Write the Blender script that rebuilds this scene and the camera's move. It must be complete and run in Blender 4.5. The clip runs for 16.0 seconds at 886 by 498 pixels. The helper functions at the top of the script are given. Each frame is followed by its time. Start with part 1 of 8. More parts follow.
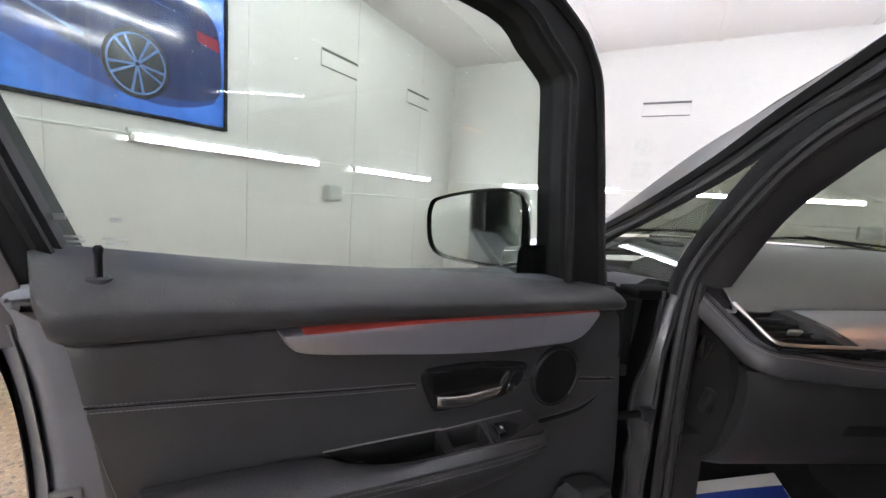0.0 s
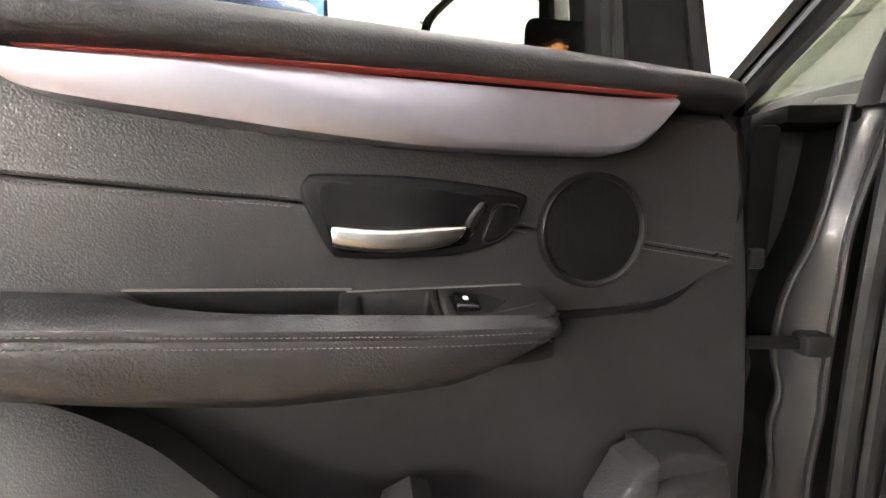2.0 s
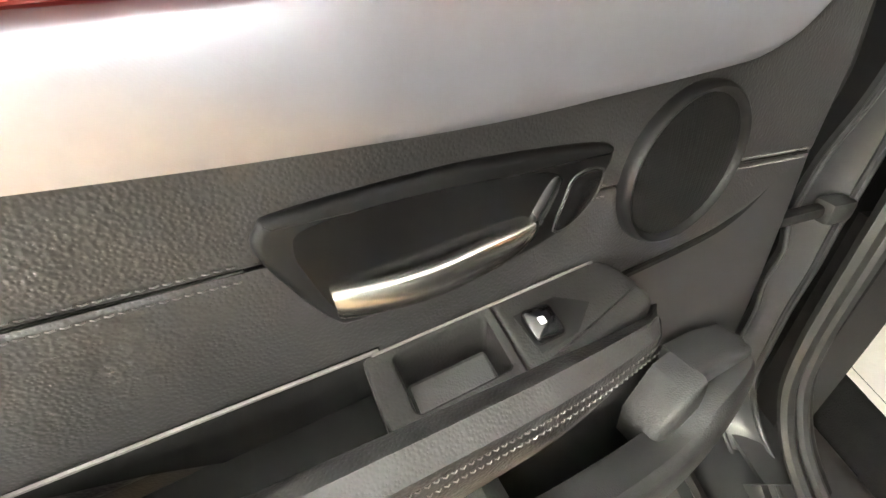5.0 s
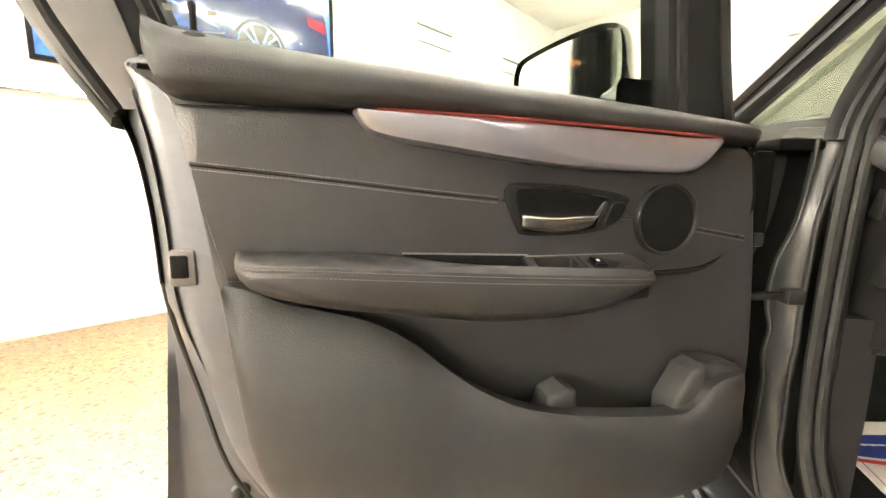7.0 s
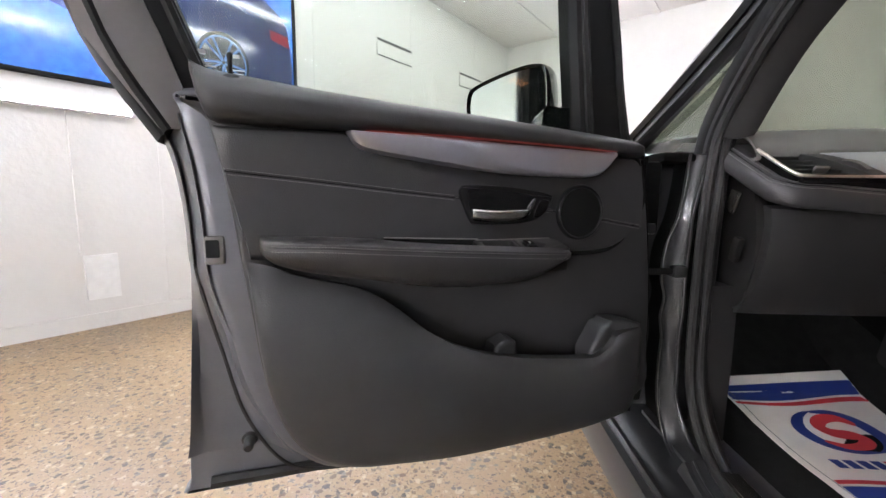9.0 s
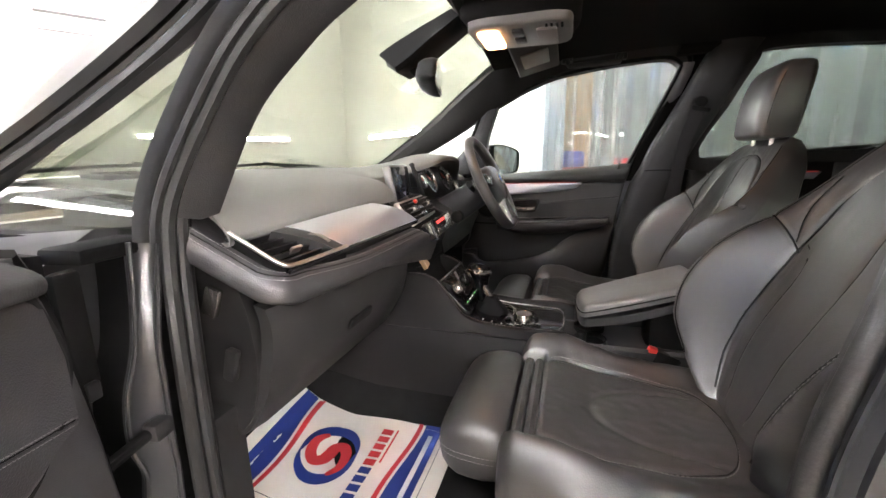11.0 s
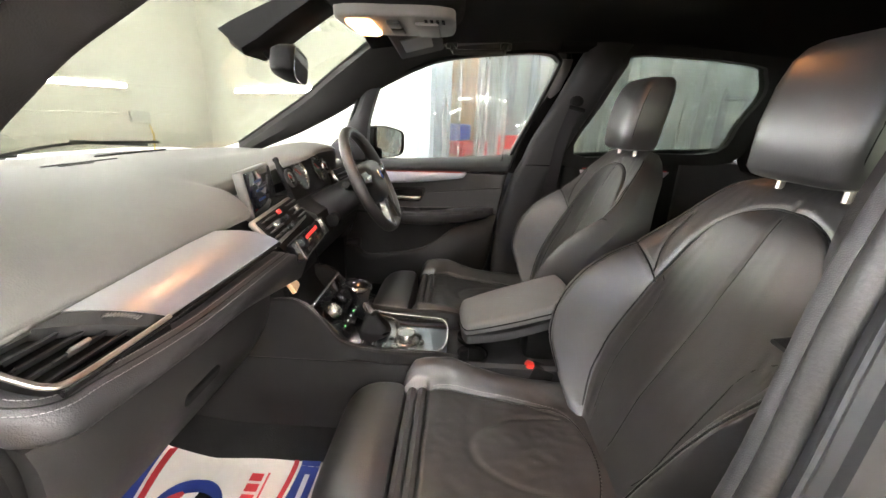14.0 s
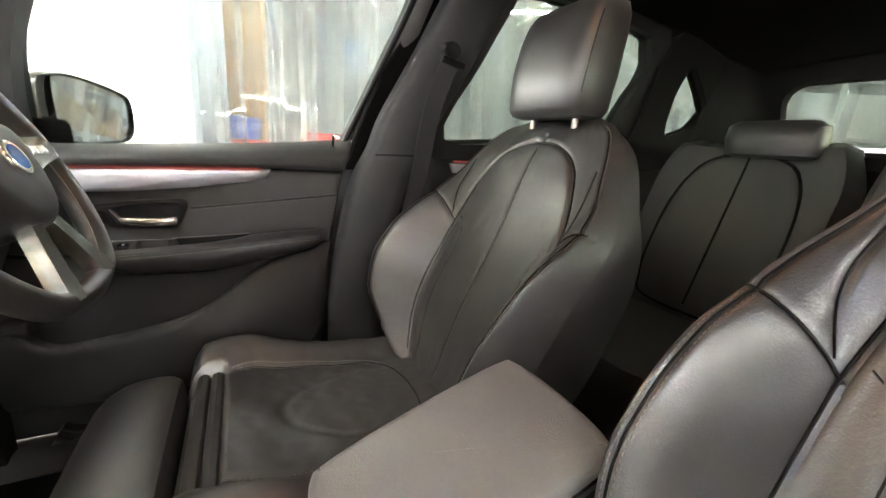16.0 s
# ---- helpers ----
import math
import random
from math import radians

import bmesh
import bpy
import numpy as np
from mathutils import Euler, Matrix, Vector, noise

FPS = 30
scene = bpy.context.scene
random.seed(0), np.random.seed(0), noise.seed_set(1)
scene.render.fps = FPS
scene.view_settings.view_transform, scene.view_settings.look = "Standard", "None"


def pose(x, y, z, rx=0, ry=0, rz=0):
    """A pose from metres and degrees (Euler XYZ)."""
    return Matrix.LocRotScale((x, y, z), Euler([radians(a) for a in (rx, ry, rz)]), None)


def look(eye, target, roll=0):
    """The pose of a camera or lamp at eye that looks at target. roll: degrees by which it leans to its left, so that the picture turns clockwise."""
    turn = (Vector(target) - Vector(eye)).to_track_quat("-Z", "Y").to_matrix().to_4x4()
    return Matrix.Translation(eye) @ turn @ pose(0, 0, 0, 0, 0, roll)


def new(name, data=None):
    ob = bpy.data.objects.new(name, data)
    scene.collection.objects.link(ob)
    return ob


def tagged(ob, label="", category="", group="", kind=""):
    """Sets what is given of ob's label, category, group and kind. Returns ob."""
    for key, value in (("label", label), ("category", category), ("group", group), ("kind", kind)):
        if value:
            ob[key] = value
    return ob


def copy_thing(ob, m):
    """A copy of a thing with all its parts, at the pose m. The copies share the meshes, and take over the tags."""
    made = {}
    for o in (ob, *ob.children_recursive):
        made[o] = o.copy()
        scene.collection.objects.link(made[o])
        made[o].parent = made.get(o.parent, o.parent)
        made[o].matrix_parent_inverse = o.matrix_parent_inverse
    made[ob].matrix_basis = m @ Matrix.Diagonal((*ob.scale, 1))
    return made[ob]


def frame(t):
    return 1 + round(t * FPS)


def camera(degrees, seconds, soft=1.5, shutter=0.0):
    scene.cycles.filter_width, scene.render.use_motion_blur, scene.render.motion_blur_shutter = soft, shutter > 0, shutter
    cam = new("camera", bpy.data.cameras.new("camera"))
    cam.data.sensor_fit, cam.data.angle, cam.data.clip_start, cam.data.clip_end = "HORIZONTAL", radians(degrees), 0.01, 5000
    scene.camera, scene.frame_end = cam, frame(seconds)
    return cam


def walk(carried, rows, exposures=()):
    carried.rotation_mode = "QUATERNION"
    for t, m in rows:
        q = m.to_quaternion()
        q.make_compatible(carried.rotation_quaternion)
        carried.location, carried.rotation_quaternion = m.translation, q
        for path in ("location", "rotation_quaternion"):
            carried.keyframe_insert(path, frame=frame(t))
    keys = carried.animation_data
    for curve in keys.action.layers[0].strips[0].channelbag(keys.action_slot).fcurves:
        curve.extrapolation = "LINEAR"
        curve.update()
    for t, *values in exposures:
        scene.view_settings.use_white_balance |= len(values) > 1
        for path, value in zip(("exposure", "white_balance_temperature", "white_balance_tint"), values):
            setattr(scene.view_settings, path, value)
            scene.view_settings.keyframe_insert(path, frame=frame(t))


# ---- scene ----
cam = camera(95.5, 16.0)
PATH = [
    (0, (-1.307, -0.731, 1.04), (-1.091, 1.242, 0.795), 4.1),
    (0.5, (-1.18, -0.644, 0.952), (-1.421, 1.336, 0.801), 1.9),
    (1, (-1.132, -0.556, 0.868), (-1.589, 1.387, 0.73), 1.2),
    (1.5, (-1.105, -0.52, 0.81), (-1.62, 1.407, 0.66), 0.1),
    (2, (-1.102, -0.507, 0.805), (-1.508, 1.431, 0.525), 0.1),
    (2.5, (-1.097, -0.505, 0.8), (-1.489, 1.43, 0.48), -0.4),
    (3, (-1.104, -0.501, 0.803), (-1.416, 1.433, 0.397), -0.7),
    (3.5, (-1.143, -0.492, 0.863), (-1.39, 1.395, 0.248), -2.9),
    (3.7, (-1.166, -0.471, 0.889), (-1.356, 1.369, 0.129), -4.3),
    (5.8, (-1.222, -0.341, 0.888), (-1.085, 1.262, -0.3), -1.3),
    (6, (-1.264, -0.357, 0.875), (-1.087, 1.37, -0.119), 1.4),
    (6.5, (-1.292, -0.51, 0.854), (-1.416, 1.406, 0.293), 0.4),
    (7, (-1.271, -0.729, 0.813), (-1.55, 1.227, 0.505), 0.8),
    (7.5, (-1.252, -0.881, 0.79), (-1.535, 1.081, 0.524), 1.4),
    (8, (-1.253, -0.921, 0.792), (-1.523, 1.046, 0.547), 1.7),
    (8.5, (-1.26, -0.922, 0.789), (-1.474, 1.051, 0.543), 1.5),
    (9, (-1.263, -0.891, 0.8), (-1.354, 1.089, 0.539), 0.5),
    (9.5, (-1.232, -0.755, 0.844), (-0.866, 1.188, 0.546), -1.3),
    (10, (-1.182, -0.63, 0.912), (-0.124, 1.022, 0.52), -1.8),
    (10.2, (-1.18, -0.585, 0.934), (0.151, 0.851, 0.525), -1.8),
    (12.3, (-1.047, -0.507, 0.997), (0.913, -0.491, 0.598), 0.7),
    (12.5, (-1.046, -0.51, 0.996), (0.912, -0.5, 0.588), 0.8),
    (13, (-1.04, -0.514, 1.013), (0.903, -0.499, 0.539), 1.5),
    (13.5, (-1.026, -0.52, 1.061), (0.896, -0.487, 0.508), 2.1),
    (14, (-0.995, -0.533, 1.113), (0.905, -0.484, 0.491), 2.3),
    (14.5, (-0.893, -0.529, 1.122), (0.997, -0.526, 0.469), 2.5),
    (15, (-0.723, -0.516, 1.101), (1.173, -0.678, 0.487), 3.2),
    (15.5, (-0.499, -0.511, 1.017), (1.363, -1.004, 0.477), 4.0),
    (16, (-0.306, -0.515, 0.972), (1.422, -1.392, 0.478), 3.9),
]
EXPOSURE = [(0.0, 1.2, 6400, 16), (0.5, 1.1, 6600, 14), (1.2, 1.35, 6900, 16), (1.6, 1.65, 7000, 15), (2.0, 2.25, 7200, 14), (3.0, 2.9, 7500, 11), (3.7, 3.0, 7700, 9), (6.0, 3.33, 7200, 3), (6.5, 3.45, 7400, 3), (7.0, 2.72, 8450, 9), (7.5, 1.8, 8700, 10), (8.0, 1.48, 7200, 14), (9.0, 1.4, 6500, 15), (10.0, 2.2, 6700, 17), (12.5, 2.85, 7200, 14), (15.0, 3.0, 7200, 13), (16.0, 3.3, 7300, 12)]
walk(cam, [(t, look(eye, target, roll)) for t, eye, target, roll in PATH], EXPOSURE)

# ---- world: the dim sky outside a closed workshop ----
world = bpy.data.worlds.new("world")
scene.world = world
world.use_nodes = True
world.node_tree.nodes["Background"].inputs[0].default_value = (0.9, 0.95, 1.0, 1)
world.node_tree.nodes["Background"].inputs[1].default_value = 0.05
TUBE_POWER = 75.0
CEIL_POWER = 78.0
NEXT_POWER = 45.0
BACK_FILL_POWER = 260.0
LAMP_POWER = 4.5

# ---- materials ----


def mat(name, colour, rough=0.5, metal=0.0, vary=0.15, scale=8.0, bump=0.0, bump_scale=300.0, bump_kind="noise", coat=0.0, rough_vary=0.1, second=None, spec=0.5):
    """A surface with colour variation at two scales, uneven gloss and fine relief; sizes in repeats a metre."""
    m = bpy.data.materials.new(name)
    m.use_nodes = True
    n, l = m.node_tree.nodes, m.node_tree.links
    b = n["Principled BSDF"]
    tc = n.new("ShaderNodeTexCoord")
    big, fine = n.new("ShaderNodeTexNoise"), n.new("ShaderNodeTexNoise")
    big.inputs["Scale"].default_value, fine.inputs["Scale"].default_value = scale, scale * 14
    big.inputs["Detail"].default_value, fine.inputs["Detail"].default_value = 4, 3
    mix = n.new("ShaderNodeMath")
    mix.operation = "MULTIPLY_ADD"
    mix.inputs[1].default_value = 0.35
    for tex in (big, fine):
        l.new(tc.outputs["Object"], tex.inputs["Vector"])
    l.new(fine.outputs[0], mix.inputs[0])
    l.new(big.outputs[0], mix.inputs[2])
    ramp = n.new("ShaderNodeValToRGB")
    lo = [max(0, c * (1 - vary)) for c in colour]
    hi = [min(1, c * (1 + vary)) for c in (second or colour)]
    ramp.color_ramp.elements[0].position, ramp.color_ramp.elements[1].position = 0.45, 0.95
    ramp.color_ramp.elements[0].color, ramp.color_ramp.elements[1].color = (*lo, 1), (*hi, 1)
    l.new(mix.outputs[0], ramp.inputs[0])
    l.new(ramp.outputs[0], b.inputs["Base Color"])
    rr = n.new("ShaderNodeMapRange")
    rr.inputs["To Min"].default_value, rr.inputs["To Max"].default_value = max(0.02, rough - rough_vary), min(1, rough + rough_vary)
    l.new(big.outputs[0], rr.inputs[0])
    l.new(rr.outputs[0], b.inputs["Roughness"])
    b.inputs["Metallic"].default_value = metal
    b.inputs["Coat Weight"].default_value = coat
    b.inputs["Coat Roughness"].default_value = 0.06
    b.inputs["Specular IOR Level"].default_value = spec
    if bump:
        if bump_kind == "voronoi":
            t = n.new("ShaderNodeTexVoronoi")
            t.feature = "SMOOTH_F1"
            out = t.outputs["Distance"]
        elif bump_kind == "weave":
            t = n.new("ShaderNodeTexWave")
            t.bands_direction = "DIAGONAL"
            out = t.outputs[0]
        else:
            t = n.new("ShaderNodeTexNoise")
            t.inputs["Detail"].default_value = 4
            out = t.outputs[0]
        t.inputs["Scale"].default_value = bump_scale
        l.new(tc.outputs["Object"], t.inputs["Vector"])
        bp = n.new("ShaderNodeBump")
        bp.inputs["Strength"].default_value = bump
        bp.inputs["Distance"].default_value = 0.6 / bump_scale
        l.new(out, bp.inputs["Height"])
        l.new(bp.outputs[0], b.inputs["Normal"])
    return m


def glow(name, colour, strength):
    m = bpy.data.materials.new(name)
    m.use_nodes = True
    b = m.node_tree.nodes["Principled BSDF"]
    b.inputs["Base Color"].default_value = (*(min(0.8, c * 0.3) for c in colour), 1)
    b.inputs["Emission Color"].default_value = (*colour, 1)
    b.inputs["Emission Strength"].default_value = strength
    return m


def clear(name, tint, gloss=1.0):
    """Thin flat glass: a tint, and a reflection that grows towards grazing angles."""
    m = bpy.data.materials.new(name)
    m.use_nodes = True
    n, l = m.node_tree.nodes, m.node_tree.links
    n.remove(n["Principled BSDF"])
    t, g, f, x = n.new("ShaderNodeBsdfTransparent"), n.new("ShaderNodeBsdfGlossy"), n.new("ShaderNodeLayerWeight"), n.new("ShaderNodeMixShader")
    p, q = n.new("ShaderNodeMath"), n.new("ShaderNodeMapRange")
    t.inputs[0].default_value = (*tint, 1)
    g.inputs["Roughness"].default_value = 0.01
    p.operation, p.inputs[1].default_value = "POWER", 5.0
    q.inputs["To Min"].default_value, q.inputs["To Max"].default_value = 0.035 * gloss, 0.75
    l.new(f.outputs["Facing"], p.inputs[0])
    l.new(p.outputs[0], q.inputs[0])
    l.new(q.outputs[0], x.inputs[0])
    l.new(t.outputs[0], x.inputs[1])
    l.new(g.outputs[0], x.inputs[2])
    l.new(x.outputs[0], n["Material Output"].inputs[0])
    return m


def plain(name, colour, rough=0.5, metal=0.0, coat=0.0):
    return mat(name, colour, rough, metal, vary=0.06, scale=20, coat=coat, rough_vary=0.05)


LEATHER = mat("leather", (0.027, 0.0263, 0.0257), 0.39, spec=1.0, bump=0.14, bump_scale=480, bump_kind="voronoi", vary=0.12, scale=9, rough_vary=0.08)
LEATHER_DOOR = mat("door_leather", (0.024, 0.0235, 0.0245), 0.42, spec=0.5, bump=0.36, bump_scale=640, bump_kind="voronoi", vary=0.10, scale=7, rough_vary=0.06)
SOFT = mat("soft_plastic", (0.031, 0.0315, 0.0325), 0.46, spec=0.3, bump=0.30, bump_scale=700, bump_kind="voronoi", vary=0.10, scale=5, rough_vary=0.06)
HARD = mat("hard_plastic", (0.033, 0.033, 0.034), 0.45, spec=0.32, bump=0.25, bump_scale=900, bump_kind="voronoi", vary=0.12, scale=6)
# lid leather, over four times paler than the seat leather
LID = mat("pale_lid_leather", (0.12, 0.12, 0.118), 0.42, bump=0.2, bump_scale=480, bump_kind="voronoi", vary=0.1, scale=9, rough_vary=0.06)
# base colour raised to paint in the light on the dashboard top
DASH_TOP_LIT = mat("lit_dash_skin", (0.125, 0.125, 0.117), 0.62, bump=0.16, bump_scale=500, bump_kind="voronoi", vary=0.08, scale=4, rough_vary=0.05)
PIANO = plain("gloss_black", (0.006, 0.006, 0.007), 0.08, coat=0.6)
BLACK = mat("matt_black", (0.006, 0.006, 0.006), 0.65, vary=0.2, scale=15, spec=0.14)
# near-black that paints the shade inside gaps
GAP_SHADE = mat("gap_shade_black", (0.003, 0.003, 0.003), 0.8, vary=0.2, scale=15, spec=0.08)
DARK = mat("dark_plastic", (0.012, 0.0115, 0.0115), 0.55, bump=0.25, bump_scale=700, bump_kind="voronoi", vary=0.12, scale=6, spec=0.22)
RUBBER = mat("rubber_seal", (0.012, 0.012, 0.012), 0.5, vary=0.2, scale=25, bump=0.15, bump_scale=200)
SILVER = mat("brushed_trim", (0.50, 0.502, 0.57), 0.36, 0.85, vary=0.05, scale=12, bump=0.015, bump_scale=420, bump_kind="weave", rough_vary=0.02)
SATIN = mat("satin_chrome", (0.72, 0.70, 0.67), 0.22, 1.0, vary=0.05, scale=20, rough_vary=0.05)
CHROME = plain("chrome", (0.8, 0.8, 0.8), 0.06, 1.0)
RED_LINE = glow("red_light_line", (0.85, 0.13, 0.10), 0.021)
RED = plain("red_plastic", (0.65, 0.03, 0.02), 0.35)
THREAD = mat("thread", (0.20, 0.196, 0.192), 0.8, vary=0.15, scale=60)
THREAD_DARK = mat("door_thread", (0.17, 0.167, 0.164), 0.8, vary=0.15, scale=60)
SEAM = mat("seam_fold", (0.006, 0.006, 0.006), 0.7, spec=0.12, vary=0.1, scale=40)
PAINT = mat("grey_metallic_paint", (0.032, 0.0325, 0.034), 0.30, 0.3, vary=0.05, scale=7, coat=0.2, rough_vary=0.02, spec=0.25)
# paler copy of the grey paint, for door skin, inner steel and shut face
PAINT_PALE = mat("inner_body_paint", (0.115, 0.121, 0.136), 0.40, 0.3, vary=0.08, scale=20, coat=0.35, rough_vary=0.06)
CLOTH = mat("headliner_cloth", (0.014, 0.0133, 0.013), 0.95, spec=0.1, vary=0.12, scale=10, bump=0.2, bump_scale=900)
PILLAR_CLOTH = mat("pillar_cloth", (0.028, 0.0272, 0.0265), 0.9, spec=0.15, vary=0.12, scale=10, bump=0.2, bump_scale=900)
CARPET = mat("carpet", (0.010, 0.010, 0.010), 1.0, vary=0.3, scale=30, bump=0.9, bump_scale=350, spec=0.1)
BELT = mat("belt_webbing", (0.03, 0.03, 0.032), 0.7, spec=0.2, vary=0.1, scale=30, bump=0.5, bump_scale=400, bump_kind="weave")
PAPER = mat("paper_mat", (0.90, 0.87, 0.81), 0.75, vary=0.03, scale=6, bump=0.15, bump_scale=30)
INK_BLUE = plain("blue_ink", (0.015, 0.04, 0.24), 0.7)
INK_RED = plain("red_ink", (0.62, 0.04, 0.05), 0.7)
WALL = mat("white_wall_paint", (0.64, 0.63, 0.61), 0.55, vary=0.05, scale=0.8, bump=0.12, bump_scale=30, rough_vary=0.1)
CEIL = mat("ceiling_panel", (0.75, 0.73, 0.72), 0.8, vary=0.04, scale=0.5)
GREY_BOX = plain("grey_box_plastic", (0.45, 0.46, 0.45), 0.5)
LINE_GREY = plain("vent_slot_shadow", (0.12, 0.12, 0.12), 0.7)
WINDOW = clear("door_glass", (0.77, 0.805, 0.765))
REAR_WINDOW = clear("rear_side_glass", (0.50, 0.54, 0.49))
SOFT_CHROME = mat("soft_satin_chrome", (0.62, 0.585, 0.55), 0.34, 1.0, vary=0.05, scale=20, rough_vary=0.05)
SLAT = mat("vent_slat_black", (0.013, 0.013, 0.0135), 0.3, vary=0.1, scale=20, spec=0.5)
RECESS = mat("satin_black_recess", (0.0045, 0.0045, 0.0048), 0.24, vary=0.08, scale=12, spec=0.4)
BEZEL = mat("black_bezel", (0.007, 0.007, 0.0075), 0.42, vary=0.08, scale=12, spec=0.2)
SCREEN_GLASS = clear("windscreen_glass", (0.50, 0.52, 0.465), 0.6)
MIRROR = plain("mirror_silver", (0.82, 0.86, 0.86), 0.02, 1.0)
DISPLAY = plain("display_glass", (0.006, 0.008, 0.014), 0.06, coat=0.8)
GREY_TRIM = mat("grey_lamp_plastic", (0.15, 0.143, 0.135), 0.5, vary=0.06, scale=20)
WHITE_INK = plain("white_print", (0.75, 0.75, 0.75), 0.6)
TUBE = glow("tube_light", (0.95, 1.0, 1.06), TUBE_POWER)
TUBE_CEIL = glow("ceiling_tube_light", (0.95, 1.0, 1.06), CEIL_POWER)
TUBE_NEXT = glow("next_bay_tube_light", (0.95, 1.0, 1.06), NEXT_POWER)
TUBE_BACK_FILL = glow("unseen_rear_fill_tube", (1.0, 1.0, 1.0), BACK_FILL_POWER)
LENS = glow("warm_lamp_lens", (1.0, 0.50, 0.22), LAMP_POWER)
LENS_REAR = glow("rear_warm_lamp_lens", (1.0, 0.42, 0.16), LAMP_POWER * 0.45)
LED_RED = glow("red_segment_light", (0.9, 0.05, 0.04), 0.16)
LED_GREEN = glow("green_key_light", (0.1, 0.8, 0.15), 0.22)

# ---- mesh helpers ----


def thing(name, place, label, category, group="", kind=""):
    ob = new(name)
    ob.location = place
    ob.empty_display_size = 0.05
    return tagged(ob, label, category, group, kind)


def home(ob):
    """The place of the thing that ob belongs to."""
    while ob.parent:
        ob = ob.parent
    return Vector(ob.location)


def part(name, bm, material, parent, label="", flat=False, angle=40):
    """Links bm, built in world metres, as one mesh under a thing or a part."""
    bmesh.ops.recalc_face_normals(bm, faces=bm.faces[:])
    me = bpy.data.meshes.new(name)
    if parent is not None:
        bmesh.ops.translate(bm, verts=bm.verts[:], vec=-home(parent))
    bm.to_mesh(me)
    bm.free()
    if not flat:
        me.shade_smooth()
        me.set_sharp_from_angle(angle=radians(angle))
    me.materials.append(material)
    ob = new(name, me)
    ob.parent = parent
    if label:
        ob["label"] = label
    if name == "stitching":
        tagged(ob, kind="stuff")
    return ob


def alone(name, bm, material, label="", category="", kind="", group="", flat=False, angle=40):
    """A top-level mesh of its own, its origin at the middle of its base."""
    lo = Vector([min(v.co[i] for v in bm.verts) for i in range(3)])
    hi = Vector([max(v.co[i] for v in bm.verts) for i in range(3)])
    base = Vector(((lo.x + hi.x) / 2, (lo.y + hi.y) / 2, lo.z))
    bmesh.ops.translate(bm, verts=bm.verts[:], vec=-base)
    ob = part(name, bm, material, None, "", flat, angle)
    ob.location = base
    return tagged(ob, label, category, group, kind)


def spl(pts):
    """A smooth function through (x, y) points in rising x, held level beyond the ends."""
    xs, ys = np.array(pts, float).T
    d = np.diff(ys) / np.diff(xs)
    m = np.r_[d[0], np.where(d[1:] * d[:-1] > 0, 2 * d[1:] * d[:-1] / np.where(d[1:] + d[:-1] == 0, 1, d[1:] + d[:-1]), 0), d[-1]]

    def f(x):
        x = min(max(x, xs[0]), xs[-1])
        i = min(int(np.searchsorted(xs, x, "right")) - 1, len(xs) - 2)
        h = xs[i + 1] - xs[i]
        t = (x - xs[i]) / h
        return float((2 * t**3 - 3 * t * t + 1) * ys[i] + (t**3 - 2 * t * t + t) * h * m[i] + (3 * t * t - 2 * t**3) * ys[i + 1] + (t**3 - t * t) * h * m[i + 1])

    return f


def smooth_path(pts, n=8, closed=False):
    """Catmull-Rom through points of any dimension, n steps a span."""
    p = [np.array(q, float) for q in pts]
    out, k = [], len(p)
    for i in range(k if closed else k - 1):
        a, b, c, d = (p[(i + j) % k] if closed else p[min(max(i + j, 0), k - 1)] for j in (-1, 0, 1, 2))
        for s in range(n):
            t = s / n
            out.append(0.5 * (2 * b + (c - a) * t + (2 * a - 5 * b + 4 * c - d) * t * t + (3 * b - a - 3 * c + d) * t**3))
    if not closed:
        out.append(p[-1])
    return [tuple(q) for q in out]


def skin(rows, bm=None, closed=False, caps=True, loop=False):
    """Faces between rows of points. closed: each row is a ring; caps close the first and last; loop: the last row joins the first."""
    bm = bm or bmesh.new()
    vs = [[bm.verts.new(p) for p in row] for row in rows]
    k = len(rows[0])
    for i in range(len(rows) if loop else len(rows) - 1):
        a, b = vs[i], vs[(i + 1) % len(rows)]
        for j in range(k if closed else k - 1):
            bm.faces.new((a[j], a[(j + 1) % k], b[(j + 1) % k], b[j]))
    if closed and caps and not loop:
        bm.faces.new(vs[0][::-1])
        bm.faces.new(vs[-1])
    return bm


def slab(rows, thick, bm=None):
    """A sheet of points made solid: rows of (front point, way of thickness)."""
    bm = bm or bmesh.new()
    f = [[bm.verts.new(p) for p, _ in row] for row in rows]
    k = [[bm.verts.new(Vector(p) + Vector(d) * thick) for p, d in row] for row in rows]
    n, m = len(rows), len(rows[0])
    for i in range(n - 1):
        for j in range(m - 1):
            bm.faces.new((f[i][j], f[i][j + 1], f[i + 1][j + 1], f[i + 1][j]))
            bm.faces.new((k[i][j], k[i + 1][j], k[i + 1][j + 1], k[i][j + 1]))
    rim = [(0, j) for j in range(m)] + [(i, m - 1) for i in range(1, n)] + [(n - 1, j) for j in range(m - 2, -1, -1)] + [(i, 0) for i in range(n - 2, 0, -1)]
    for (a, b), (c, d) in zip(rim, rim[1:] + rim[:1]):
        bm.faces.new((f[a][b], k[a][b], k[c][d], f[c][d]))
    return bm


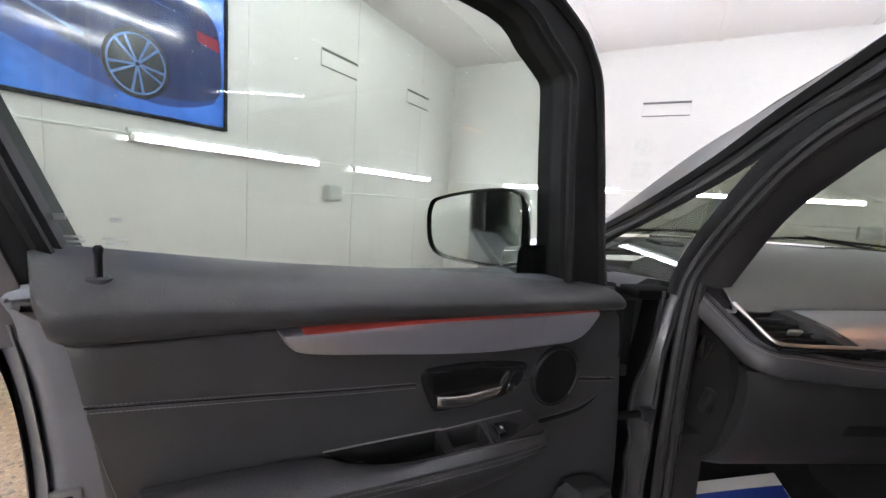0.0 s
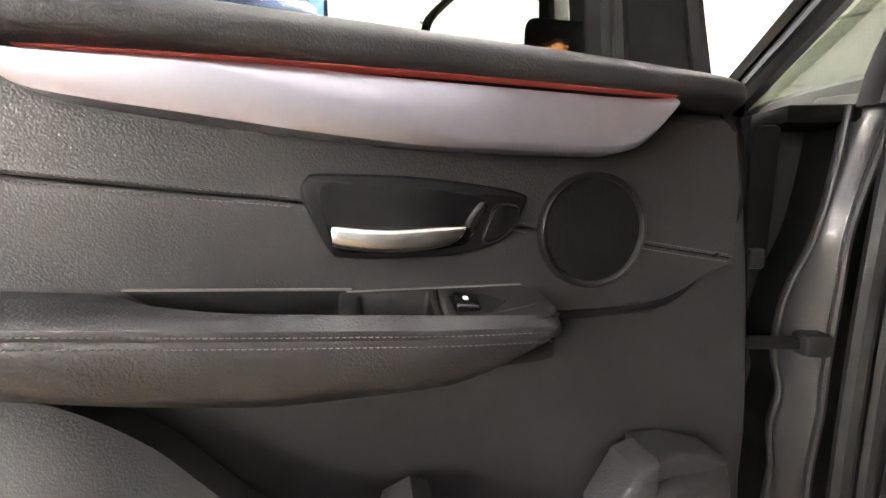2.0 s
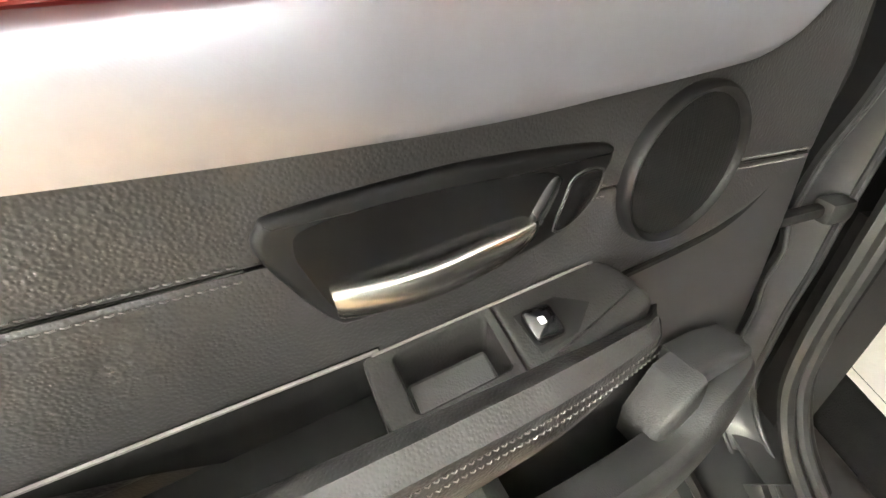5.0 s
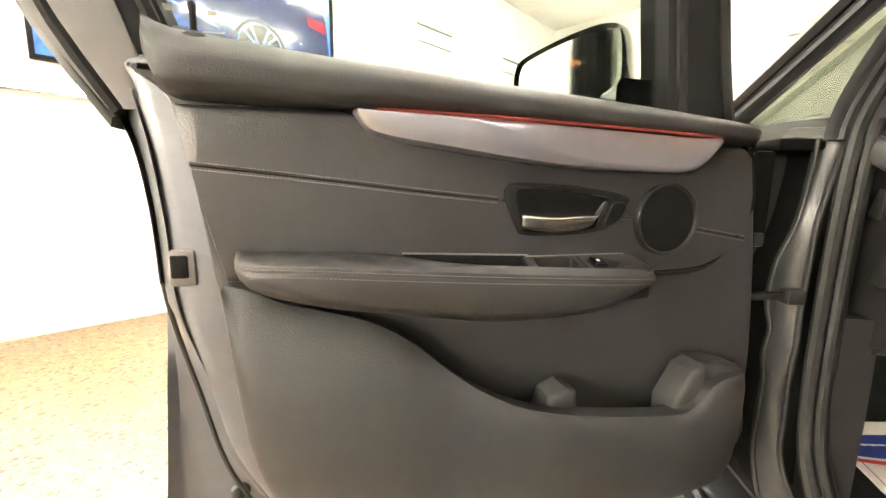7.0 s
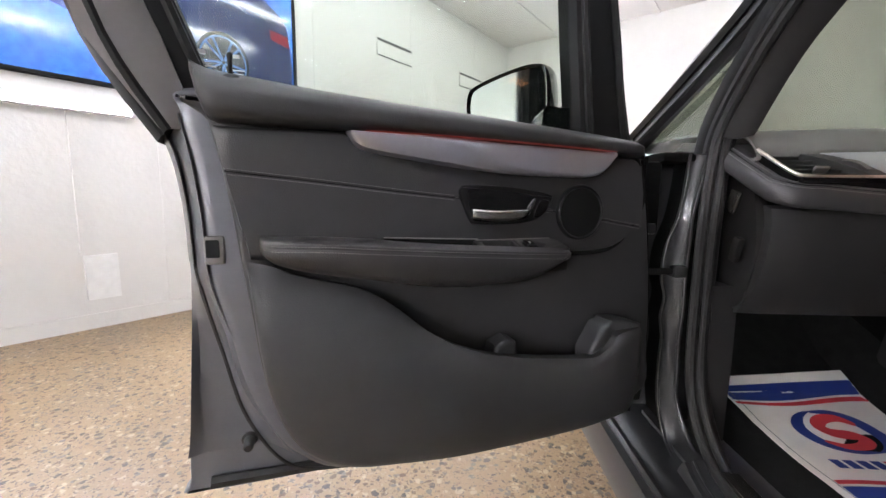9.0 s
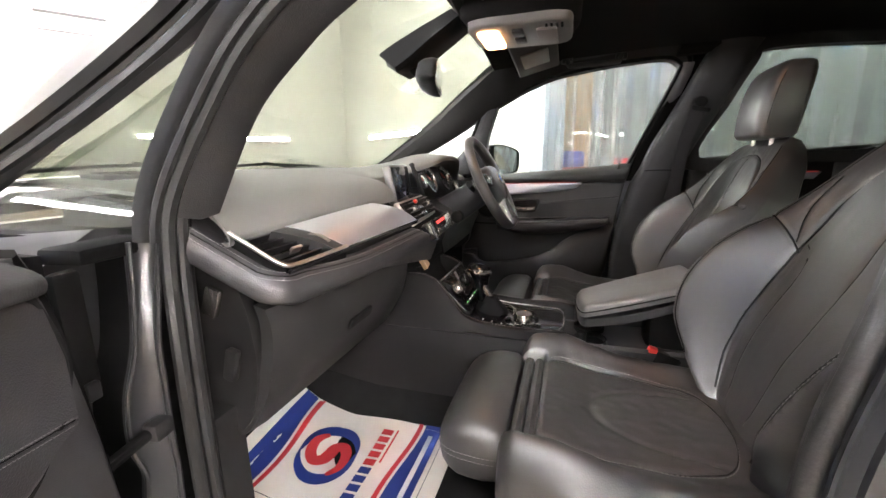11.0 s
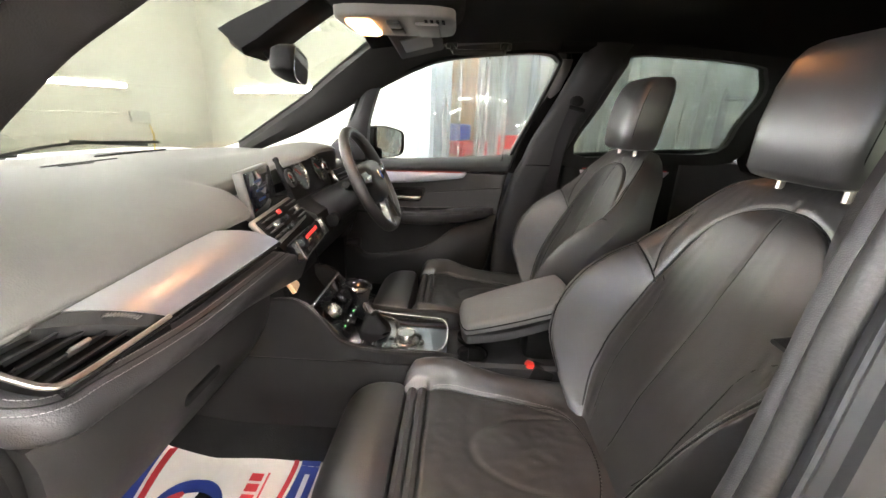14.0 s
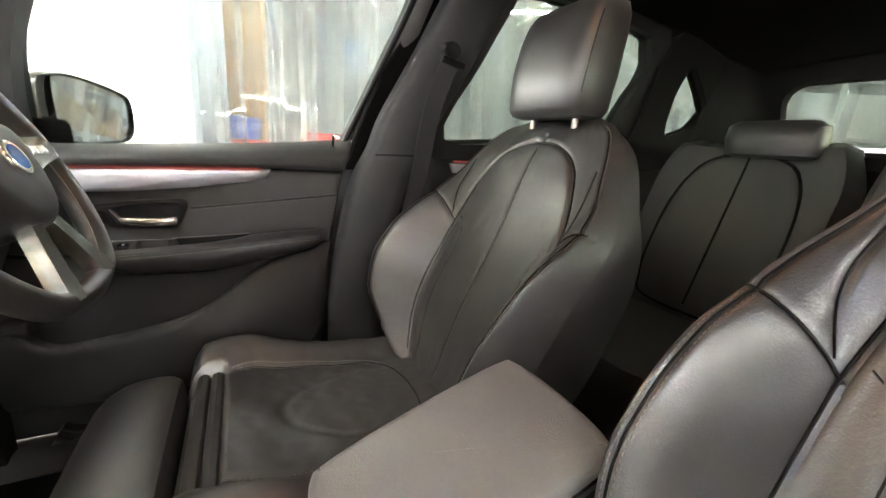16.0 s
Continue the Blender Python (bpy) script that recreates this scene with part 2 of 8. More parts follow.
def tube(path, r, sides=8, bm=None, closed=False, taper=None):
    """A round bar along a path."""
    pts = [Vector(p) for p in path]
    n = len(pts)
    rings, up = [], None
    for i, p in enumerate(pts):
        a = pts[(i - 1) % n] if closed or i else pts[0]
        b = pts[(i + 1) % n] if closed or i < n - 1 else pts[-1]
        t = (b - a).normalized()
        if up is None:
            up = t.orthogonal().normalized()
        up = (up - t * up.dot(t)).normalized()
        s = t.cross(up)
        q = r * (taper(i / max(1, n - 1)) if taper else 1)
        rings.append([p + (up * math.cos(w) + s * math.sin(w)) * q for w in (2 * math.pi * k / sides for k in range(sides))])
    return skin(rings, bm, closed=True, loop=closed)


def band(path, across, normal, w, h, bm=None, closed=False):
    """A flat bar along a path: w wide along across(i), h thick along normal(i), with eased edges."""
    rings = []
    for i, p in enumerate(path):
        p, a, nn = Vector(p), Vector(across(i) if callable(across) else across), Vector(normal(i) if callable(normal) else normal)
        e = min(w, h) * 0.25
        rings.append([p + a * x + nn * y for x, y in ((-w / 2 + e, -h / 2), (w / 2 - e, -h / 2), (w / 2, -h / 2 + e), (w / 2, h / 2 - e), (w / 2 - e, h / 2), (-w / 2 + e, h / 2), (-w / 2, h / 2 - e), (-w / 2, -h / 2 + e))])
    return skin(rings, bm, closed=True, loop=closed)


def rbox(size, m, bevel=0.005, seg=2, bm=None):
    """A box with rounded edges at pose m."""
    b = bmesh.new()
    bmesh.ops.create_cube(b, size=1)
    bmesh.ops.scale(b, vec=size, verts=b.verts[:])
    if bevel:
        bmesh.ops.bevel(b, geom=b.edges[:], offset=min(bevel, min(size) * 0.49), segments=seg, profile=0.5, affect="EDGES")
    bmesh.ops.transform(b, matrix=m, verts=b.verts[:])
    if bm is None:
        return b
    tmp = bpy.data.meshes.new("tmp")
    b.to_mesh(tmp)
    b.free()
    bm.from_mesh(tmp)
    bpy.data.meshes.remove(tmp)
    return bm


def inset(poly, d):
    """A closed outline of (x, y), running anticlockwise, drawn in by d."""
    k, out = len(poly), []
    for i in range(k):
        a, b, c = (np.array(poly[(i + j) % k], float) for j in (-1, 0, 1))
        u, v = b - a, c - b
        u, v = u / (np.linalg.norm(u) + 1e-9), v / (np.linalg.norm(v) + 1e-9)
        n1, n2 = np.array((-u[1], u[0])), np.array((-v[1], v[0]))
        nn = n1 + n2
        nn = nn / max(0.6, float(nn @ nn) / 2) if nn @ nn > 1e-6 else n1
        out.append(tuple(b + nn * d))
    return out


def area2(poly):
    return sum(a[0] * b[1] - b[0] * a[1] for a, b in zip(poly, poly[1:] + poly[:1]))


def pillow(outline, place, base, height, r, bulge=0.0, bm=None, steps=3):
    """A plate with rounded edges: outline of (x, y), place(x, y, h) puts it into the world, from base up to height."""
    bm = bm or bmesh.new()
    if area2(outline) < 0:
        outline = outline[::-1]
    rings = [[place(x, y, base) for x, y in outline]]
    for s in range(steps + 1):
        w = math.pi / 2 * s / steps
        ring = inset(outline, r * (1 - math.cos(w)))
        rings.append([place(x, y, height - r + r * math.sin(w)) for x, y in ring])
    if bulge:
        cx, cy = np.mean(outline, axis=0)
        flat = inset(outline, r)
        for f in (0.75, 0.45, 0.15):
            rings.append([place(cx + (x - cx) * f, cy + (y - cy) * f, height + bulge * (1 - f * f)) for x, y in flat])
    return skin(rings, bm, closed=True)


def stitches(path, normal, bm=None, length=0.0034, gap=0.0014, r=0.00046, lift=0.0004):
    """A row of sewn stitches along a path."""
    bm = bm or bmesh.new()
    pts = [Vector(p) for p in path]
    d = [0.0]
    for a, b in zip(pts, pts[1:]):
        d.append(d[-1] + (b - a).length)
    nn = Vector(normal).normalized()

    def at(s):
        i = min(max(int(np.searchsorted(d, s)) - 1, 0), len(d) - 2)
        return pts[i].lerp(pts[i + 1], (s - d[i]) / max(1e-6, d[i + 1] - d[i]))

    s = 0.0
    while s + length < d[-1]:
        a, b = at(s), at(s + length)
        t = (b - a).normalized()
        e = t.cross(nn).normalized()
        base = [a, (a + b) / 2 + nn * lift * 2, b]
        rows = [[p + (e * x + nn * y) * r for x, y in ((-1, 0), (0, 1), (1, 0), (0, -1))] for p in base]
        skin(rows, bm, closed=True)
        s += length + gap
    return bm


def circle(cx, cy, r, n=32, ry=None):
    return [(cx + r * math.cos(2 * math.pi * i / n), cy + (ry or r) * math.sin(2 * math.pi * i / n)) for i in range(n)]


def rrect(cx, cy, w, h, r=0.01, n=4, turn=0.0):
    out = []
    for sx, sy, a0 in ((1, 1, 0), (-1, 1, 90), (-1, -1, 180), (1, -1, 270)):
        for i in range(n + 1):
            a = radians(a0 + 90 * i / n)
            out.append((sx * (w / 2 - r) + r * math.cos(a), sy * (h / 2 - r) + r * math.sin(a)))
    c, s = math.cos(radians(turn)), math.sin(radians(turn))
    return [(cx + x * c - y * s, cy + x * s + y * c) for x, y in out]


# ---- the workshop room ----
FLOOR_Z = -0.02
RH = 3.02
# the room's own axes: rx along the front wall, ry along the side walls
C0 = Vector((-0.61, 5.52, FLOOR_Z))
RX, RY = Vector((0.8192, -0.5736, 0)), Vector((0.5736, 0.8192, 0))
ROOM_W, ROOM_L = 5.46, 11.5


def room(a, b, z):
    """a metres along the front wall from the left corner, b metres back from it, z above the floor."""
    return C0 + RX * a - RY * b + Vector((0, 0, z))


def wall_block(a0, a1, b0, b1, z0, z1, bm=None):
    bm = bm or bmesh.new()
    v = [bm.verts.new(room(a, b, z)) for z in (z0, z1) for a, b in ((a0, b0), (a1, b0), (a1, b1), (a0, b1))]
    for f in ((0, 1, 2, 3), (4, 5, 6, 7), (0, 1, 5, 4), (1, 2, 6, 5), (2, 3, 7, 6), (3, 0, 4, 7)):
        bm.faces.new([v[i] for i in f])
    return bm


def floor_material():
    """Pale exposed-aggregate concrete: tan ground with brown, grey and cream pebbles."""
    m = mat("aggregate_floor", (0.30, 0.207, 0.115), 0.42, vary=0.16, scale=2.2, rough_vary=0.12, bump=0.2, bump_scale=120)
    n, l = m.node_tree.nodes, m.node_tree.links
    b = n["Principled BSDF"]
    src = b.inputs["Base Color"].links[0].from_socket
    tc = n.new("ShaderNodeTexCoord")
    for scale, size, colours in ((50, 0.58, ((0.13, 0.080, 0.045), (0.16, 0.135, 0.105), (0.42, 0.32, 0.20), (0.070, 0.056, 0.042))), (120, 0.56, ((0.19, 0.12, 0.065), (0.14, 0.11, 0.080), (0.095, 0.075, 0.055), (0.37, 0.28, 0.18)))):
        warp = n.new("ShaderNodeTexNoise")
        warp.inputs["Scale"].default_value = scale * 0.8
        add = n.new("ShaderNodeMixRGB")
        add.blend_type, add.inputs[0].default_value = "LINEAR_LIGHT", 0.012
        l.new(tc.outputs["Object"], warp.inputs["Vector"])
        l.new(tc.outputs["Object"], add.inputs[1])
        l.new(warp.outputs["Color"], add.inputs[2])
        v = n.new("ShaderNodeTexVoronoi")
        v.inputs["Scale"].default_value = scale
        l.new(add.outputs[0], v.inputs["Vector"])
        lim = n.new("ShaderNodeMath")
        lim.operation = "LESS_THAN"
        sep = n.new("ShaderNodeSeparateColor")
        l.new(v.outputs["Color"], sep.inputs[0])
        mul = n.new("ShaderNodeMath")
        mul.operation, mul.inputs[1].default_value = "MULTIPLY", size
        l.new(sep.outputs[1], mul.inputs[0])
        l.new(v.outputs["Distance"], lim.inputs[0])
        l.new(mul.outputs[0], lim.inputs[1])
        r = n.new("ShaderNodeValToRGB")
        r.color_ramp.interpolation = "CONSTANT"
        while len(r.color_ramp.elements) < len(colours):
            r.color_ramp.elements.new(0.5)
        for i, c in enumerate(colours):
            r.color_ramp.elements[i].position, r.color_ramp.elements[i].color = i / len(colours), (*c, 1)
        l.new(sep.outputs[0], r.inputs[0])
        x = n.new("ShaderNodeMixRGB")
        l.new(lim.outputs[0], x.inputs[0])
        l.new(src, x.inputs[1])
        l.new(r.outputs[0], x.inputs[2])
        src = x.outputs[0]
    l.new(src, b.inputs["Base Color"])
    return m


FLOOR = floor_material()
alone("floor", wall_block(-0.3, ROOM_W + 4.5, -0.3, ROOM_L + 0.3, -0.15, 0), FLOOR, "tan exposed-aggregate concrete floor with brown pebbles", "floor", "structure", flat=True)
alone("ceiling", wall_block(-0.3, ROOM_W + 4.5, -0.3, ROOM_L + 0.3, RH, RH + 0.2), CEIL, "white painted ceiling", "ceiling", "structure", flat=True)
wall_left = alone("wall_left", wall_block(-0.25, 0, -0.25, ROOM_L + 0.25, 0, RH), WALL, "white painted workshop wall with a picture and light tubes", "wall", "structure", flat=True)
wall_front = alone("wall_front", wall_block(0, ROOM_W, -0.25, 0, 0, RH), WALL, "white painted wall facing the car", "wall", "structure", flat=True)
CURT = 3.23
alone("wall_right", wall_block(ROOM_W, ROOM_W + 0.2, -0.25, CURT, 0, RH), WALL, "white painted wall beside the strip curtain", "wall", "structure", flat=True)
alone("wall_back", wall_block(0, ROOM_W + 0.2, ROOM_L, ROOM_L + 0.25, 0, RH), WALL, "white painted rear wall", "wall", "structure", flat=True)
alone("wall_outer", wall_block(ROOM_W + 4.2, ROOM_W + 4.4, CURT - 2, ROOM_L + 0.2, 0, RH), mat("far_grey_wall", (0.50, 0.51, 0.54), 0.7, vary=0.2, scale=1.2), "grey wall of the next bay behind the curtain", "wall", "structure", flat=True)
alone("wall_outer_end", wall_block(ROOM_W + 0.2, ROOM_W + 4.4, CURT - 2.2, CURT - 2, 0, RH), WALL, "end wall of the next bay", "wall", "structure", flat=True)
alone("wall_outer_back", wall_block(ROOM_W + 0.2, ROOM_W + 4.4, ROOM_L + 0.0, ROOM_L + 0.2, 0, RH), WALL, "back wall of the next bay", "wall", "structure", flat=True)
# joints between the wall boards and ceiling boards
bm = bmesh.new()
for b in (0.9, 2.15, 3.4, 4.62, 5.85, 7.1, 8.3, 9.6):
    wall_block(0, 0.004, b, b + 0.012, 0.1, RH, bm)
tagged(alone("trim_left_boards", bm, plain("joint_white", (0.66, 0.65, 0.63), 0.6), "thin joint strips of the wall boards", "trim", "structure", flat=True))
bm = bmesh.new()
for a in (0.75, 2.0, 3.25, 4.5):
    wall_block(a, a + 0.05, 0, ROOM_L, RH - 0.015, RH, bm)
alone("trim_ceiling", bm, CEIL, "white cover strips between the ceiling boards", "trim", "structure", flat=True)
bm = wall_block(0, 0.018, 0, ROOM_L, 0, 0.09)
wall_block(0.018, ROOM_W, 0, 0.018, 0, 0.09, bm)
alone("baseboard", bm, WALL, "low white skirting board along the walls", "skirting", "structure", flat=True)


def tube_light(a, b, along_front, length, z=1.32, glass=None):
    """A wall tube: white tray, glowing tube and end caps. a, b: its middle."""
    ob = thing("tube_light", room(a, b, z), "glowing white fluorescent tube on the white wall", "tube light", "wall tube lights")
    ax, out = (RX, -RY) if along_front else (RY, RX if a < 5 else -RX)
    m = Matrix.Translation(room(a, b, z)) @ Matrix((ax, out, Vector((0, 0, 1)))).transposed().to_4x4()
    part("tray", rbox((length, 0.035, 0.05), m @ pose(0, 0.0185, 0.02), 0.004), plain_white, ob)
    c = room(a, b, z - 0.010) + out * 0.055
    part("tube", tube([c - ax * (length / 2 - 0.03), c + ax * (length / 2 - 0.03)], 0.016, 12), glass or TUBE, ob, "bright white glass tube")
    for s in (-1, 1):
        part("reflector_lip", rbox((length, 0.072, 0.003), m @ pose(0, 0.037, -0.010 + 0.025 * s), 0.001, 1), plain_white, ob)
    for s in (-1, 1):
        part("end_cap", rbox((0.03, 0.045, 0.045), Matrix.Translation(c + ax * s * (length / 2 - 0.015)) @ m.to_3x3().to_4x4(), 0.006), plain_white, ob)


plain_white = plain("white_enamel", (0.75, 0.75, 0.74), 0.4)
for b in (1.43, 3.47, 5.53):
    tube_light(0, b, False, 1.56)
for a in (1.68, 3.93):
    tube_light(a, 0, True, 1.55)
# unseen tubes added on the rear wall, extra strong to fill from behind
for z in (1.32, 2.2):
    for a in (1.6, 3.9):
        tube_light(a, ROOM_L - 0.10, True, 1.55, z, TUBE_BACK_FILL)
# ceiling rows over the car and the rear of the bay
for a in (1.7, 2.95, 4.3):
    for b in (3.1, 4.9, 6.7, 8.5):
        tube_light(a, b, False, 1.56, RH - 0.06, TUBE_CEIL)
for b in (CURT + 1.0, CURT + 3.2, CURT + 5.6):
    tube_light(ROOM_W + 4.2, b, False, 1.8, 2.75, TUBE_NEXT)
tube_light(ROOM_W, 1.55, False, 1.56)


def conduit(points, name="cable_conduit", r=0.008):
    ob = alone(name, tube([room(*p) for p in points], r, 6), plain_white, "thin white cable conduit clipped to the wall", "conduit")
    return ob


conduit([(0.012, 0.05, 1.33), (0.012, ROOM_L - 0.1, 1.33)])
conduit([(0.05, 0.012, 1.33), (ROOM_W - 0.05, 0.012, 1.33)])
conduit([(0.012, 0.05, 1.05), (0.012, 2.45, 1.05)])
conduit([(0.05, 0.012, 1.05), (ROOM_W - 0.05, 0.012, 1.05)])
box = thing("junction_box", room(0, 2.5, 0.98), "small grey cable junction box on the white wall", "junction box")
m_left = Matrix.Translation(room(0, 2.5, 1.04)) @ Matrix((RY, -RX, Vector((0, 0, 1)))).transposed().to_4x4()
part("cover", rbox((0.17, 0.09, 0.15), m_left @ pose(0, -0.046, 0), 0.008), GREY_BOX, box)
part("lid", rbox((0.15, 0.012, 0.13), m_left @ pose(0, -0.095, 0), 0.004), GREY_BOX, box)
box = thing("junction_box", room(4.75, 0, 0.96), "small grey cable box with a yellow cable below", "junction box")
m_f = Matrix.Translation(room(4.75, 0, 1.02)) @ Matrix((RX, RY, Vector((0, 0, 1)))).transposed().to_4x4()
part("cover", rbox((0.17, 0.08, 0.12), m_f @ pose(0, -0.046, 0), 0.008), GREY_BOX, box)
part("cable", tube([room(4.82, 0.05, 0.94), room(4.84, 0.06, 0.84), room(4.82, 0.05, 0.6), room(4.82, 0.03, 0.1)], 0.01, 6), plain("yellow_cable", (0.6, 0.42, 0.05), 0.5), box, "yellow cable")


def slot_vent(a, b, front, z, w=0.62, h=0.17):
    ob = thing("wall_vent", room(a, b, z), "white slotted air vent set flush in the wall", "vent", "wall vents")
    ax, out = (RX, RY) if front else (RY, -RX)
    m = Matrix.Translation(room(a, b, z)) @ Matrix((ax, out, Vector((0, 0, 1)))).transposed().to_4x4()
    part("panel", rbox((w, 0.012, h), m @ pose(0, -0.007, 0), 0.003), WALL, ob)
    for s, t in ((1, 0.024), (-1, 0.012)):
        part("slot", rbox((w, 0.006, t), m @ pose(0, -0.016, s * h / 2), 0.001), LINE_GREY, ob)


slot_vent(0, 2.42, False, 2.30, 0.50, 0.15)
slot_vent(0, 1.0, False, 2.30, 0.50, 0.15)
slot_vent(2.84, 0, True, 2.29, 0.50, 0.15)
slot_vent(4.6, 0, True, 2.29, 0.50, 0.15)
sw = thing("notice_sheet", room(2.62, 0.0, 1.45), "pale printed sheets fixed to the wall", "notice")
for z in (1.58, 1.86):
    part("sheet", wall_block(2.55, 2.75, 0, 0.006, z - 0.1, z + 0.1), plain("pale_sheet", (0.6, 0.6, 0.58), 0.6), sw, flat=True)
sk = thing("wall_socket", room(0, 4.98, 0.32), "white double socket with a cable trunk on the wall", "socket")
part("plate", wall_block(0, 0.03, 4.90, 5.06, 0.18, 0.45), plain_white, sk, flat=True)
part("trunk", wall_block(0, 0.02, 5.04, 5.07, 0.45, 1.30), WALL, sk, flat=True)

# ---- the framed picture of a blue car ----
PB0, PB1, PZ0, PZ1 = 3.63, 5.34, 1.47, 2.92
pic = thing("framed_picture", room(0, (PB0 + PB1) / 2, PZ0), "large glossy blue picture of a parked car in a black frame", "picture")


def on_pic(b, z, h):
    return room(0.03 + h, b, z)


def flat_shape(poly, h, bm=None):
    bm = bm or bmesh.new()
    bm.faces.new([bm.verts.new(on_pic(b, z, h)) for b, z in poly])
    return bm


PIC_BLUE = mat("picture_blue", (0.020, 0.105, 0.50), 0.12, vary=0.30, scale=1.6, coat=0.15, second=(0.05, 0.20, 0.70))
PIC_DARK = plain("picture_navy", (0.011, 0.024, 0.095), 0.10, coat=0.15)
PIC_MID = plain("picture_sky_blue", (0.07, 0.14, 0.36), 0.10, coat=0.15)
PIC_PALE = plain("picture_pale_blue", (0.12, 0.22, 0.45), 0.10, coat=0.15)
part("print", wall_block(0.004, 0.03, PB0, PB1, PZ0, PZ1), PIC_BLUE, pic, "deep blue glossy print", flat=True)
for a0, a1, z0, z1 in ((PB0 - 0.022, PB0, PZ0 - 0.022, PZ1 + 0.022), (PB1, PB1 + 0.022, PZ0 - 0.022, PZ1 + 0.022), (PB0, PB1, PZ0 - 0.022, PZ0), (PB0, PB1, PZ1, PZ1 + 0.022)):
    part("frame_bar", wall_block(0, 0.045, a0, a1, z0, z1), BLACK, pic, flat=True)


def pz(x, z):
    """Metres on the print: leftwards from its right edge, and up from its bottom edge."""
    return PB0 + x, PZ0 + z


body = [(min(0.04 + (x - 0.04) * 1.45, 1.69), z * 1.35) for x, z in smooth_path([(0.04, 0.16), (0.03, 0.36), (0.06, 0.52), (0.16, 0.60), (0.28, 0.68), (0.38, 0.83), (0.62, 0.90), (0.95, 0.90), (1.15, 0.84), (1.30, 0.80), (1.48, 0.74), (1.55, 0.62), (1.52, 0.46), (1.36, 0.40), (1.0, 0.36), (0.55, 0.20), (0.40, 0.10), (0.2, 0.10)], 6, closed=True)]
part("car_shape", flat_shape([pz(*p) for p in body], 0.003), PIC_DARK, pic, flat=True)
part("ground_shade", flat_shape([pz(*p) for p in smooth_path([(0.06, 0.17), (0.4, 0.07), (0.85, 0.15), (1.4, 0.36), (1.66, 0.44), (1.4, 0.50), (0.7, 0.32), (0.25, 0.24)], 5, closed=True)], 0.002), plain("picture_shade", (0.012, 0.05, 0.24), 0.10, coat=0.15), pic, flat=True)
part("window_shape", flat_shape([pz(*p) for p in ((0.46, 0.81), (0.63, 1.06), (0.97, 1.12), (1.32, 0.89))], 0.0045), PIC_MID, pic, flat=True)
part("window_shape", flat_shape([pz(*p) for p in ((0.50, 0.84), (0.65, 1.04), (0.95, 1.08), (1.23, 0.90))], 0.0060), PIC_DARK, pic, flat=True)
part("sill_line", flat_shape([pz(*p) for p in ((0.82, 0.355), (0.82, 0.372), (1.66, 0.645), (1.66, 0.625))], 0.0045), PIC_PALE, pic, flat=True)
part("body_crease", flat_shape([pz(*p) for p in ((0.27, 0.67), (0.27, 0.678), (1.68, 0.85), (1.68, 0.84))], 0.0045), PIC_MID, pic, flat=True)
part("tail_lamp", flat_shape([pz(*p) for p in ((0.035, 0.52), (0.19, 0.55), (0.20, 0.62), (0.05, 0.605))], 0.0045), plain("picture_red", (0.24, 0.02, 0.04), 0.10), pic, flat=True)
for x, z, r in ((0.56, 0.285, 0.165), (1.53, 0.53, 0.135)):
    cx, cz = pz(x, z)
    part("wheel_shape", flat_shape(circle(cx, cz, r * 1.12, 40, r * 1.25), 0.0052), plain("picture_tyre", (0.006, 0.008, 0.02), 0.2), pic, flat=True)
    bm = bmesh.new()
    for k in range(10):
        w = 2 * math.pi * k / 10 + (0.12 if k % 2 else -0.12)
        e = Vector((math.cos(w), math.sin(w)))
        q = Vector((-e.y, e.x)) * 0.006
        flat_shape([(cx + e.x * 0.012 + s * q.x + e.x * t, cz + e.y * 0.012 + s * q.y + 1.1 * e.y * t) for s, t in ((-1, 0), (-1.4, r * 0.88), (1.4, r * 0.88), (1, 0))], 0.0065, bm)
    ring = [circle(cx, cz, rr, 40, rr * 1.1) for rr in (r * 0.93, r)]
    skin([[on_pic(x2, y2, 0.0065) for x2, y2 in c] for c in ring], bm, closed=True, caps=False)
    part("wheel_spokes", bm, PIC_PALE, pic, flat=True)

# ---- strip curtain and the bay behind it ----
def strip_film():
    """Clear plastic film gone slightly milky, in uneven upright streaks."""
    m = clear("curtain_strip_film", (0.92, 0.94, 0.95), 1.2)
    n, l = m.node_tree.nodes, m.node_tree.links
    src = n["Material Output"].inputs[0].links[0].from_socket
    tc, mp, t, d, r, x = n.new("ShaderNodeTexCoord"), n.new("ShaderNodeMapping"), n.new("ShaderNodeTexNoise"), n.new("ShaderNodeBsdfTranslucent"), n.new("ShaderNodeMapRange"), n.new("ShaderNodeMixShader")
    mp.inputs["Scale"].default_value = (9, 9, 0.35)
    t.inputs["Scale"].default_value = 1.6
    r.inputs["From Min"].default_value, r.inputs["From Max"].default_value = 0.35, 0.7
    r.inputs["To Min"].default_value, r.inputs["To Max"].default_value = 0.03, 0.32
    d.inputs[0].default_value = (0.85, 0.87, 0.88, 1)
    l.new(tc.outputs["Object"], mp.inputs["Vector"])
    l.new(mp.outputs[0], t.inputs["Vector"])
    l.new(t.outputs[0], r.inputs[0])
    l.new(r.outputs[0], x.inputs[0])
    l.new(src, x.inputs[1])
    l.new(d.outputs[0], x.inputs[2])
    l.new(x.outputs[0], n["Material Output"].inputs[0])
    return m


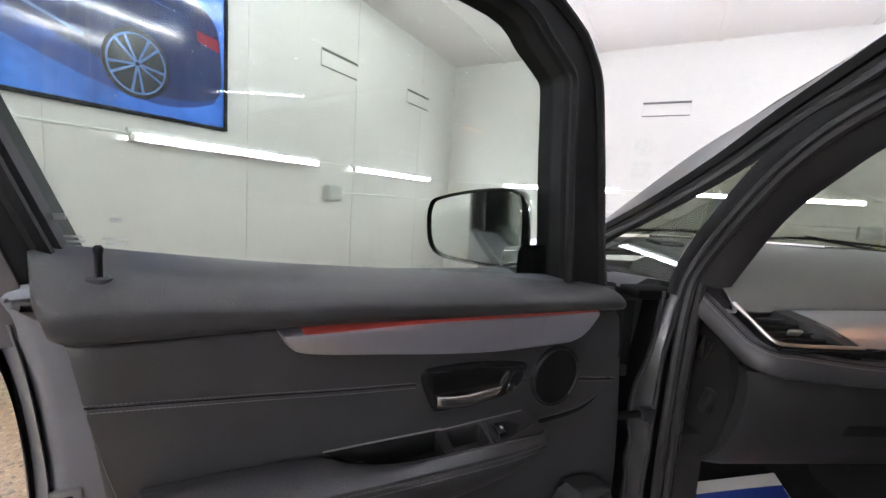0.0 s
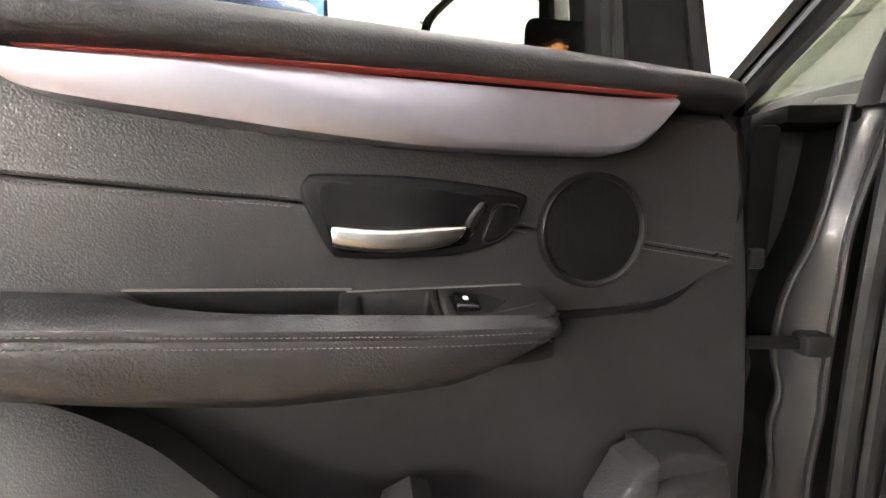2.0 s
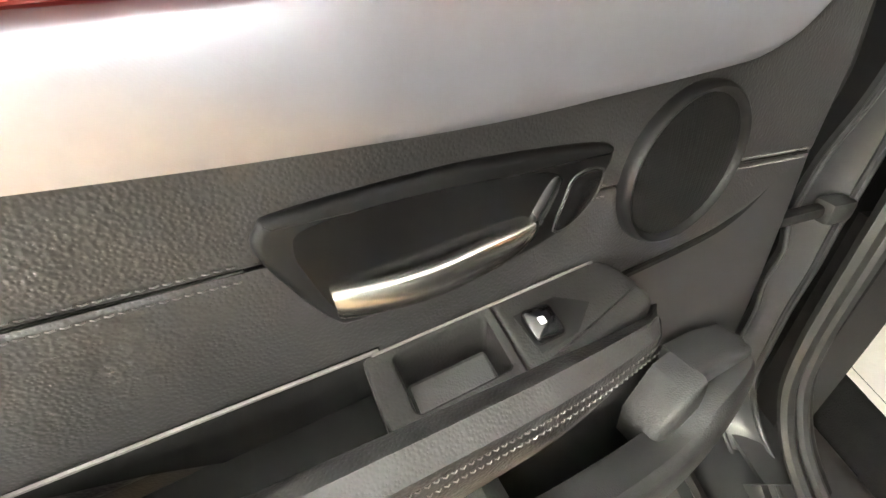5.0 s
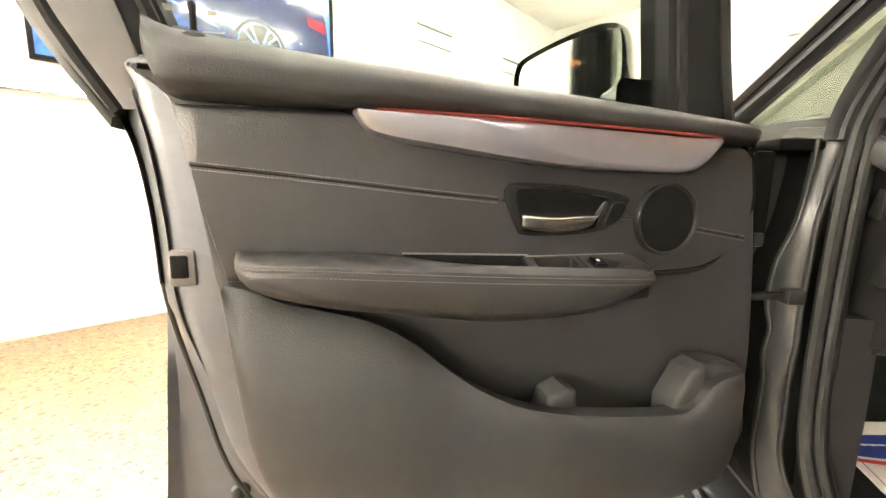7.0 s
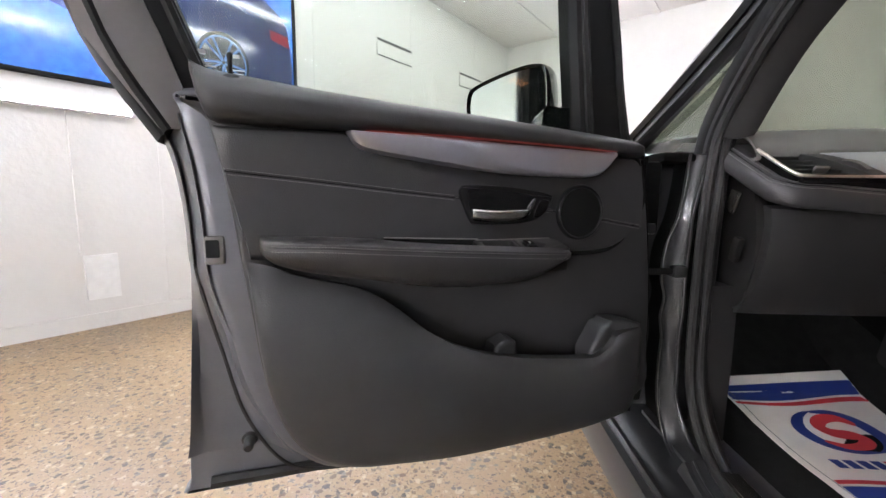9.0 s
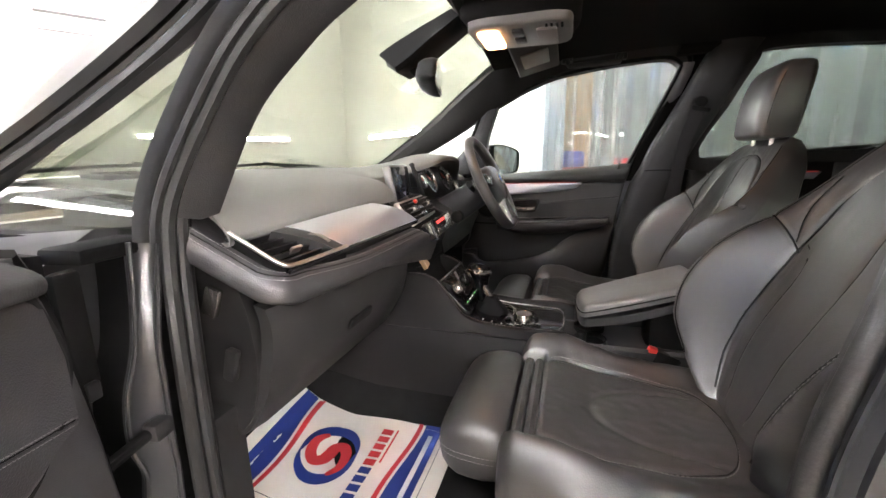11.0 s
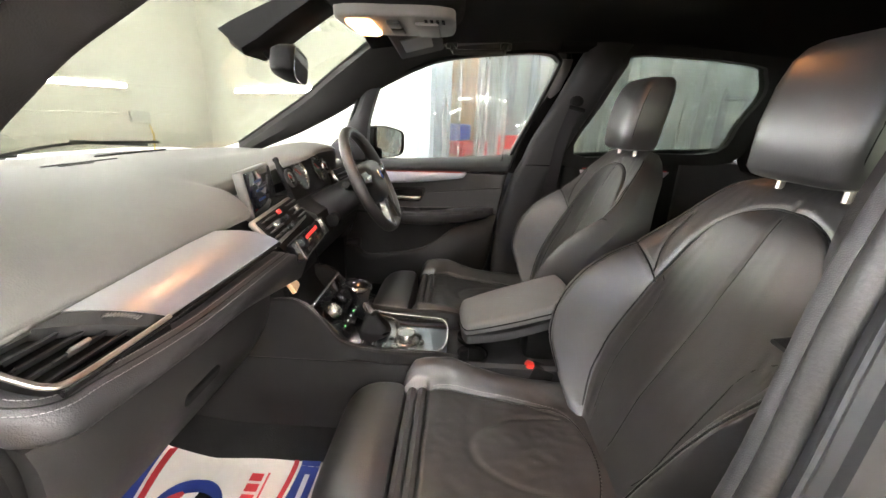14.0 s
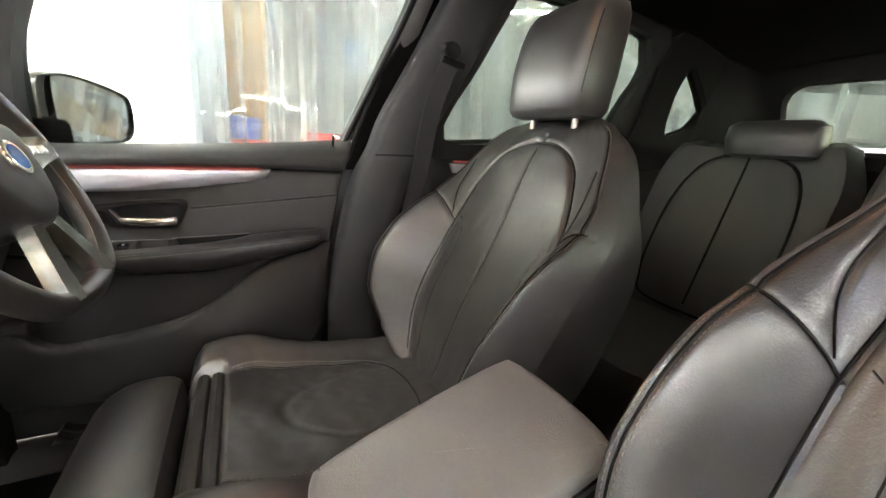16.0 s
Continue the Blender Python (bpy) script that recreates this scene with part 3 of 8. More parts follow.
STRIP = strip_film()
curtain = thing("strip_curtain", room(ROOM_W, (CURT + ROOM_L) / 2, 0), "clear plastic strip curtain hanging across the bay opening", "strip curtain")
part("rail", wall_block(ROOM_W - 0.03, ROOM_W + 0.03, CURT, ROOM_L, 2.86, 2.94), GREY_BOX, curtain, flat=True)
part("jamb", wall_block(ROOM_W - 0.04, ROOM_W + 0.2, CURT, CURT + 0.12, 0, RH), plain("grey_jamb", (0.30, 0.33, 0.38), 0.5), curtain, "grey steel door jamb", flat=True)
rng = random.Random(4)
b = CURT + 0.14
while b < ROOM_L - 0.2:
    rows = []
    for i in range(9):
        z = 2.88 - 2.84 * i / 8
        rows.append([])
        for k in range(5):
            s = k / 4
            bow = 0.025 * math.sin(math.pi * s) + 0.012 * math.sin(i * 1.1 + b * 9)
            p = room(ROOM_W + bow + (0.03 if int(b * 6.7) % 2 else -0.01), b + 0.22 * s, z)
            rows[-1].append((p, RX))
    part("strip", slab(rows, 0.003), STRIP, curtain)
    b += 0.17 + rng.uniform(-0.01, 0.02)
bay = [("cardboard_panel", (0.85, 2.93), (0.05, 0.46, 2.2), 0.0, (0.42, 0.25, 0.12), "tall brown cardboard panel leaning in the next bay"), ("red_trolley", (0.55, 3.08), (0.36, 0.56, 0.95), 0, (0.55, 0.02, 0.02), "red steel tool trolley behind the strip curtain"), ("red_trolley", (0.70, 3.70), (0.36, 0.26, 1.02), 0, (0.5, 0.02, 0.02), "red steel tool trolley behind the strip curtain"), ("blue_tub", (0.52, 3.12), (0.24, 0.26, 0.13), 0.955, (0.03, 0.08, 0.42), "blue plastic tub standing on the trolley"), ("storage_shelf", (3.0, 8.2), (0.6, 2.2, 1.9), 0, (0.12, 0.12, 0.14), "dark loaded storage shelf in the next bay"), ("storage_shelf", (3.0, 5.6), (0.5, 1.6, 1.5), 0, (0.10, 0.11, 0.14), "dark loaded storage shelf in the next bay")]
for name, (da, b), size, z, colour, label in bay:
    ob = thing(name, room(ROOM_W + da, b, z), label, name.split("_")[1])
    m = Matrix.Translation(room(ROOM_W + da, b, z)) @ Matrix((RX, RY, Vector((0, 0, 1)))).transposed().to_4x4()
    mm = plain(name + "_paint", colour, 0.45)
    if name == "cardboard_panel" or name == "blue_tub":
        part("body", rbox(size, m @ pose(0, 0, size[2] / 2), 0.02), mm, ob)
    else:
        for sx in (-1, 1):
            for sy in (-1, 1):
                part("post", rbox((0.04, 0.04, size[2]), m @ pose(sx * (size[0] / 2 - 0.02), sy * (size[1] / 2 - 0.02), size[2] / 2), 0.004), mm, ob)
        for k in range(3 if "trolley" in name else 4):
            zz = size[2] * (0.15 + 0.8 * k / (2 if "trolley" in name else 3))
            part("shelf", rbox((size[0] - 0.01, size[1] - 0.01, 0.1 if "trolley" in name else 0.03), m @ pose(0, 0, zz), 0.004), mm, ob)
yb = thing("yellow_cloth", room(ROOM_W + 0.46, 2.93, 0.955), "yellow cleaning cloth heaped on the trolley", "cloth")
part("body", skin([[room(ROOM_W + 0.46, 2.93, 0.956 + h) + Vector((r * math.cos(w), r * math.sin(w), 0.02 * math.sin(3 * w))) for w in (2 * math.pi * k / 14 for k in range(14))] for h, r in ((0, 0.11), (0.05, 0.10), (0.11, 0.07), (0.15, 0.03))], closed=True), plain("yellow_cloth", (0.75, 0.6, 0.03), 0.8), yb)


# ---- front doors: the open passenger door, and the closed driver's door on the far side ----
OPEN = radians(67.0)
DO = Vector((-0.79, 0.0, 0.0))
DU, DN = Vector((-math.sin(OPEN), -math.cos(OPEN), 0)), Vector((math.cos(OPEN), -math.sin(OPEN), 0))


def at_open(u, n, z):
    return DO + DU * u + DN * n + Vector((0, 0, z))


def at_closed(u, n, z):
    return Vector((0.787 - n - 0.32 * max(0.0, z - 0.95), 0.13 - u, z))


def sheet(P, u0, u1, bot, top, n_of, nu=40, nv=12, back=0.01, vs=None):
    """A trim panel between two height curves; n_of(u, v) is its face, and it is closed at the back."""
    vs = vs or [j / nv for j in range(nv + 1)]
    bm = bmesh.new()
    front, rear = [], []
    for i in range(nu + 1):
        u = u0 + (u1 - u0) * i / nu
        a, b = bot(u), top(u)
        front.append([bm.verts.new(P(u, n_of(u, v), a + (b - a) * v)) for v in vs])
        rear.append([bm.verts.new(P(u, back, a + (b - a) * v)) for v in vs])
    m = len(vs)
    for i in range(nu):
        for j in range(m - 1):
            bm.faces.new((front[i][j], front[i][j + 1], front[i + 1][j + 1], front[i + 1][j]))
            bm.faces.new((rear[i][j], rear[i + 1][j], rear[i + 1][j + 1], rear[i][j + 1]))
        for j in (0, m - 1):
            bm.faces.new((front[i][j], front[i + 1][j], rear[i + 1][j], rear[i][j]))
    for i in (0, nu):
        for j in range(m - 1):
            bm.faces.new((front[i][j], front[i][j + 1], rear[i][j + 1], rear[i][j]))
    return bm


def edge_round(s, w=0.06):
    """1 inside, falling to 0 in a quarter circle at both ends of 0..1."""
    d = min(s, 1 - s) / w
    return 1.0 if d >= 1 else math.sqrt(max(0.0, 1 - (1 - d) ** 2))


def front_door(P, base, label, open_door):
    D = thing("front_door", base, label, "car door")
    # painted steel: the outer skin with its flange, and the inner box
    skin_line = smooth_path([(0.10, 0.30), (0.30, 0.286), (0.60, 0.288), (0.94, 0.298), (0.962, 0.325), (0.949, 0.467), (0.939, 0.564), (0.937, 0.658), (0.938, 0.768), (0.95, 0.863), (0.975, 0.915), (0.99, 0.945), (0.93, 0.945), (0.60, 0.928), (0.15, 0.905), (0.09, 0.80), (0.08, 0.5)], 5, closed=True)
    part("outer_skin", pillow(skin_line, lambda x, y, h: P(x, h, y), -0.118, -0.088, 0.006), PAINT_PALE, D, "grey metallic painted door skin")
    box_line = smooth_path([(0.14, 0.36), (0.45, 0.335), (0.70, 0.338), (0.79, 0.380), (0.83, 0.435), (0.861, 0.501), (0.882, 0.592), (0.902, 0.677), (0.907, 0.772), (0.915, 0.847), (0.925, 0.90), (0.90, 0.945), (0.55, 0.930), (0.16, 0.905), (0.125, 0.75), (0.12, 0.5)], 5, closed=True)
    part("inner_frame", pillow(box_line, lambda x, y, h: P(x, h, y), -0.10, 0.002, 0.022), PAINT_PALE, D, "grey painted inner steel of the door")
    # window surround
    inner = smooth_path([(0.258, 0.90), (0.268, 1.0), (0.279, 1.10), (0.289, 1.215), (0.294, 1.240), (0.306, 1.252), (0.345, 1.280), (0.41, 1.320), (0.63, 1.338), (0.85, 1.345), (0.985, 1.338), (1.012, 1.30), (0.95, 1.13), (0.895, 0.985), (0.872, 0.925)], 4)
    outer = smooth_path([(0.125, 0.90), (0.152, 1.0), (0.171, 1.10), (0.195, 1.20), (0.208, 1.25), (0.228, 1.285), (0.265, 1.325), (0.38, 1.368), (0.62, 1.386), (0.86, 1.392), (1.04, 1.385), (1.092, 1.335), (1.065, 1.16), (1.03, 1.00), (0.955, 0.87)], 4)
    if not open_door:
        inner = smooth_path([(0.262, 0.90), (0.268, 0.96), (0.283, 1.096), (0.325, 1.215), (0.36, 1.243), (0.493, 1.290), (0.581, 1.317), (0.757, 1.342), (0.965, 1.355), (1.025, 1.333), (1.024, 1.300), (0.965, 1.152), (0.894, 0.981), (0.872, 0.925)], 4)
        outer = smooth_path([(0.125, 0.90), (0.15, 0.96), (0.20, 1.096), (0.262, 1.215), (0.30, 1.265), (0.475, 1.335), (0.57, 1.362), (0.757, 1.385), (0.99, 1.395), (1.065, 1.37), (1.068, 1.30), (1.015, 1.14), (0.945, 0.975), (0.925, 0.87)], 4)
    bm = bmesh.new()
    rows = []
    for (a, b), (c, d) in zip(outer, inner):
        e = [(a, -0.085, b), (a, -0.03, b), (a + (c - a) * 0.12, -0.012, b + (d - b) * 0.12), (a + (c - a) * 0.85, -0.008, b + (d - b) * 0.85), (c, -0.02, d), (c, -0.075, d)]
        rows.append([P(*q) for q in e])
    skin(rows, bm, closed=True)
    part("window_frame", bm, BLACK if open_door else SOFT, D, "black window surround")
    bm = tube([P(a + (c - a) * 0.93, -0.005, b + (d - b) * 0.93) for (a, b), (c, d) in zip(outer, inner)], 0.007, 6)
    part("window_seal", bm, BLACK, D)
    bm = tube([P(a + (c - a) * 0.25, -0.010, b + (d - b) * 0.25) for (a, b), (c, d) in zip(outer, inner)], 0.009, 6)
    part("frame_seal", bm, BLACK, D)
    pane = [((c - 0.60) * 1.02 + 0.60, d) for c, d in inner]
    part("window_glass", pillow(pane, lambda x, y, h: P(x, h, y), -0.046, -0.042, 0.001), WINDOW, D, "clear slightly green door glass", flat=True).visible_shadow = False
    if open_door:
        # the painted outer face of the rear post, seen past the frame
        post = smooth_path([(0.932, 0.70), (0.936, 0.79), (0.950, 0.868), (0.985, 0.93), (1.03, 1.005), (1.068, 1.16), (1.094, 1.33)], 5)
        rows = [[P(u + a, n, z) for a, n in ((-0.012, -0.02), (0.0, -0.05), (0.004, -0.10), (-0.03, -0.115), (-0.06, -0.11))] for u, z in post]
        part("post_cover", slab([[(p, DN * -1) for p in r] for r in rows], 0.004), PAINT, D)
        rows = [[P(a + (b - a) * k / 4, -0.006 + 0.003 * math.sin(math.pi * k / 4), z) for k in range(5)] for z, a, b in ((0.885, 0.906, 0.945), (0.93, 0.912, 0.976), (1.0, 0.935, 1.022), (1.15, 0.995, 1.056), (1.30, 1.045, 1.082))]
        part("post_face", slab([[(p, DN * -1) for p in r] for r in rows], 0.004), mat("post_cover_plastic", (0.075, 0.070, 0.068), 0.5, vary=0.1, scale=10), D, "grey-brown cover of the rear window post")
    else:
        rows = [[P(a + (b - a) * k / 6, -0.004 + 0.005 * math.sin(math.pi * k / 6), z) for k in range(7)] for z, a, b in ((0.93, 0.884, 0.935), (0.981, 0.900, 0.948), (1.07, 0.937, 0.985), (1.152, 0.971, 1.020), (1.23, 1.003, 1.050), (1.30, 1.030, 1.072), (1.335, 1.034, 1.078))]
        part("post_face", slab([[(p, Vector((1, 0, 0.3))) for p in r] for r in rows], 0.004), mat("painted_post", (0.10, 0.10, 0.105), 0.3, vary=0.08, scale=10, coat=0.3), D, "grey painted rear window post")
    # trim card behind everything
    card = smooth_path([(0.110, 0.375), (0.45, 0.372), (0.72, 0.378), (0.764, 0.392), (0.796, 0.436), (0.825, 0.496), (0.838, 0.559), (0.846, 0.628), (0.855, 0.70), (0.864, 0.772), (0.873, 0.833), (0.886, 0.896), (0.895, 0.93), (0.55, 0.90), (0.16, 0.885), (0.135, 0.87), (0.118, 0.80), (0.096, 0.655), (0.086, 0.5)], 5, closed=True)
    part("card", pillow(card, lambda x, y, h: P(x, h, y), -0.002, 0.014, 0.008), HARD, D, "black moulded door card")
    # black strip added over the steel for the shade of the hinge-side gap
    part("hinge_side_seal", tube([P(u, -0.012, z) for u, z in smooth_path([(0.142, 0.905), (0.118, 0.84), (0.098, 0.70), (0.082, 0.52), (0.09, 0.36)], 6)], 0.016, 8), GAP_SHADE, D, "added black strip for the shade in the hinge-side gap")
    # belt roll
    b_bot = spl([(0.15, 0.874), (0.19, 0.877), (0.45, 0.886), (0.70, 0.893), (0.868, 0.893), (0.882, 0.897), (0.904, 0.962)])
    b_top = spl([(0.15, 0.907), (0.206, 0.915), (0.45, 0.934), (0.70, 0.951), (0.905, 0.972)])
    prof = spl([(0, 0.036), (0.05, 0.045), (0.18, 0.054), (0.42, 0.056), (0.65, 0.046), (0.85, 0.022), (0.95, -0.004), (1.0, -0.038)])
    part("belt_roll", sheet(P, 0.152, 0.903, b_bot, b_top, lambda u, v: 0.012 + (prof(v) - 0.012) * edge_round((u - 0.152) / 0.751, 0.045), 76, 16, -0.04), SOFT, D, "soft dark grey padded window ledge")
    # leather inserts above and below the sewn seam
    seam = spl([(0.137, 0.742), (0.188, 0.750), (0.236, 0.758), (0.35, 0.775), (0.528, 0.7965), (0.62, 0.805), (0.719, 0.8155), (0.885, 0.832)])
    left = lambda u: edge_round((u - 0.0) / 0.882, 0.025)
    slant = lambda u: 0.70 + (u - 0.842) * 5.0
    up_bot, low_top = (lambda u: max(seam(u) + 0.001, slant(u))), (lambda u: seam(u) - 0.001)
    right_top = spl([(0.138, 0.80), (0.142, 0.850), (0.152, 0.874), (0.19, 0.877), (0.45, 0.885), (0.70, 0.892), (0.894, 0.890)])
    puff_up = lambda u, v: 0.011 + 0.014 * left(u) * (edge_round(v, 0.10) if v > 0.5 else 0.93 + 0.07 * edge_round(v, 0.035))
    puff = lambda u, v: 0.011 + 0.014 * left(u) * (edge_round(v, 0.10) if v < 0.5 else 0.93 + 0.07 * edge_round(v, 0.045))
    part("upper_insert", sheet(P, 0.139, 0.879, up_bot, lambda u: max(right_top(u), up_bot(u) + 0.004), puff_up, 70, 12, 0.002, [0, 0.008, 0.018, 0.03, 0.05, 0.2, 0.5, 0.8, 0.9, 0.94, 0.97, 0.99, 1]), LEATHER_DOOR, D, "grained black leatherette upper insert")
    low = spl([(0.139, 0.742), (0.150, 0.734), (0.167, 0.728), (0.182, 0.717), (0.198, 0.708), (0.240, 0.699), (0.31, 0.697), (0.5, 0.70), (0.80, 0.705), (0.884, 0.71)])
    part("lower_insert", sheet(P, 0.140, 0.866, lambda u: min(max(low(u), slant(u)), low_top(u) - 0.004), low_top, puff, 60, 12, 0.002, [0, 0.01, 0.03, 0.06, 0.1, 0.2, 0.5, 0.8, 0.94, 0.96, 0.975, 0.99, 1]), LEATHER_DOOR, D, "grained black leatherette lower insert")
    seam_n = 0.0225
    line = lambda dz, n: [P(u, n, seam(u) + dz) for u in np.linspace(0.868, 0.537, 40)]
    line2 = lambda dz, n: [P(u, n, seam(u) + dz) for u in np.linspace(0.240, 0.142, 10)]
    line3 = lambda dz, n: [P(u, n, seam(u) + dz) for u in np.linspace(0.362, 0.347, 4)]
    part("seam", tube(line(0, seam_n + 0.0008), 0.0011, 6), SEAM, D)
    part("seam", tube(line2(0, seam_n + 0.0008), 0.0011, 6), SEAM, D)
    part("insert_piping", tube([P(u, 0.0205, z) for u, z in smooth_path([(0.163, 0.886), (0.147, 0.850), (0.135, 0.808), (0.137, 0.785), (0.150, 0.757), (0.167, 0.736), (0.198, 0.709), (0.24, 0.698), (0.33, 0.696)], 6)], 0.0048, 8), SEAM, D, "dark piping round the leatherette")
    way = P(0.5, 1, 0.8) - P(0.5, 0, 0.8)
    bm = bmesh.new()
    for f in (line, line2, line3):
        for dz in (0.0036, -0.0036):
            stitches(f(dz, seam_n + 0.0030), way, bm, 0.0030, 0.0012, 0.00040)
    part("stitching", bm, THREAD_DARK, D, "twin rows of grey stitching")
    # bright trim strip, with a facet ridge that crosses from its top to its bottom
    s_top = spl([(0.229, 0.8815), (0.45, 0.888), (0.60, 0.8905), (0.708, 0.8905)])
    s_bot = spl([(0.229, 0.8800), (0.240, 0.866), (0.256, 0.848), (0.272, 0.8385), (0.295, 0.8345), (0.40, 0.836), (0.514, 0.843), (0.61, 0.854), (0.672, 0.863), (0.690, 0.868), (0.700, 0.877), (0.708, 0.889)])
    ridge = spl([(0.229, 0.15), (0.36, 0.14), (0.44, 0.22), (0.50, 0.45), (0.56, 0.75), (0.60, 0.86), (0.708, 0.90)])

    def strip_n(u, v):
        r = ridge(u)
        hill = v / r if v < r else (1 - v) / (1 - r)
        return 0.028 + 0.018 * edge_round((u - 0.229) / 0.479, 0.012) * edge_round(v, 0.022) + 0.0060 * hill * (2 - hill)

    bm = bmesh.new()
    rows = []
    for i in range(121):
        u = 0.229 + 0.479 * i / 120
        r = ridge(u)
        vs = [r * j / 10 for j in range(10)] + [r + (1 - r) * j / 10 for j in range(11)]
        a, b = s_bot(u), s_top(u)
        rows.append([P(u, strip_n(u, v), a + (b - a) * v) for v in vs] + [P(u, 0.02, b), P(u, 0.02, a)])
    part("trim_strip", skin(rows, bm, closed=True, caps=True), SILVER, D, "silver textured trim strip")
    part("red_line", sheet(P, 0.236, 0.684, lambda u: s_top(u) - 0.0006, lambda u: s_top(u) + 0.0008 * min(1, (u - 0.23) / 0.05), lambda u, v: 0.0515 + 0.002 * math.sin(math.pi * v), 40, 4, 0.02), RED_LINE, D, "thin red light line above the strip")
    # opener: bezel, dish, lever, lock key
    plate = smooth_path([(0.531, 0.805), (0.527, 0.815), (0.515, 0.8185), (0.445, 0.817), (0.385, 0.810), (0.356, 0.804), (0.352, 0.797), (0.362, 0.776), (0.378, 0.762), (0.412, 0.754), (0.45, 0.752), (0.500, 0.7535), (0.512, 0.760), (0.523, 0.782)], 5, closed=True)
    handle = part("opener", pillow(plate, lambda x, y, h: P(x, h, y), 0.008, 0.0300, 0.004), BEZEL, D, "black bezel of the door opener")
    dish = smooth_path([(0.517, 0.803), (0.508, 0.811), (0.46, 0.810), (0.41, 0.804), (0.388, 0.797), (0.390, 0.786), (0.400, 0.770), (0.41, 0.7615), (0.46, 0.7575), (0.50, 0.7590), (0.509, 0.768), (0.515, 0.788)], 4, closed=True)
    cx, cz = 0.458, 0.786
    rows = [[P(cx + (x - cx) * f, 0.0306 - 0.024 * (1 - f**2.2), cz + (y - cz) * f) for x, y in dish] for f in (1.0, 0.97, 0.9, 0.8, 0.65, 0.5, 0.3, 0.1)]
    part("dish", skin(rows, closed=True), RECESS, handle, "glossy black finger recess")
    rows = []
    for u, z, h, n in smooth_path([(0.5085, 0.7715, 0.0070, 0.028), (0.507, 0.7715, 0.0085, 0.031), (0.485, 0.7690, 0.0090, 0.0345), (0.462, 0.7678, 0.0092, 0.0355), (0.438, 0.7690, 0.0090, 0.035), (0.420, 0.7707, 0.0080, 0.034), (0.410, 0.7730, 0.0058, 0.0325), (0.406, 0.7755, 0.0030, 0.031)], 4):
        tilt = min(1.0, max(0.0, (0.43 - u) / 0.04)) * 0.35
        w = 0.0055
        rows.append([P(u + h * math.sin(a) * -tilt * 0.8, n + w * math.copysign(abs(math.cos(a)) ** 0.7, math.cos(a)), z + h * math.copysign(abs(math.sin(a)) ** 0.7, math.sin(a)) * (1 - 0.35 * tilt)) for a in (2 * math.pi * k / 16 for k in range(16))])
    part("lever", skin(rows, closed=True), SATIN, handle, "satin chrome pull lever")
    part("pivot", pillow(smooth_path([(0.414, 0.766), (0.404, 0.764), (0.395, 0.775), (0.386, 0.793), (0.392, 0.7985), (0.402, 0.788)], 3, closed=True), lambda x, y, h: P(x, h, y), 0.01, 0.0325, 0.005), SLAT, handle, "dark lever pivot")
    part("lock_key", pillow(smooth_path([(0.390, 0.7665), (0.380, 0.7655), (0.366, 0.776), (0.3605, 0.790), (0.366, 0.794), (0.379, 0.793), (0.384, 0.784)], 3, closed=True), lambda x, y, h: P(x, h, y), 0.02, 0.0318, 0.0012), RECESS, handle)
    part("key_outline", tube([P(x, 0.0312, y) for x, y in smooth_path([(0.391, 0.7655), (0.380, 0.7645), (0.365, 0.7755), (0.3595, 0.7903), (0.366, 0.795), (0.3795, 0.794), (0.385, 0.784)], 3, closed=True)], 0.0005, 5, closed=True), SOFT, handle)
    # tweeter
    sp = part("speaker", skin([[P(x, n, y) for x, y in circle(0.290, 0.772, r, 48)] for r, n in ((0.0510, 0.01), (0.0510, 0.028), (0.0500, 0.0315), (0.0480, 0.0330), (0.0460, 0.0320), (0.0445, 0.0290), (0.0440, 0.025))], closed=True), BEZEL, D, "round black speaker surround")
    part("grille", skin([[P(x, n, y) for x, y in circle(0.290, 0.772, r, 40)] for r, n in ((0.0445, 0.0290), (0.036, 0.0305), (0.02, 0.0315), (0.004, 0.0318))], closed=True), GRILLE, sp, "fine black metal speaker mesh")
    # armrest with its pad, pocket tray and switch deck
    a_top = spl([(0.338, 0.710), (0.40, 0.7145), (0.50, 0.721), (0.568, 0.7255), (0.68, 0.734), (0.75, 0.739), (0.828, 0.741)])
    a_bot = spl([(0.338, 0.699), (0.348, 0.693), (0.386, 0.676), (0.43, 0.665), (0.53, 0.662), (0.62, 0.670), (0.69, 0.681), (0.75, 0.691), (0.81, 0.707), (0.828, 0.720)])
    a_in = spl([(0.338, 0.060), (0.345, 0.066), (0.56, 0.065), (0.62, 0.052), (0.67, 0.024), (0.828, 0.022)])
    a_out = spl([(0.338, 0.070), (0.352, 0.082), (0.45, 0.092), (0.70, 0.094), (0.80, 0.082), (0.82, 0.068), (0.828, 0.048)])
    rows = []
    for i in range(61):
        u = 0.338 + 0.490 * i / 60
        t, b, a, o = a_top(u), a_bot(u), a_in(u), a_out(u)
        h = t - b
        rows.append([P(u, n, z) for n, z in ((a, b + 0.004), (a, t - 0.004), (a + 0.006, t + 0.001), ((a + o) / 2, t + 0.003), (o - 0.008, t), (o - 0.002, t - 0.004), (o - 0.0008, t - 0.0085), (o - 0.0016, t - 0.0105), (o - 0.0006, t - 0.0125), (o, t - 0.5 * h), (o - 0.003, t - 0.75 * h), (o - 0.014, b + 0.002), ((a + o) / 2 - 0.01, b - 0.003))])
    arm = part("armrest", skin(rows, closed=True), LEATHER_DOOR, D, "padded black leatherette armrest")
    bm = bmesh.new()
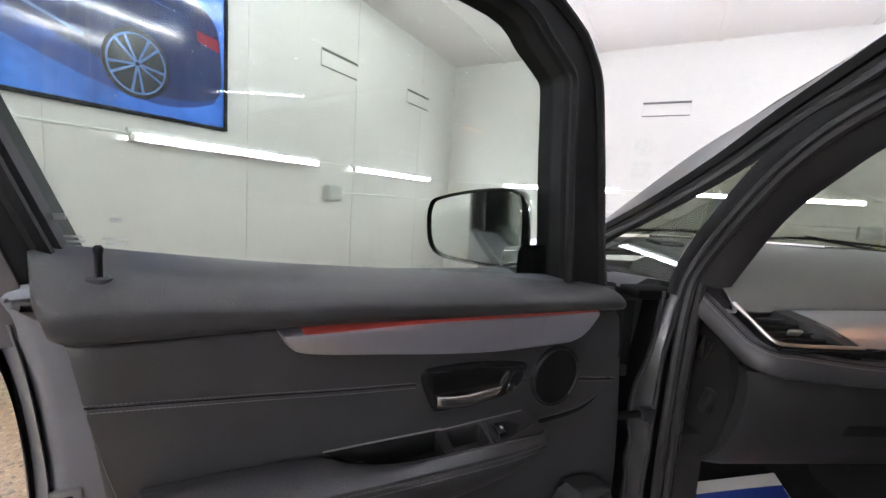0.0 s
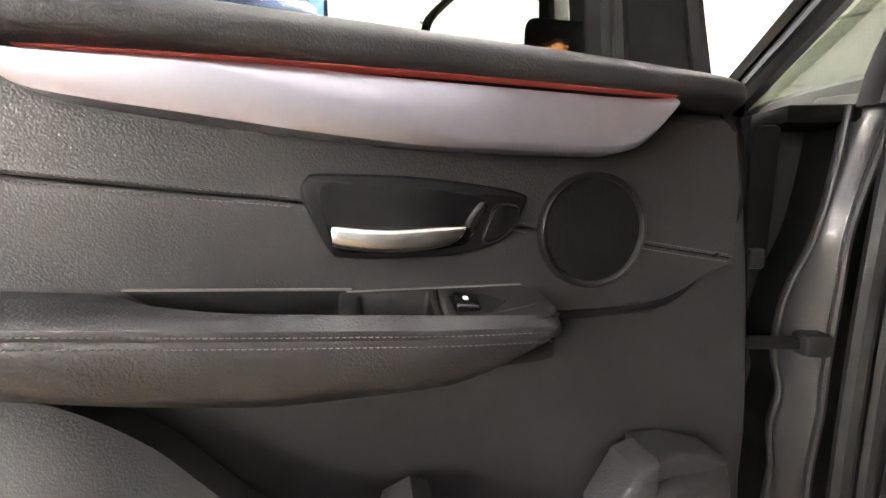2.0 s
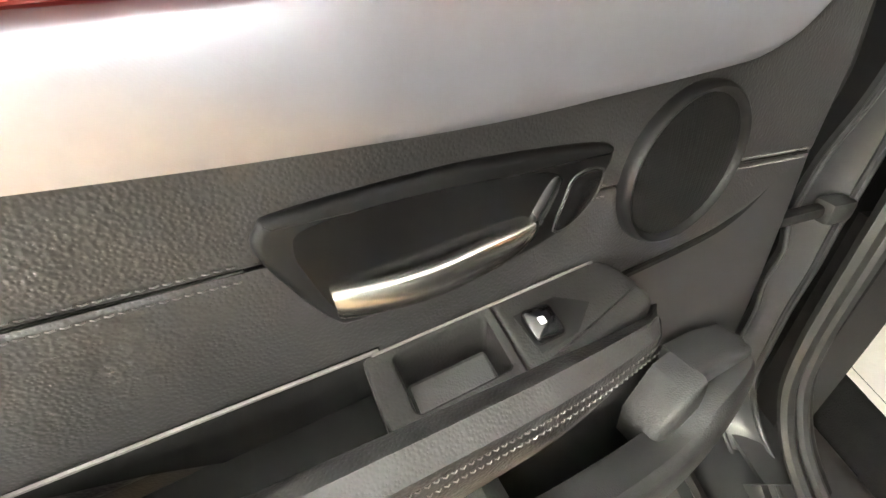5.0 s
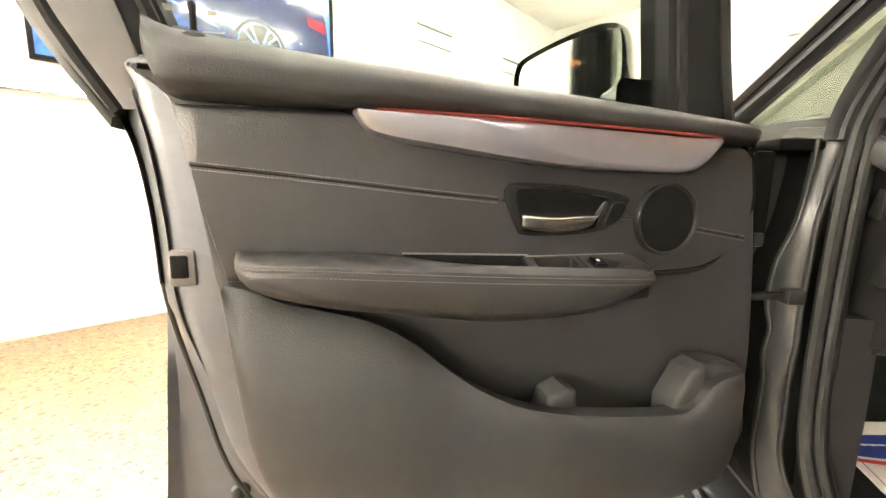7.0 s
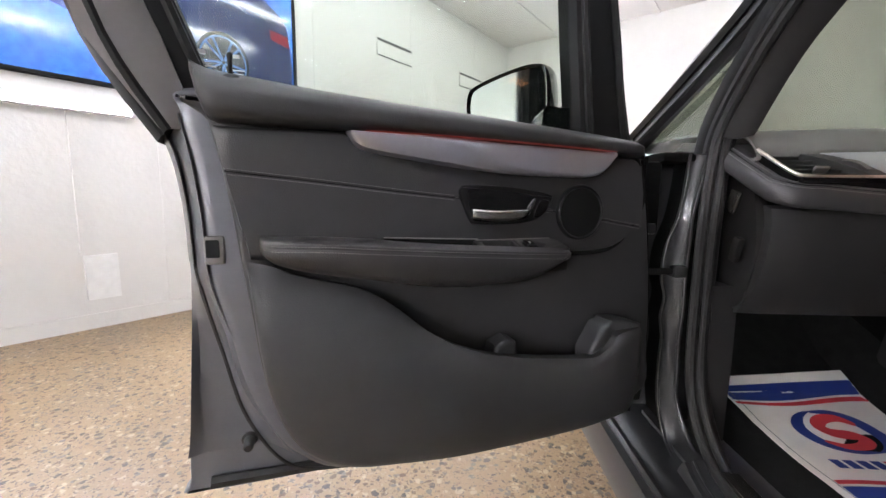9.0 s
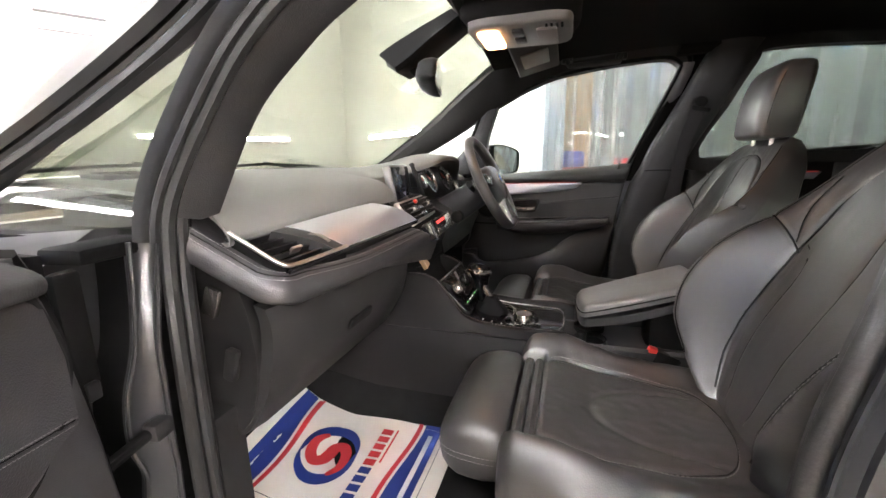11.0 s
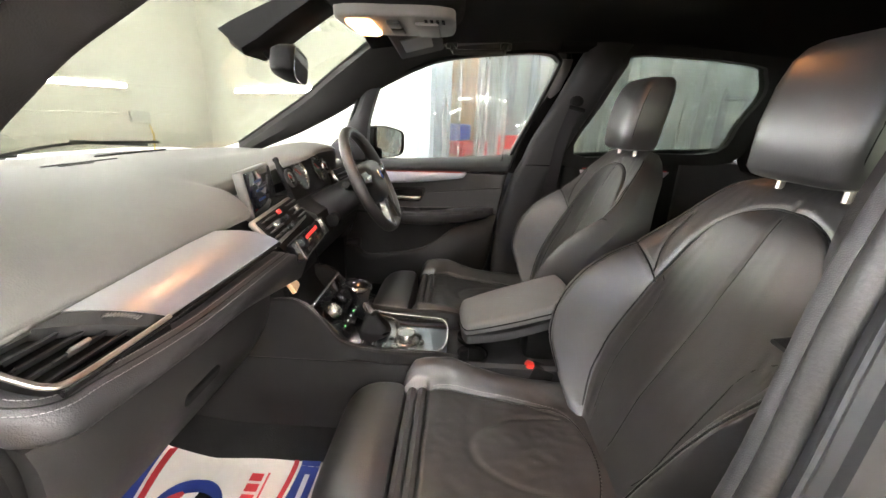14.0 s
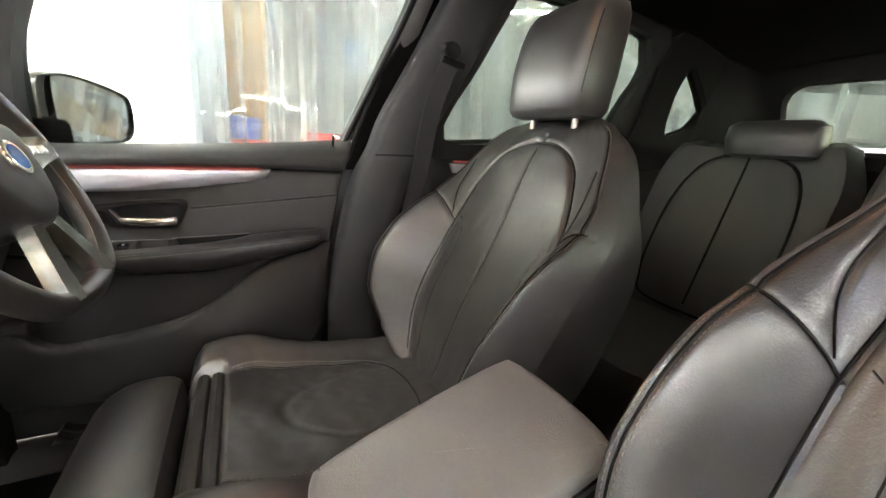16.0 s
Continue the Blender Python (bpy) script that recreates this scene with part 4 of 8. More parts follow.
    for f, k in ((0.0072, 0.0001), (0.0140, 0.0006)):
        stitches([P(u, a_out(u) + k + 0.0002, a_top(u) - f) for u in np.linspace(0.352, 0.815, 50)], way, bm, 0.0028, 0.0014, 0.00036)
    part("stitching", bm, THREAD_DARK, arm)
    slope = lambda y: -0.40 * (y - 0.028)
    on_deck = lambda x, y, h: P(x, y, h + slope(y))
    deck = smooth_path([(0.350, 0.028), (0.338, 0.050), (0.342, 0.064), (0.385, 0.068), (0.426, 0.0702), (0.428, 0.066), (0.428, 0.030), (0.424, 0.0258), (0.39, 0.025)], 4, closed=True)
    dk = part("switch_deck", pillow(deck, on_deck, 0.690, 0.7268, 0.003), DARK, arm, "matt black switch deck")
    outer_rim, hole = rrect(0.4672, 0.0485, 0.0768, 0.0450, 0.004), rrect(0.4630, 0.0462, 0.0560, 0.0300, 0.004)
    well = rrect(0.4630, 0.0462, 0.0500, 0.0240, 0.003)
    part("tray", skin([[on_deck(x, y, h) for x, y in ring] for ring, h in ((outer_rim, 0.690), (outer_rim, 0.7252), (inset(outer_rim, 0.0016), 0.7268), (inset(hole, -0.0012), 0.7268), (hole, 0.7258), (well, 0.7030))], closed=True), DARK, dk, "black frame round a small deep tray")
    part("tray_mat", pillow(inset(well, 0.002), on_deck, 0.700, 0.7042, 0.0004), HARD, dk)
    part("tray_edge", tube([on_deck(0.486, 0.0318, 0.7045), on_deck(0.440, 0.0318, 0.7045)], 0.0010, 5), GREY_TRIM, dk)
    part("switch_well", pillow([(0.421, 0.038), (0.418, 0.062), (0.392, 0.060), (0.374, 0.048), (0.392, 0.037)], on_deck, 0.70, 0.7272, 0.0006), BLACK, dk)
    part("window_switch", pillow(rrect(0.408, 0.049, 0.020, 0.018, 0.003), lambda x, y, h: on_deck(x, y, h + 0.12 * (x - 0.404)), 0.70, 0.7310, 0.002), PIANO, dk, "glossy window switch")
    part("switch_mark", pillow(rrect(0.409, 0.049, 0.0045, 0.004, 0.001), lambda x, y, h: on_deck(x, y, h + 0.12 * (x - 0.404)), 0.728, 0.7317, 0.0004), WHITE_INK, dk, flat=True)
    part("bright_edge", tube([P(u, 0.0275, 0.7290 + 0.042 * (u - 0.50)) for u in np.linspace(0.496, 0.655, 12)], 0.0012, 5), GREY_TRIM, dk, "thin pale edge line of the pocket")
    part("deck_line", tube([on_deck(u, 0.0275, 0.7268) for u in np.linspace(0.355, 0.50, 8)], 0.0010, 5), GREY_TRIM, dk)
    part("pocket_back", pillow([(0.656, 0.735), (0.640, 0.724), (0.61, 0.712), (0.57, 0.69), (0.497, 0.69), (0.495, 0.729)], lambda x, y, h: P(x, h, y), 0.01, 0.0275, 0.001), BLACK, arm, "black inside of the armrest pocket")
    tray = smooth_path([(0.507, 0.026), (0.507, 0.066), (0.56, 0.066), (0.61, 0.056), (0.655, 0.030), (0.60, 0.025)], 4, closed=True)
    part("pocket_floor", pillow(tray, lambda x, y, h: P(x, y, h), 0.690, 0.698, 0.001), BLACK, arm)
    # map pocket
    p_top = spl([(0.145, 0.550), (0.175, 0.553), (0.215, 0.553), (0.236, 0.547), (0.258, 0.527), (0.285, 0.516), (0.356, 0.524), (0.446, 0.539), (0.507, 0.553), (0.565, 0.574), (0.601, 0.596), (0.636, 0.626), (0.669, 0.649), (0.70, 0.664), (0.73, 0.673), (0.786, 0.687), (0.82, 0.702), (0.846, 0.706)])
    p_bot = spl([(0.145, 0.42), (0.152, 0.380), (0.175, 0.360), (0.30, 0.357), (0.50, 0.356), (0.68, 0.364), (0.727, 0.374), (0.77, 0.398), (0.80, 0.436), (0.824, 0.50), (0.839, 0.60), (0.846, 0.692)])
    swell = spl([(0.145, 0.045), (0.17, 0.075), (0.25, 0.092), (0.45, 0.100), (0.62, 0.094), (0.74, 0.078), (0.82, 0.056), (0.846, 0.034)])

    lip = spl([(0, 0.0), (0.03, 0.42), (0.10, 0.68), (0.30, 0.88), (0.6, 0.98), (0.85, 1.0), (0.96, 0.96), (1, 0.87)])
    slope_off = spl([(0, 0.0), (0.03, 0.42), (0.10, 0.68), (0.30, 0.90), (0.55, 1.0), (0.68, 0.97), (0.80, 0.84), (0.90, 0.66), (1, 0.42)])

    def pocket_n(u, v):
        k = min(1.0, max(0.0, (u - 0.50) / 0.14))
        k = k * k * (3 - 2 * k)
        return 0.016 + (swell(u) - 0.016) * (lip(v) * (1 - k) + slope_off(v) * k)

    vs = [0, 0.015, 0.03, 0.06, 0.1, 0.16, 0.25, 0.4, 0.55, 0.7, 0.82, 0.9, 0.95, 0.98, 1.0]
    thick = 0.018
    bm = bmesh.new()
    fr, bk = [], []
    for i in range(71):
        u = 0.145 + 0.701 * i / 70
        a, b = p_bot(u), p_top(u)
        fr.append([P(u, pocket_n(u, v), a + (b - a) * v) for v in vs])
        bk.append([P(u, max(0.012, pocket_n(u, v) - thick - 0.012 * v), a + 0.006 + (b - a - 0.010) * v) for v in vs])
    skin([f + g[::-1] for f, g in zip(fr, bk)], bm, closed=True)
    part("map_pocket", bm, SOFT, D, "dark grey moulded lower panel with a curved map pocket")
    for pts, h0, h1, lab in (([(0.285, 0.52), (0.258, 0.565), (0.236, 0.572), (0.232, 0.50), (0.285, 0.48)], 0.028, 0.070, "slanted end block of the pocket"), ([(0.49, 0.50), (0.475, 0.552), (0.452, 0.562), (0.436, 0.556), (0.43, 0.50)], 0.028, 0.065, "bottle divider in the pocket")):
        if not open_door:
            break
        part("pocket_block", pillow(pts, lambda x, y, h: P(x, h, y), h0, h1, 0.008), SOFT, D, lab)
    part("pocket_end", pillow([(0.238, 0.45), (0.238, 0.572), (0.20, 0.570), (0.155, 0.556), (0.152, 0.45)], lambda x, y, h: P(x, h, y), 0.02, 0.060, 0.008), SOFT, D)
    # lock pin
    pin = part("lock_pin", skin([[P(0.853 + r * math.cos(a), 0.030 + r * math.sin(a), z) for a in (2 * math.pi * k / 12 for k in range(12))] for r, z in ((0.0030, 0.94), (0.0030, 0.972), (0.0037, 0.974), (0.0037, 0.978), (0.002, 0.980))], closed=True), BLACK, D, "short black lock pin")
    part("collar", skin([[P(0.853 + r * math.cos(a), 0.030 + 0.8 * r * math.sin(a), z) for a in (2 * math.pi * k / 16 for k in range(16))] for r, z in ((0.010, 0.940), (0.010, 0.951), (0.007, 0.953), (0.0045, 0.951))], closed=True), SOFT, pin)
    if open_door:
        bm = bmesh.new()
        for a, b, w, h in ((0.900, 0.998, 0.010, 0.006), (0.898, 0.979, 0.030, 0.0018), (0.898, 0.974, 0.034, 0.0018), (0.898, 0.969, 0.026, 0.0018), (0.857, 0.996, 0.010, 0.005), (0.857, 0.977, 0.022, 0.0018), (0.857, 0.972, 0.018, 0.0018)):
            rbox((w, 0.0006, h), Matrix.Translation(P(a - 0.004, -0.0405, b)) @ pose(0, 0, 0, rz=23), 0, 1, bm)
        part("glass_marks", bm, plain("etched_grey", (0.35, 0.36, 0.35), 0.7), D, "faint etched marks in the glass corner", flat=True)
    # latch, bump stud and plugs on the shut face
    lt = part("latch", rbox((0.026, 0.008, 0.040), pose(*P(0.889, 0.001, 0.722), rz=23 if open_door else 90), 0.003), GREY_TRIM, D, "bright steel door latch")
    part("latch_mouth", rbox((0.018, 0.010, 0.026), pose(*P(0.891, 0.002, 0.724), rz=23 if open_door else 90), 0.003), BLACK, lt)
    part("bump_stud", skin([[P(0.868 + r * math.cos(a), n, 0.385 + r * math.sin(a)) for a in (2 * math.pi * k / 16 for k in range(16))] for r, n in ((0.013, -0.09), (0.013, -0.078), (0.009, -0.075), (0.008, -0.052), (0.006, -0.049), (0.002, -0.049))], closed=True), RUBBER, D, "black rubber bump stop")
    for u, z in ((0.905, 0.315), (0.925, 0.50)):
        part("plug", skin([[P(u + r * math.cos(a), n, z + r * math.sin(a)) for a in (2 * math.pi * k / 14 for k in range(14))] for r, n in ((0.009, -0.09), (0.009, -0.084), (0.007, -0.081), (0.002, -0.081))], closed=True), RUBBER, D)
    edge = smooth_path([(0.70, 0.330), (0.80, 0.352), (0.862, 0.445), (0.892, 0.56), (0.918, 0.68), (0.922, 0.77), (0.93, 0.86)], 6)
    part("edge_seal", tube([P(u, -0.030, z) for u, z in edge], 0.003, 6), RUBBER, D, "rubber edge seal")
    face = smooth_path([(0.375, 0.785, 0.958), (0.41, 0.812, 0.953), (0.50, 0.861, 0.946), (0.592, 0.882, 0.940), (0.677, 0.902, 0.938), (0.772, 0.907, 0.939), (0.847, 0.915, 0.948), (0.905, 0.926, 0.968)], 5)
    deep = lambda z: min(1.0, max(0.0, (0.68 - z) / 0.12))
    fall = lambda q, z: (-0.006 - 0.078 * q + 0.012 * math.sin(math.pi * q)) * (1 - deep(z)) + (-0.006 - 0.074 * min(1.0, max(0.0, q / 0.34)) ** 0.8 + 0.010 * max(0.0, q - 0.86) / 0.14) * deep(z)
    part("shut_face", slab([[(P(a + (b - a) * q, fall(q, z), z), (P(0, -1, 0) - P(0, 0, 0))) for q in (-0.12, 0, 0.04, 0.1, 0.17, 0.25, 0.32, 0.36, 0.5, 0.7, 0.86, 0.9, 0.95, 1)] for z, a, b in face], 0.004), PAINT_PALE, D, "sloping painted shut face")
    part("bottom_seal", tube([P(u, -0.082, z) for u, z in ((0.13, 0.312), (0.4, 0.303), (0.7, 0.306), (0.93, 0.318))], 0.010, 6), RUBBER, D)
    # side mirror: the glass turned in towards the driver
    tn = radians(31)
    c_u, c_n, c_z = 0.345, -0.160, 0.993
    wu, wn = -math.sin(tn), math.cos(tn)
    shape = smooth_path([(0.095, -0.055), (0.092, 0.050), (0.070, 0.074), (0.0, 0.070), (-0.080, 0.052), (-0.100, 0.035), (-0.103, 0.0), (-0.092, -0.048), (-0.05, -0.068), (0.07, -0.070)], 5, closed=True)
    put = lambda a, b, h: P(c_u + wu * a + math.cos(tn) * h, c_n + wn * a + math.sin(tn) * h, c_z + b)
    rings = [[put(a * f, b * f, h) for a, b in shape] for f, h in ((0.94, 0.0), (0.985, 0.006), (1.0, 0.0), (1.02, -0.02), (0.98, -0.05), (0.85, -0.078), (0.55, -0.095), (0.1, -0.10))]
    rings = [[put(a * 0.93, b * 0.92, -0.006) for a, b in shape]] + rings
    mr = part("side_mirror", skin(rings, closed=True), PIANO, D, "gloss black door mirror housing")
    part("mirror_glass", pillow([(a * 0.935, b * 0.925) for a, b in shape], put, -0.006, -0.002, 0.001), MIRROR, mr, "clear mirror glass", flat=True)
    part("mirror_foot", skin([[P(u, n, z) for u, z in rrect(0.275, 0.945, 0.09 * f, 0.05 * f, 0.012)] for n, f in ((-0.05, 1.15), (-0.09, 0.9), (-0.15, 0.7))], closed=True), PIANO, mr)
    return D


def grille_material():
    m = mat("speaker_mesh", (0.005, 0.005, 0.005), 0.7, 0.0, vary=0.1, scale=20, spec=0.1)
    n, l = m.node_tree.nodes, m.node_tree.links
    tc, v, bp = n.new("ShaderNodeTexCoord"), n.new("ShaderNodeTexVoronoi"), n.new("ShaderNodeBump")
    v.inputs["Scale"].default_value, v.inputs["Randomness"].default_value = 520, 0.15
    bp.inputs["Distance"].default_value = 0.0004
    l.new(tc.outputs["Object"], v.inputs["Vector"])
    l.new(v.outputs["Distance"], bp.inputs["Height"])
    l.new(bp.outputs[0], n["Principled BSDF"].inputs["Normal"])
    return m


GRILLE = grille_material()
front_door(at_open, (-1.25, -0.20, 0.28), "wide-open black-trimmed car door with silver strip and grey steel", True)
front_door(at_closed, (0.78, -0.35, 0.28), "closed driver's door with black trim and silver strip", False)

# ---- car body: pillars, sills, roof, glass ----
car = thing("car", (0, -0.5, FLOOR_Z), "dark grey metallic five-door car with its passenger door open", "car")


def aperture(s):
    """The front door opening on side s (-1 left): (x, y, z, inward y, inward z) from the front of the roof round to its back."""
    pts = [(0.615, -0.64, 1.352), (0.655, -0.42, 1.295), (0.690, -0.25, 1.212), (0.716, -0.165, 1.14), (0.736, -0.098, 1.045), (0.750, -0.042, 0.945), (0.758, -0.032, 0.87), (0.768, -0.038, 0.74), (0.772, -0.042, 0.60), (0.772, -0.046, 0.46), (0.769, -0.062, 0.37), (0.764, -0.115, 0.29), (0.770, -0.22, 0.262), (0.770, -0.45, 0.262), (0.770, -0.62, 0.265), (0.772, -0.69, 0.30), (0.773, -0.725, 0.40), (0.770, -0.728, 0.58), (0.762, -0.737, 0.74), (0.755, -0.767, 0.88), (0.738, -0.80, 1.02), (0.702, -0.87, 1.15), (0.665, -0.935, 1.25), (0.635, -0.965, 1.31), (0.605, -0.93, 1.355), (0.595, -0.80, 1.365)]
    out = smooth_path([(s * x, y, z) for x, y, z in pts], 5)
    c = Vector((0, -0.44, 0.80))
    res = []
    for i, p in enumerate(out):
        a, b = Vector(out[max(0, i - 1)]), Vector(out[min(len(out) - 1, i + 1)])
        t = (b - a).normalized()
        o = Vector((s, 0, 0))
        o = (o - t * o.dot(t)).normalized()
        inn = t.cross(o)
        if inn.dot(c - Vector(p)) < 0:
            inn = -inn
        res.append((Vector(p), o, inn))
    return res


def ring_band(ap, prof, back=0.012):
    """A sheet along the opening: prof lists (outwards, inwards) offsets across it."""
    bm = bmesh.new()
    rows = []
    for p, o, inn in ap:
        f = [p + o * a + inn * b for a, b in prof]
        r = [p + o * a + inn * (b - back) for a, b in prof]
        rows.append(f + r[::-1])
    return skin(rows, bm, closed=True)


for s, side in ((-1, "left"), (1, "right")):
    ap = aperture(s)
    if s > 0:
        ap = ap[[i for i, q in enumerate(ap) if q[0].z < 0.3][0]:]
        ap = [q for q in ap if q[0].y > -0.70 or q[0].z < 0.33]
        low = ap
    else:
        low = [q for i, q in enumerate(ap) if (q[0].z < 0.90 and (q[0].y < -0.13 or i > 60)) or i > 95]
        part("pillar_flange", ring_band([q for i, q in enumerate(ap) if q[0].z >= 0.885 and i < 60], ((0.024, -0.012), (0.020, -0.004), (0.010, 0.003), (0.0, 0.002)), 0.014), BLACK, car, "black flange of the screen pillar")
        part("flange_seal", tube([p + o * 0.016 + i * 0.002 for p, o, i in [q for k, q in enumerate(ap) if q[0].z >= 0.885 and k < 60]], 0.006, 6), RUBBER, car)
    behind = lambda q: s < 0 and q[0].y < -0.70 and q[0].z > 0.36
    jamb = ((0.050, -0.014), (0.046, -0.006), (0.036, -0.008), (0.028, 0.002), (0.012, 0.004), (0.0, 0.002))
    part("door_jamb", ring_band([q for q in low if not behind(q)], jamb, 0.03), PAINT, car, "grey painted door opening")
    part("flange_line", tube([p + o * 0.030 + i * 0.002 for p, o, i in low], 0.0030, 6), PAINT, car, "raised painted seam of the opening")
    ap_front, ap_rear = [q for q in ap if not behind(q)], [q for q in ap if behind(q)]
    if s < 0:
        ap_front = ap_front[:[i for i, q in enumerate(ap) if behind(q)][0]]
        part("door_jamb", ring_band([q for q in ap_rear if q[0].z < 1.02], jamb, 0.03), PAINT, car, "grey painted rear edge of the door opening")
        part("door_seal", tube([p + o * 0.014 + i * 0.009 for p, o, i in ap_rear], 0.0100, 10), RUBBER, car, "black rubber door seal")
        part("seal_line", tube([p + o * 0.0005 + i * 0.006 for p, o, i in ap_rear], 0.0022, 6), SATIN, car, "thin bright edge of the seal")
        part("opening_trim", ring_band(ap_rear, ((0.002, 0.000), (-0.006, 0.005), (-0.016, 0.005), (-0.022, 0.0), (-0.024, -0.012)), 0.012), HARD, car, "black trim of the centre pillar edge")
    part("door_seal", tube([p + o * 0.004 + i * 0.008 for p, o, i in ap_front], 0.0095, 8), RUBBER, car, "black rubber door seal")
    part("door_seal", tube([p + o * -0.020 + i * 0.004 for p, o, i in ap_front], 0.008, 8), RUBBER, car)
    part("opening_trim", ring_band(ap_front, ((-0.012, 0.000), (-0.024, 0.005), (-0.034, 0.004), (-0.042, -0.004), (-0.045, -0.016)), 0.012), DARK, car, "black trim round the door opening")
    # sill: painted step, dark cover, bright plate
    def sill(y, s=s):
        return [(s * x, y, z) for x, z in ((0.90, 0.12), (0.905, 0.17), (0.893, 0.215), (0.868, 0.222), (0.862, 0.214), (0.845, 0.236), (0.80, 0.25), (0.77, 0.258), (0.72, 0.268), (0.69, 0.262), (0.66, 0.22), (0.66, 0.10))]
    part("sill", skin([sill(y) for y in (0.28, 0.0, -0.4, -0.9, -1.9)], closed=True), PAINT, car, "grey painted sill")
    part("sill_cover", slab([[(Vector((s * x, y, z)), Vector((0, 0, -1))) for x, z in ((0.795, 0.262), (0.77, 0.272), (0.72, 0.282), (0.685, 0.276), (0.665, 0.255))] for y in (0.10, -0.2, -0.5, -0.86)], 0.008), HARD, car, "black plastic sill cover")
    part("sill_seal", tube([(s * 0.872, y, 0.228) for y in (0.26, 0, -0.4, -0.9)], 0.009, 6), RUBBER, car)
    part("sill_plate", pillow([(-0.17, 0.735), (-0.16, 0.765), (-0.50, 0.770), (-0.74, 0.765), (-0.74, 0.735)], lambda y, x, h, s=s: Vector((s * x, y, h - (0.77 - x) * -0.12)), 0.270, 0.2835, 0.002), SATIN, car, "brushed sill plate")
    # lower A pillar, hidden body behind the door gap
    if s < 0:
        # painted strip of the hinge pillar between two raised edges, with the dark gap outside it
        e1 = smooth_path([(-0.788, -0.010, 0.892), (-0.793, -0.010, 0.82), (-0.803, -0.010, 0.755), (-0.822, -0.010, 0.695), (-0.827, -0.010, 0.63), (-0.817, -0.010, 0.585), (-0.822, -0.010, 0.54), (-0.816, -0.010, 0.49), (-0.818, -0.010, 0.43), (-0.816, -0.012, 0.35), (-0.806, -0.030, 0.275), (-0.802, -0.080, 0.240)], 6)
        e2 = smooth_path([(-0.756, -0.022, 0.892), (-0.768, -0.022, 0.835), (-0.780, -0.022, 0.766), (-0.782, -0.022, 0.70), (-0.784, -0.022, 0.62), (-0.783, -0.022, 0.57), (-0.785, -0.022, 0.53), (-0.786, -0.022, 0.49), (-0.784, -0.022, 0.43), (-0.783, -0.026, 0.36), (-0.768, -0.058, 0.287), (-0.764, -0.115, 0.262)], 6)
        rows = []
        for a, b in zip(e1, e2):
            a, b = Vector(a), Vector(b)
            dip = 0.006 + 0.004 * math.sin(a.z * 31)
            rows.append([(a.lerp(b, q) + Vector((0, dip * math.sin(math.pi * q) ** 0.6, 0)), Vector((0, 1, 0))) for q in (0, 0.08, 0.2, 0.4, 0.6, 0.8, 0.92, 1)])
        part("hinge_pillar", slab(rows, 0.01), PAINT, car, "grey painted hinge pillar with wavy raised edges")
        part("pillar_edge", tube(e1, 0.0032, 8), PAINT, car)
        part("pillar_edge", tube(e2, 0.0042, 8), PAINT, car)
        # black core added for the shade behind the pillar strip
        part("pillar_core", skin([[(a[0] + 0.004, a[1] + 0.013, a[2]), (-0.70, 0.0, a[2]), (-0.70, 0.30, a[2]), (a[0] + 0.004, 0.30, a[2])] for a in e1[:-8]], closed=True), GAP_SHADE, car, "added black core for the shade behind the hinge pillar")
        for z, w in ((0.425, 0.016), (0.395, 0.010), (0.47, 0.006)):
            part("pillar_plug", rbox((w, 0.004, 0.012), pose(-0.80, -0.004, z), 0.0018), PAINT, car)
    part("fender", skin([[(s * x, y, z) for x, z in ((0.72, 0.90 - 0.02 * k), (0.78, 0.905 - 0.02 * k), (0.84, 0.87 - 0.02 * k), (0.875, 0.75), (0.88, 0.50), (0.86, 0.30), (0.72, 0.30))] for k, y in enumerate((0.06, 0.3, 0.6, 1.0, 1.4))], closed=True), PAINT, car, "grey metallic front wing")
    # A pillar by the windscreen, painted outside, dark inside, and the small fixed glass behind it
    lo = smooth_path([(0.745, 0.40, 0.925), (0.728, 0.14, 1.030), (0.708, -0.05, 1.125), (0.698, -0.19, 1.205), (0.685, -0.45, 1.322), (0.672, -0.70, 1.358), (0.662, -0.95, 1.358), (0.655, -1.3, 1.36), (0.63, -1.75, 1.33)], 6)
    hi = smooth_path([(0.715, 0.38, 0.960), (0.668, 0.09, 1.138), (0.62, -0.03, 1.218), (0.578, -0.14, 1.288), (0.545, -0.25, 1.352), (0.545, -0.45, 1.40), (0.565, -0.95, 1.41), (0.57, -1.3, 1.410), (0.56, -1.75, 1.375)], 6)
    lo, hi = [(s * x, y, z) for x, y, z in lo], [(s * x, y, z) for x, y, z in hi]
    put = Vector((s * 0.022, 0.016, 0.016))
    part("pillar_trim", skin([[a, Vector(a).lerp(Vector(b), 0.5) + Vector((-s * 0.012, -0.006, -0.006)), b, Vector(b) + put, Vector(a) + put] for a, b in zip(lo, hi)], closed=True), PILLAR_CLOTH, car, "dark cloth-covered pillar and roof side trim")
    put = Vector((s * 0.026, 0.018, 0.018))
    part("screen_pillar", skin([[Vector(a) + put, Vector(a).lerp(Vector(b), 0.5) + put + Vector((s * 0.006, 0.004, 0.008)), Vector(b) + put * 0.9, Vector(b) + put * 1.25, Vector(a) + put * 1.4] for a, b in zip(lo, hi)], closed=True), PAINT, car, "grey windscreen pillar")
    part("pillar_moulding", tube([Vector(a) + Vector((s * 0.026, 0.004, 0.0)) for a in lo[:25]], 0.007, 6), RUBBER, car)
    part("screen_moulding", tube([Vector(b) + put for b in hi[:27]], 0.006, 6), BLACK, car, "black windscreen edge moulding")
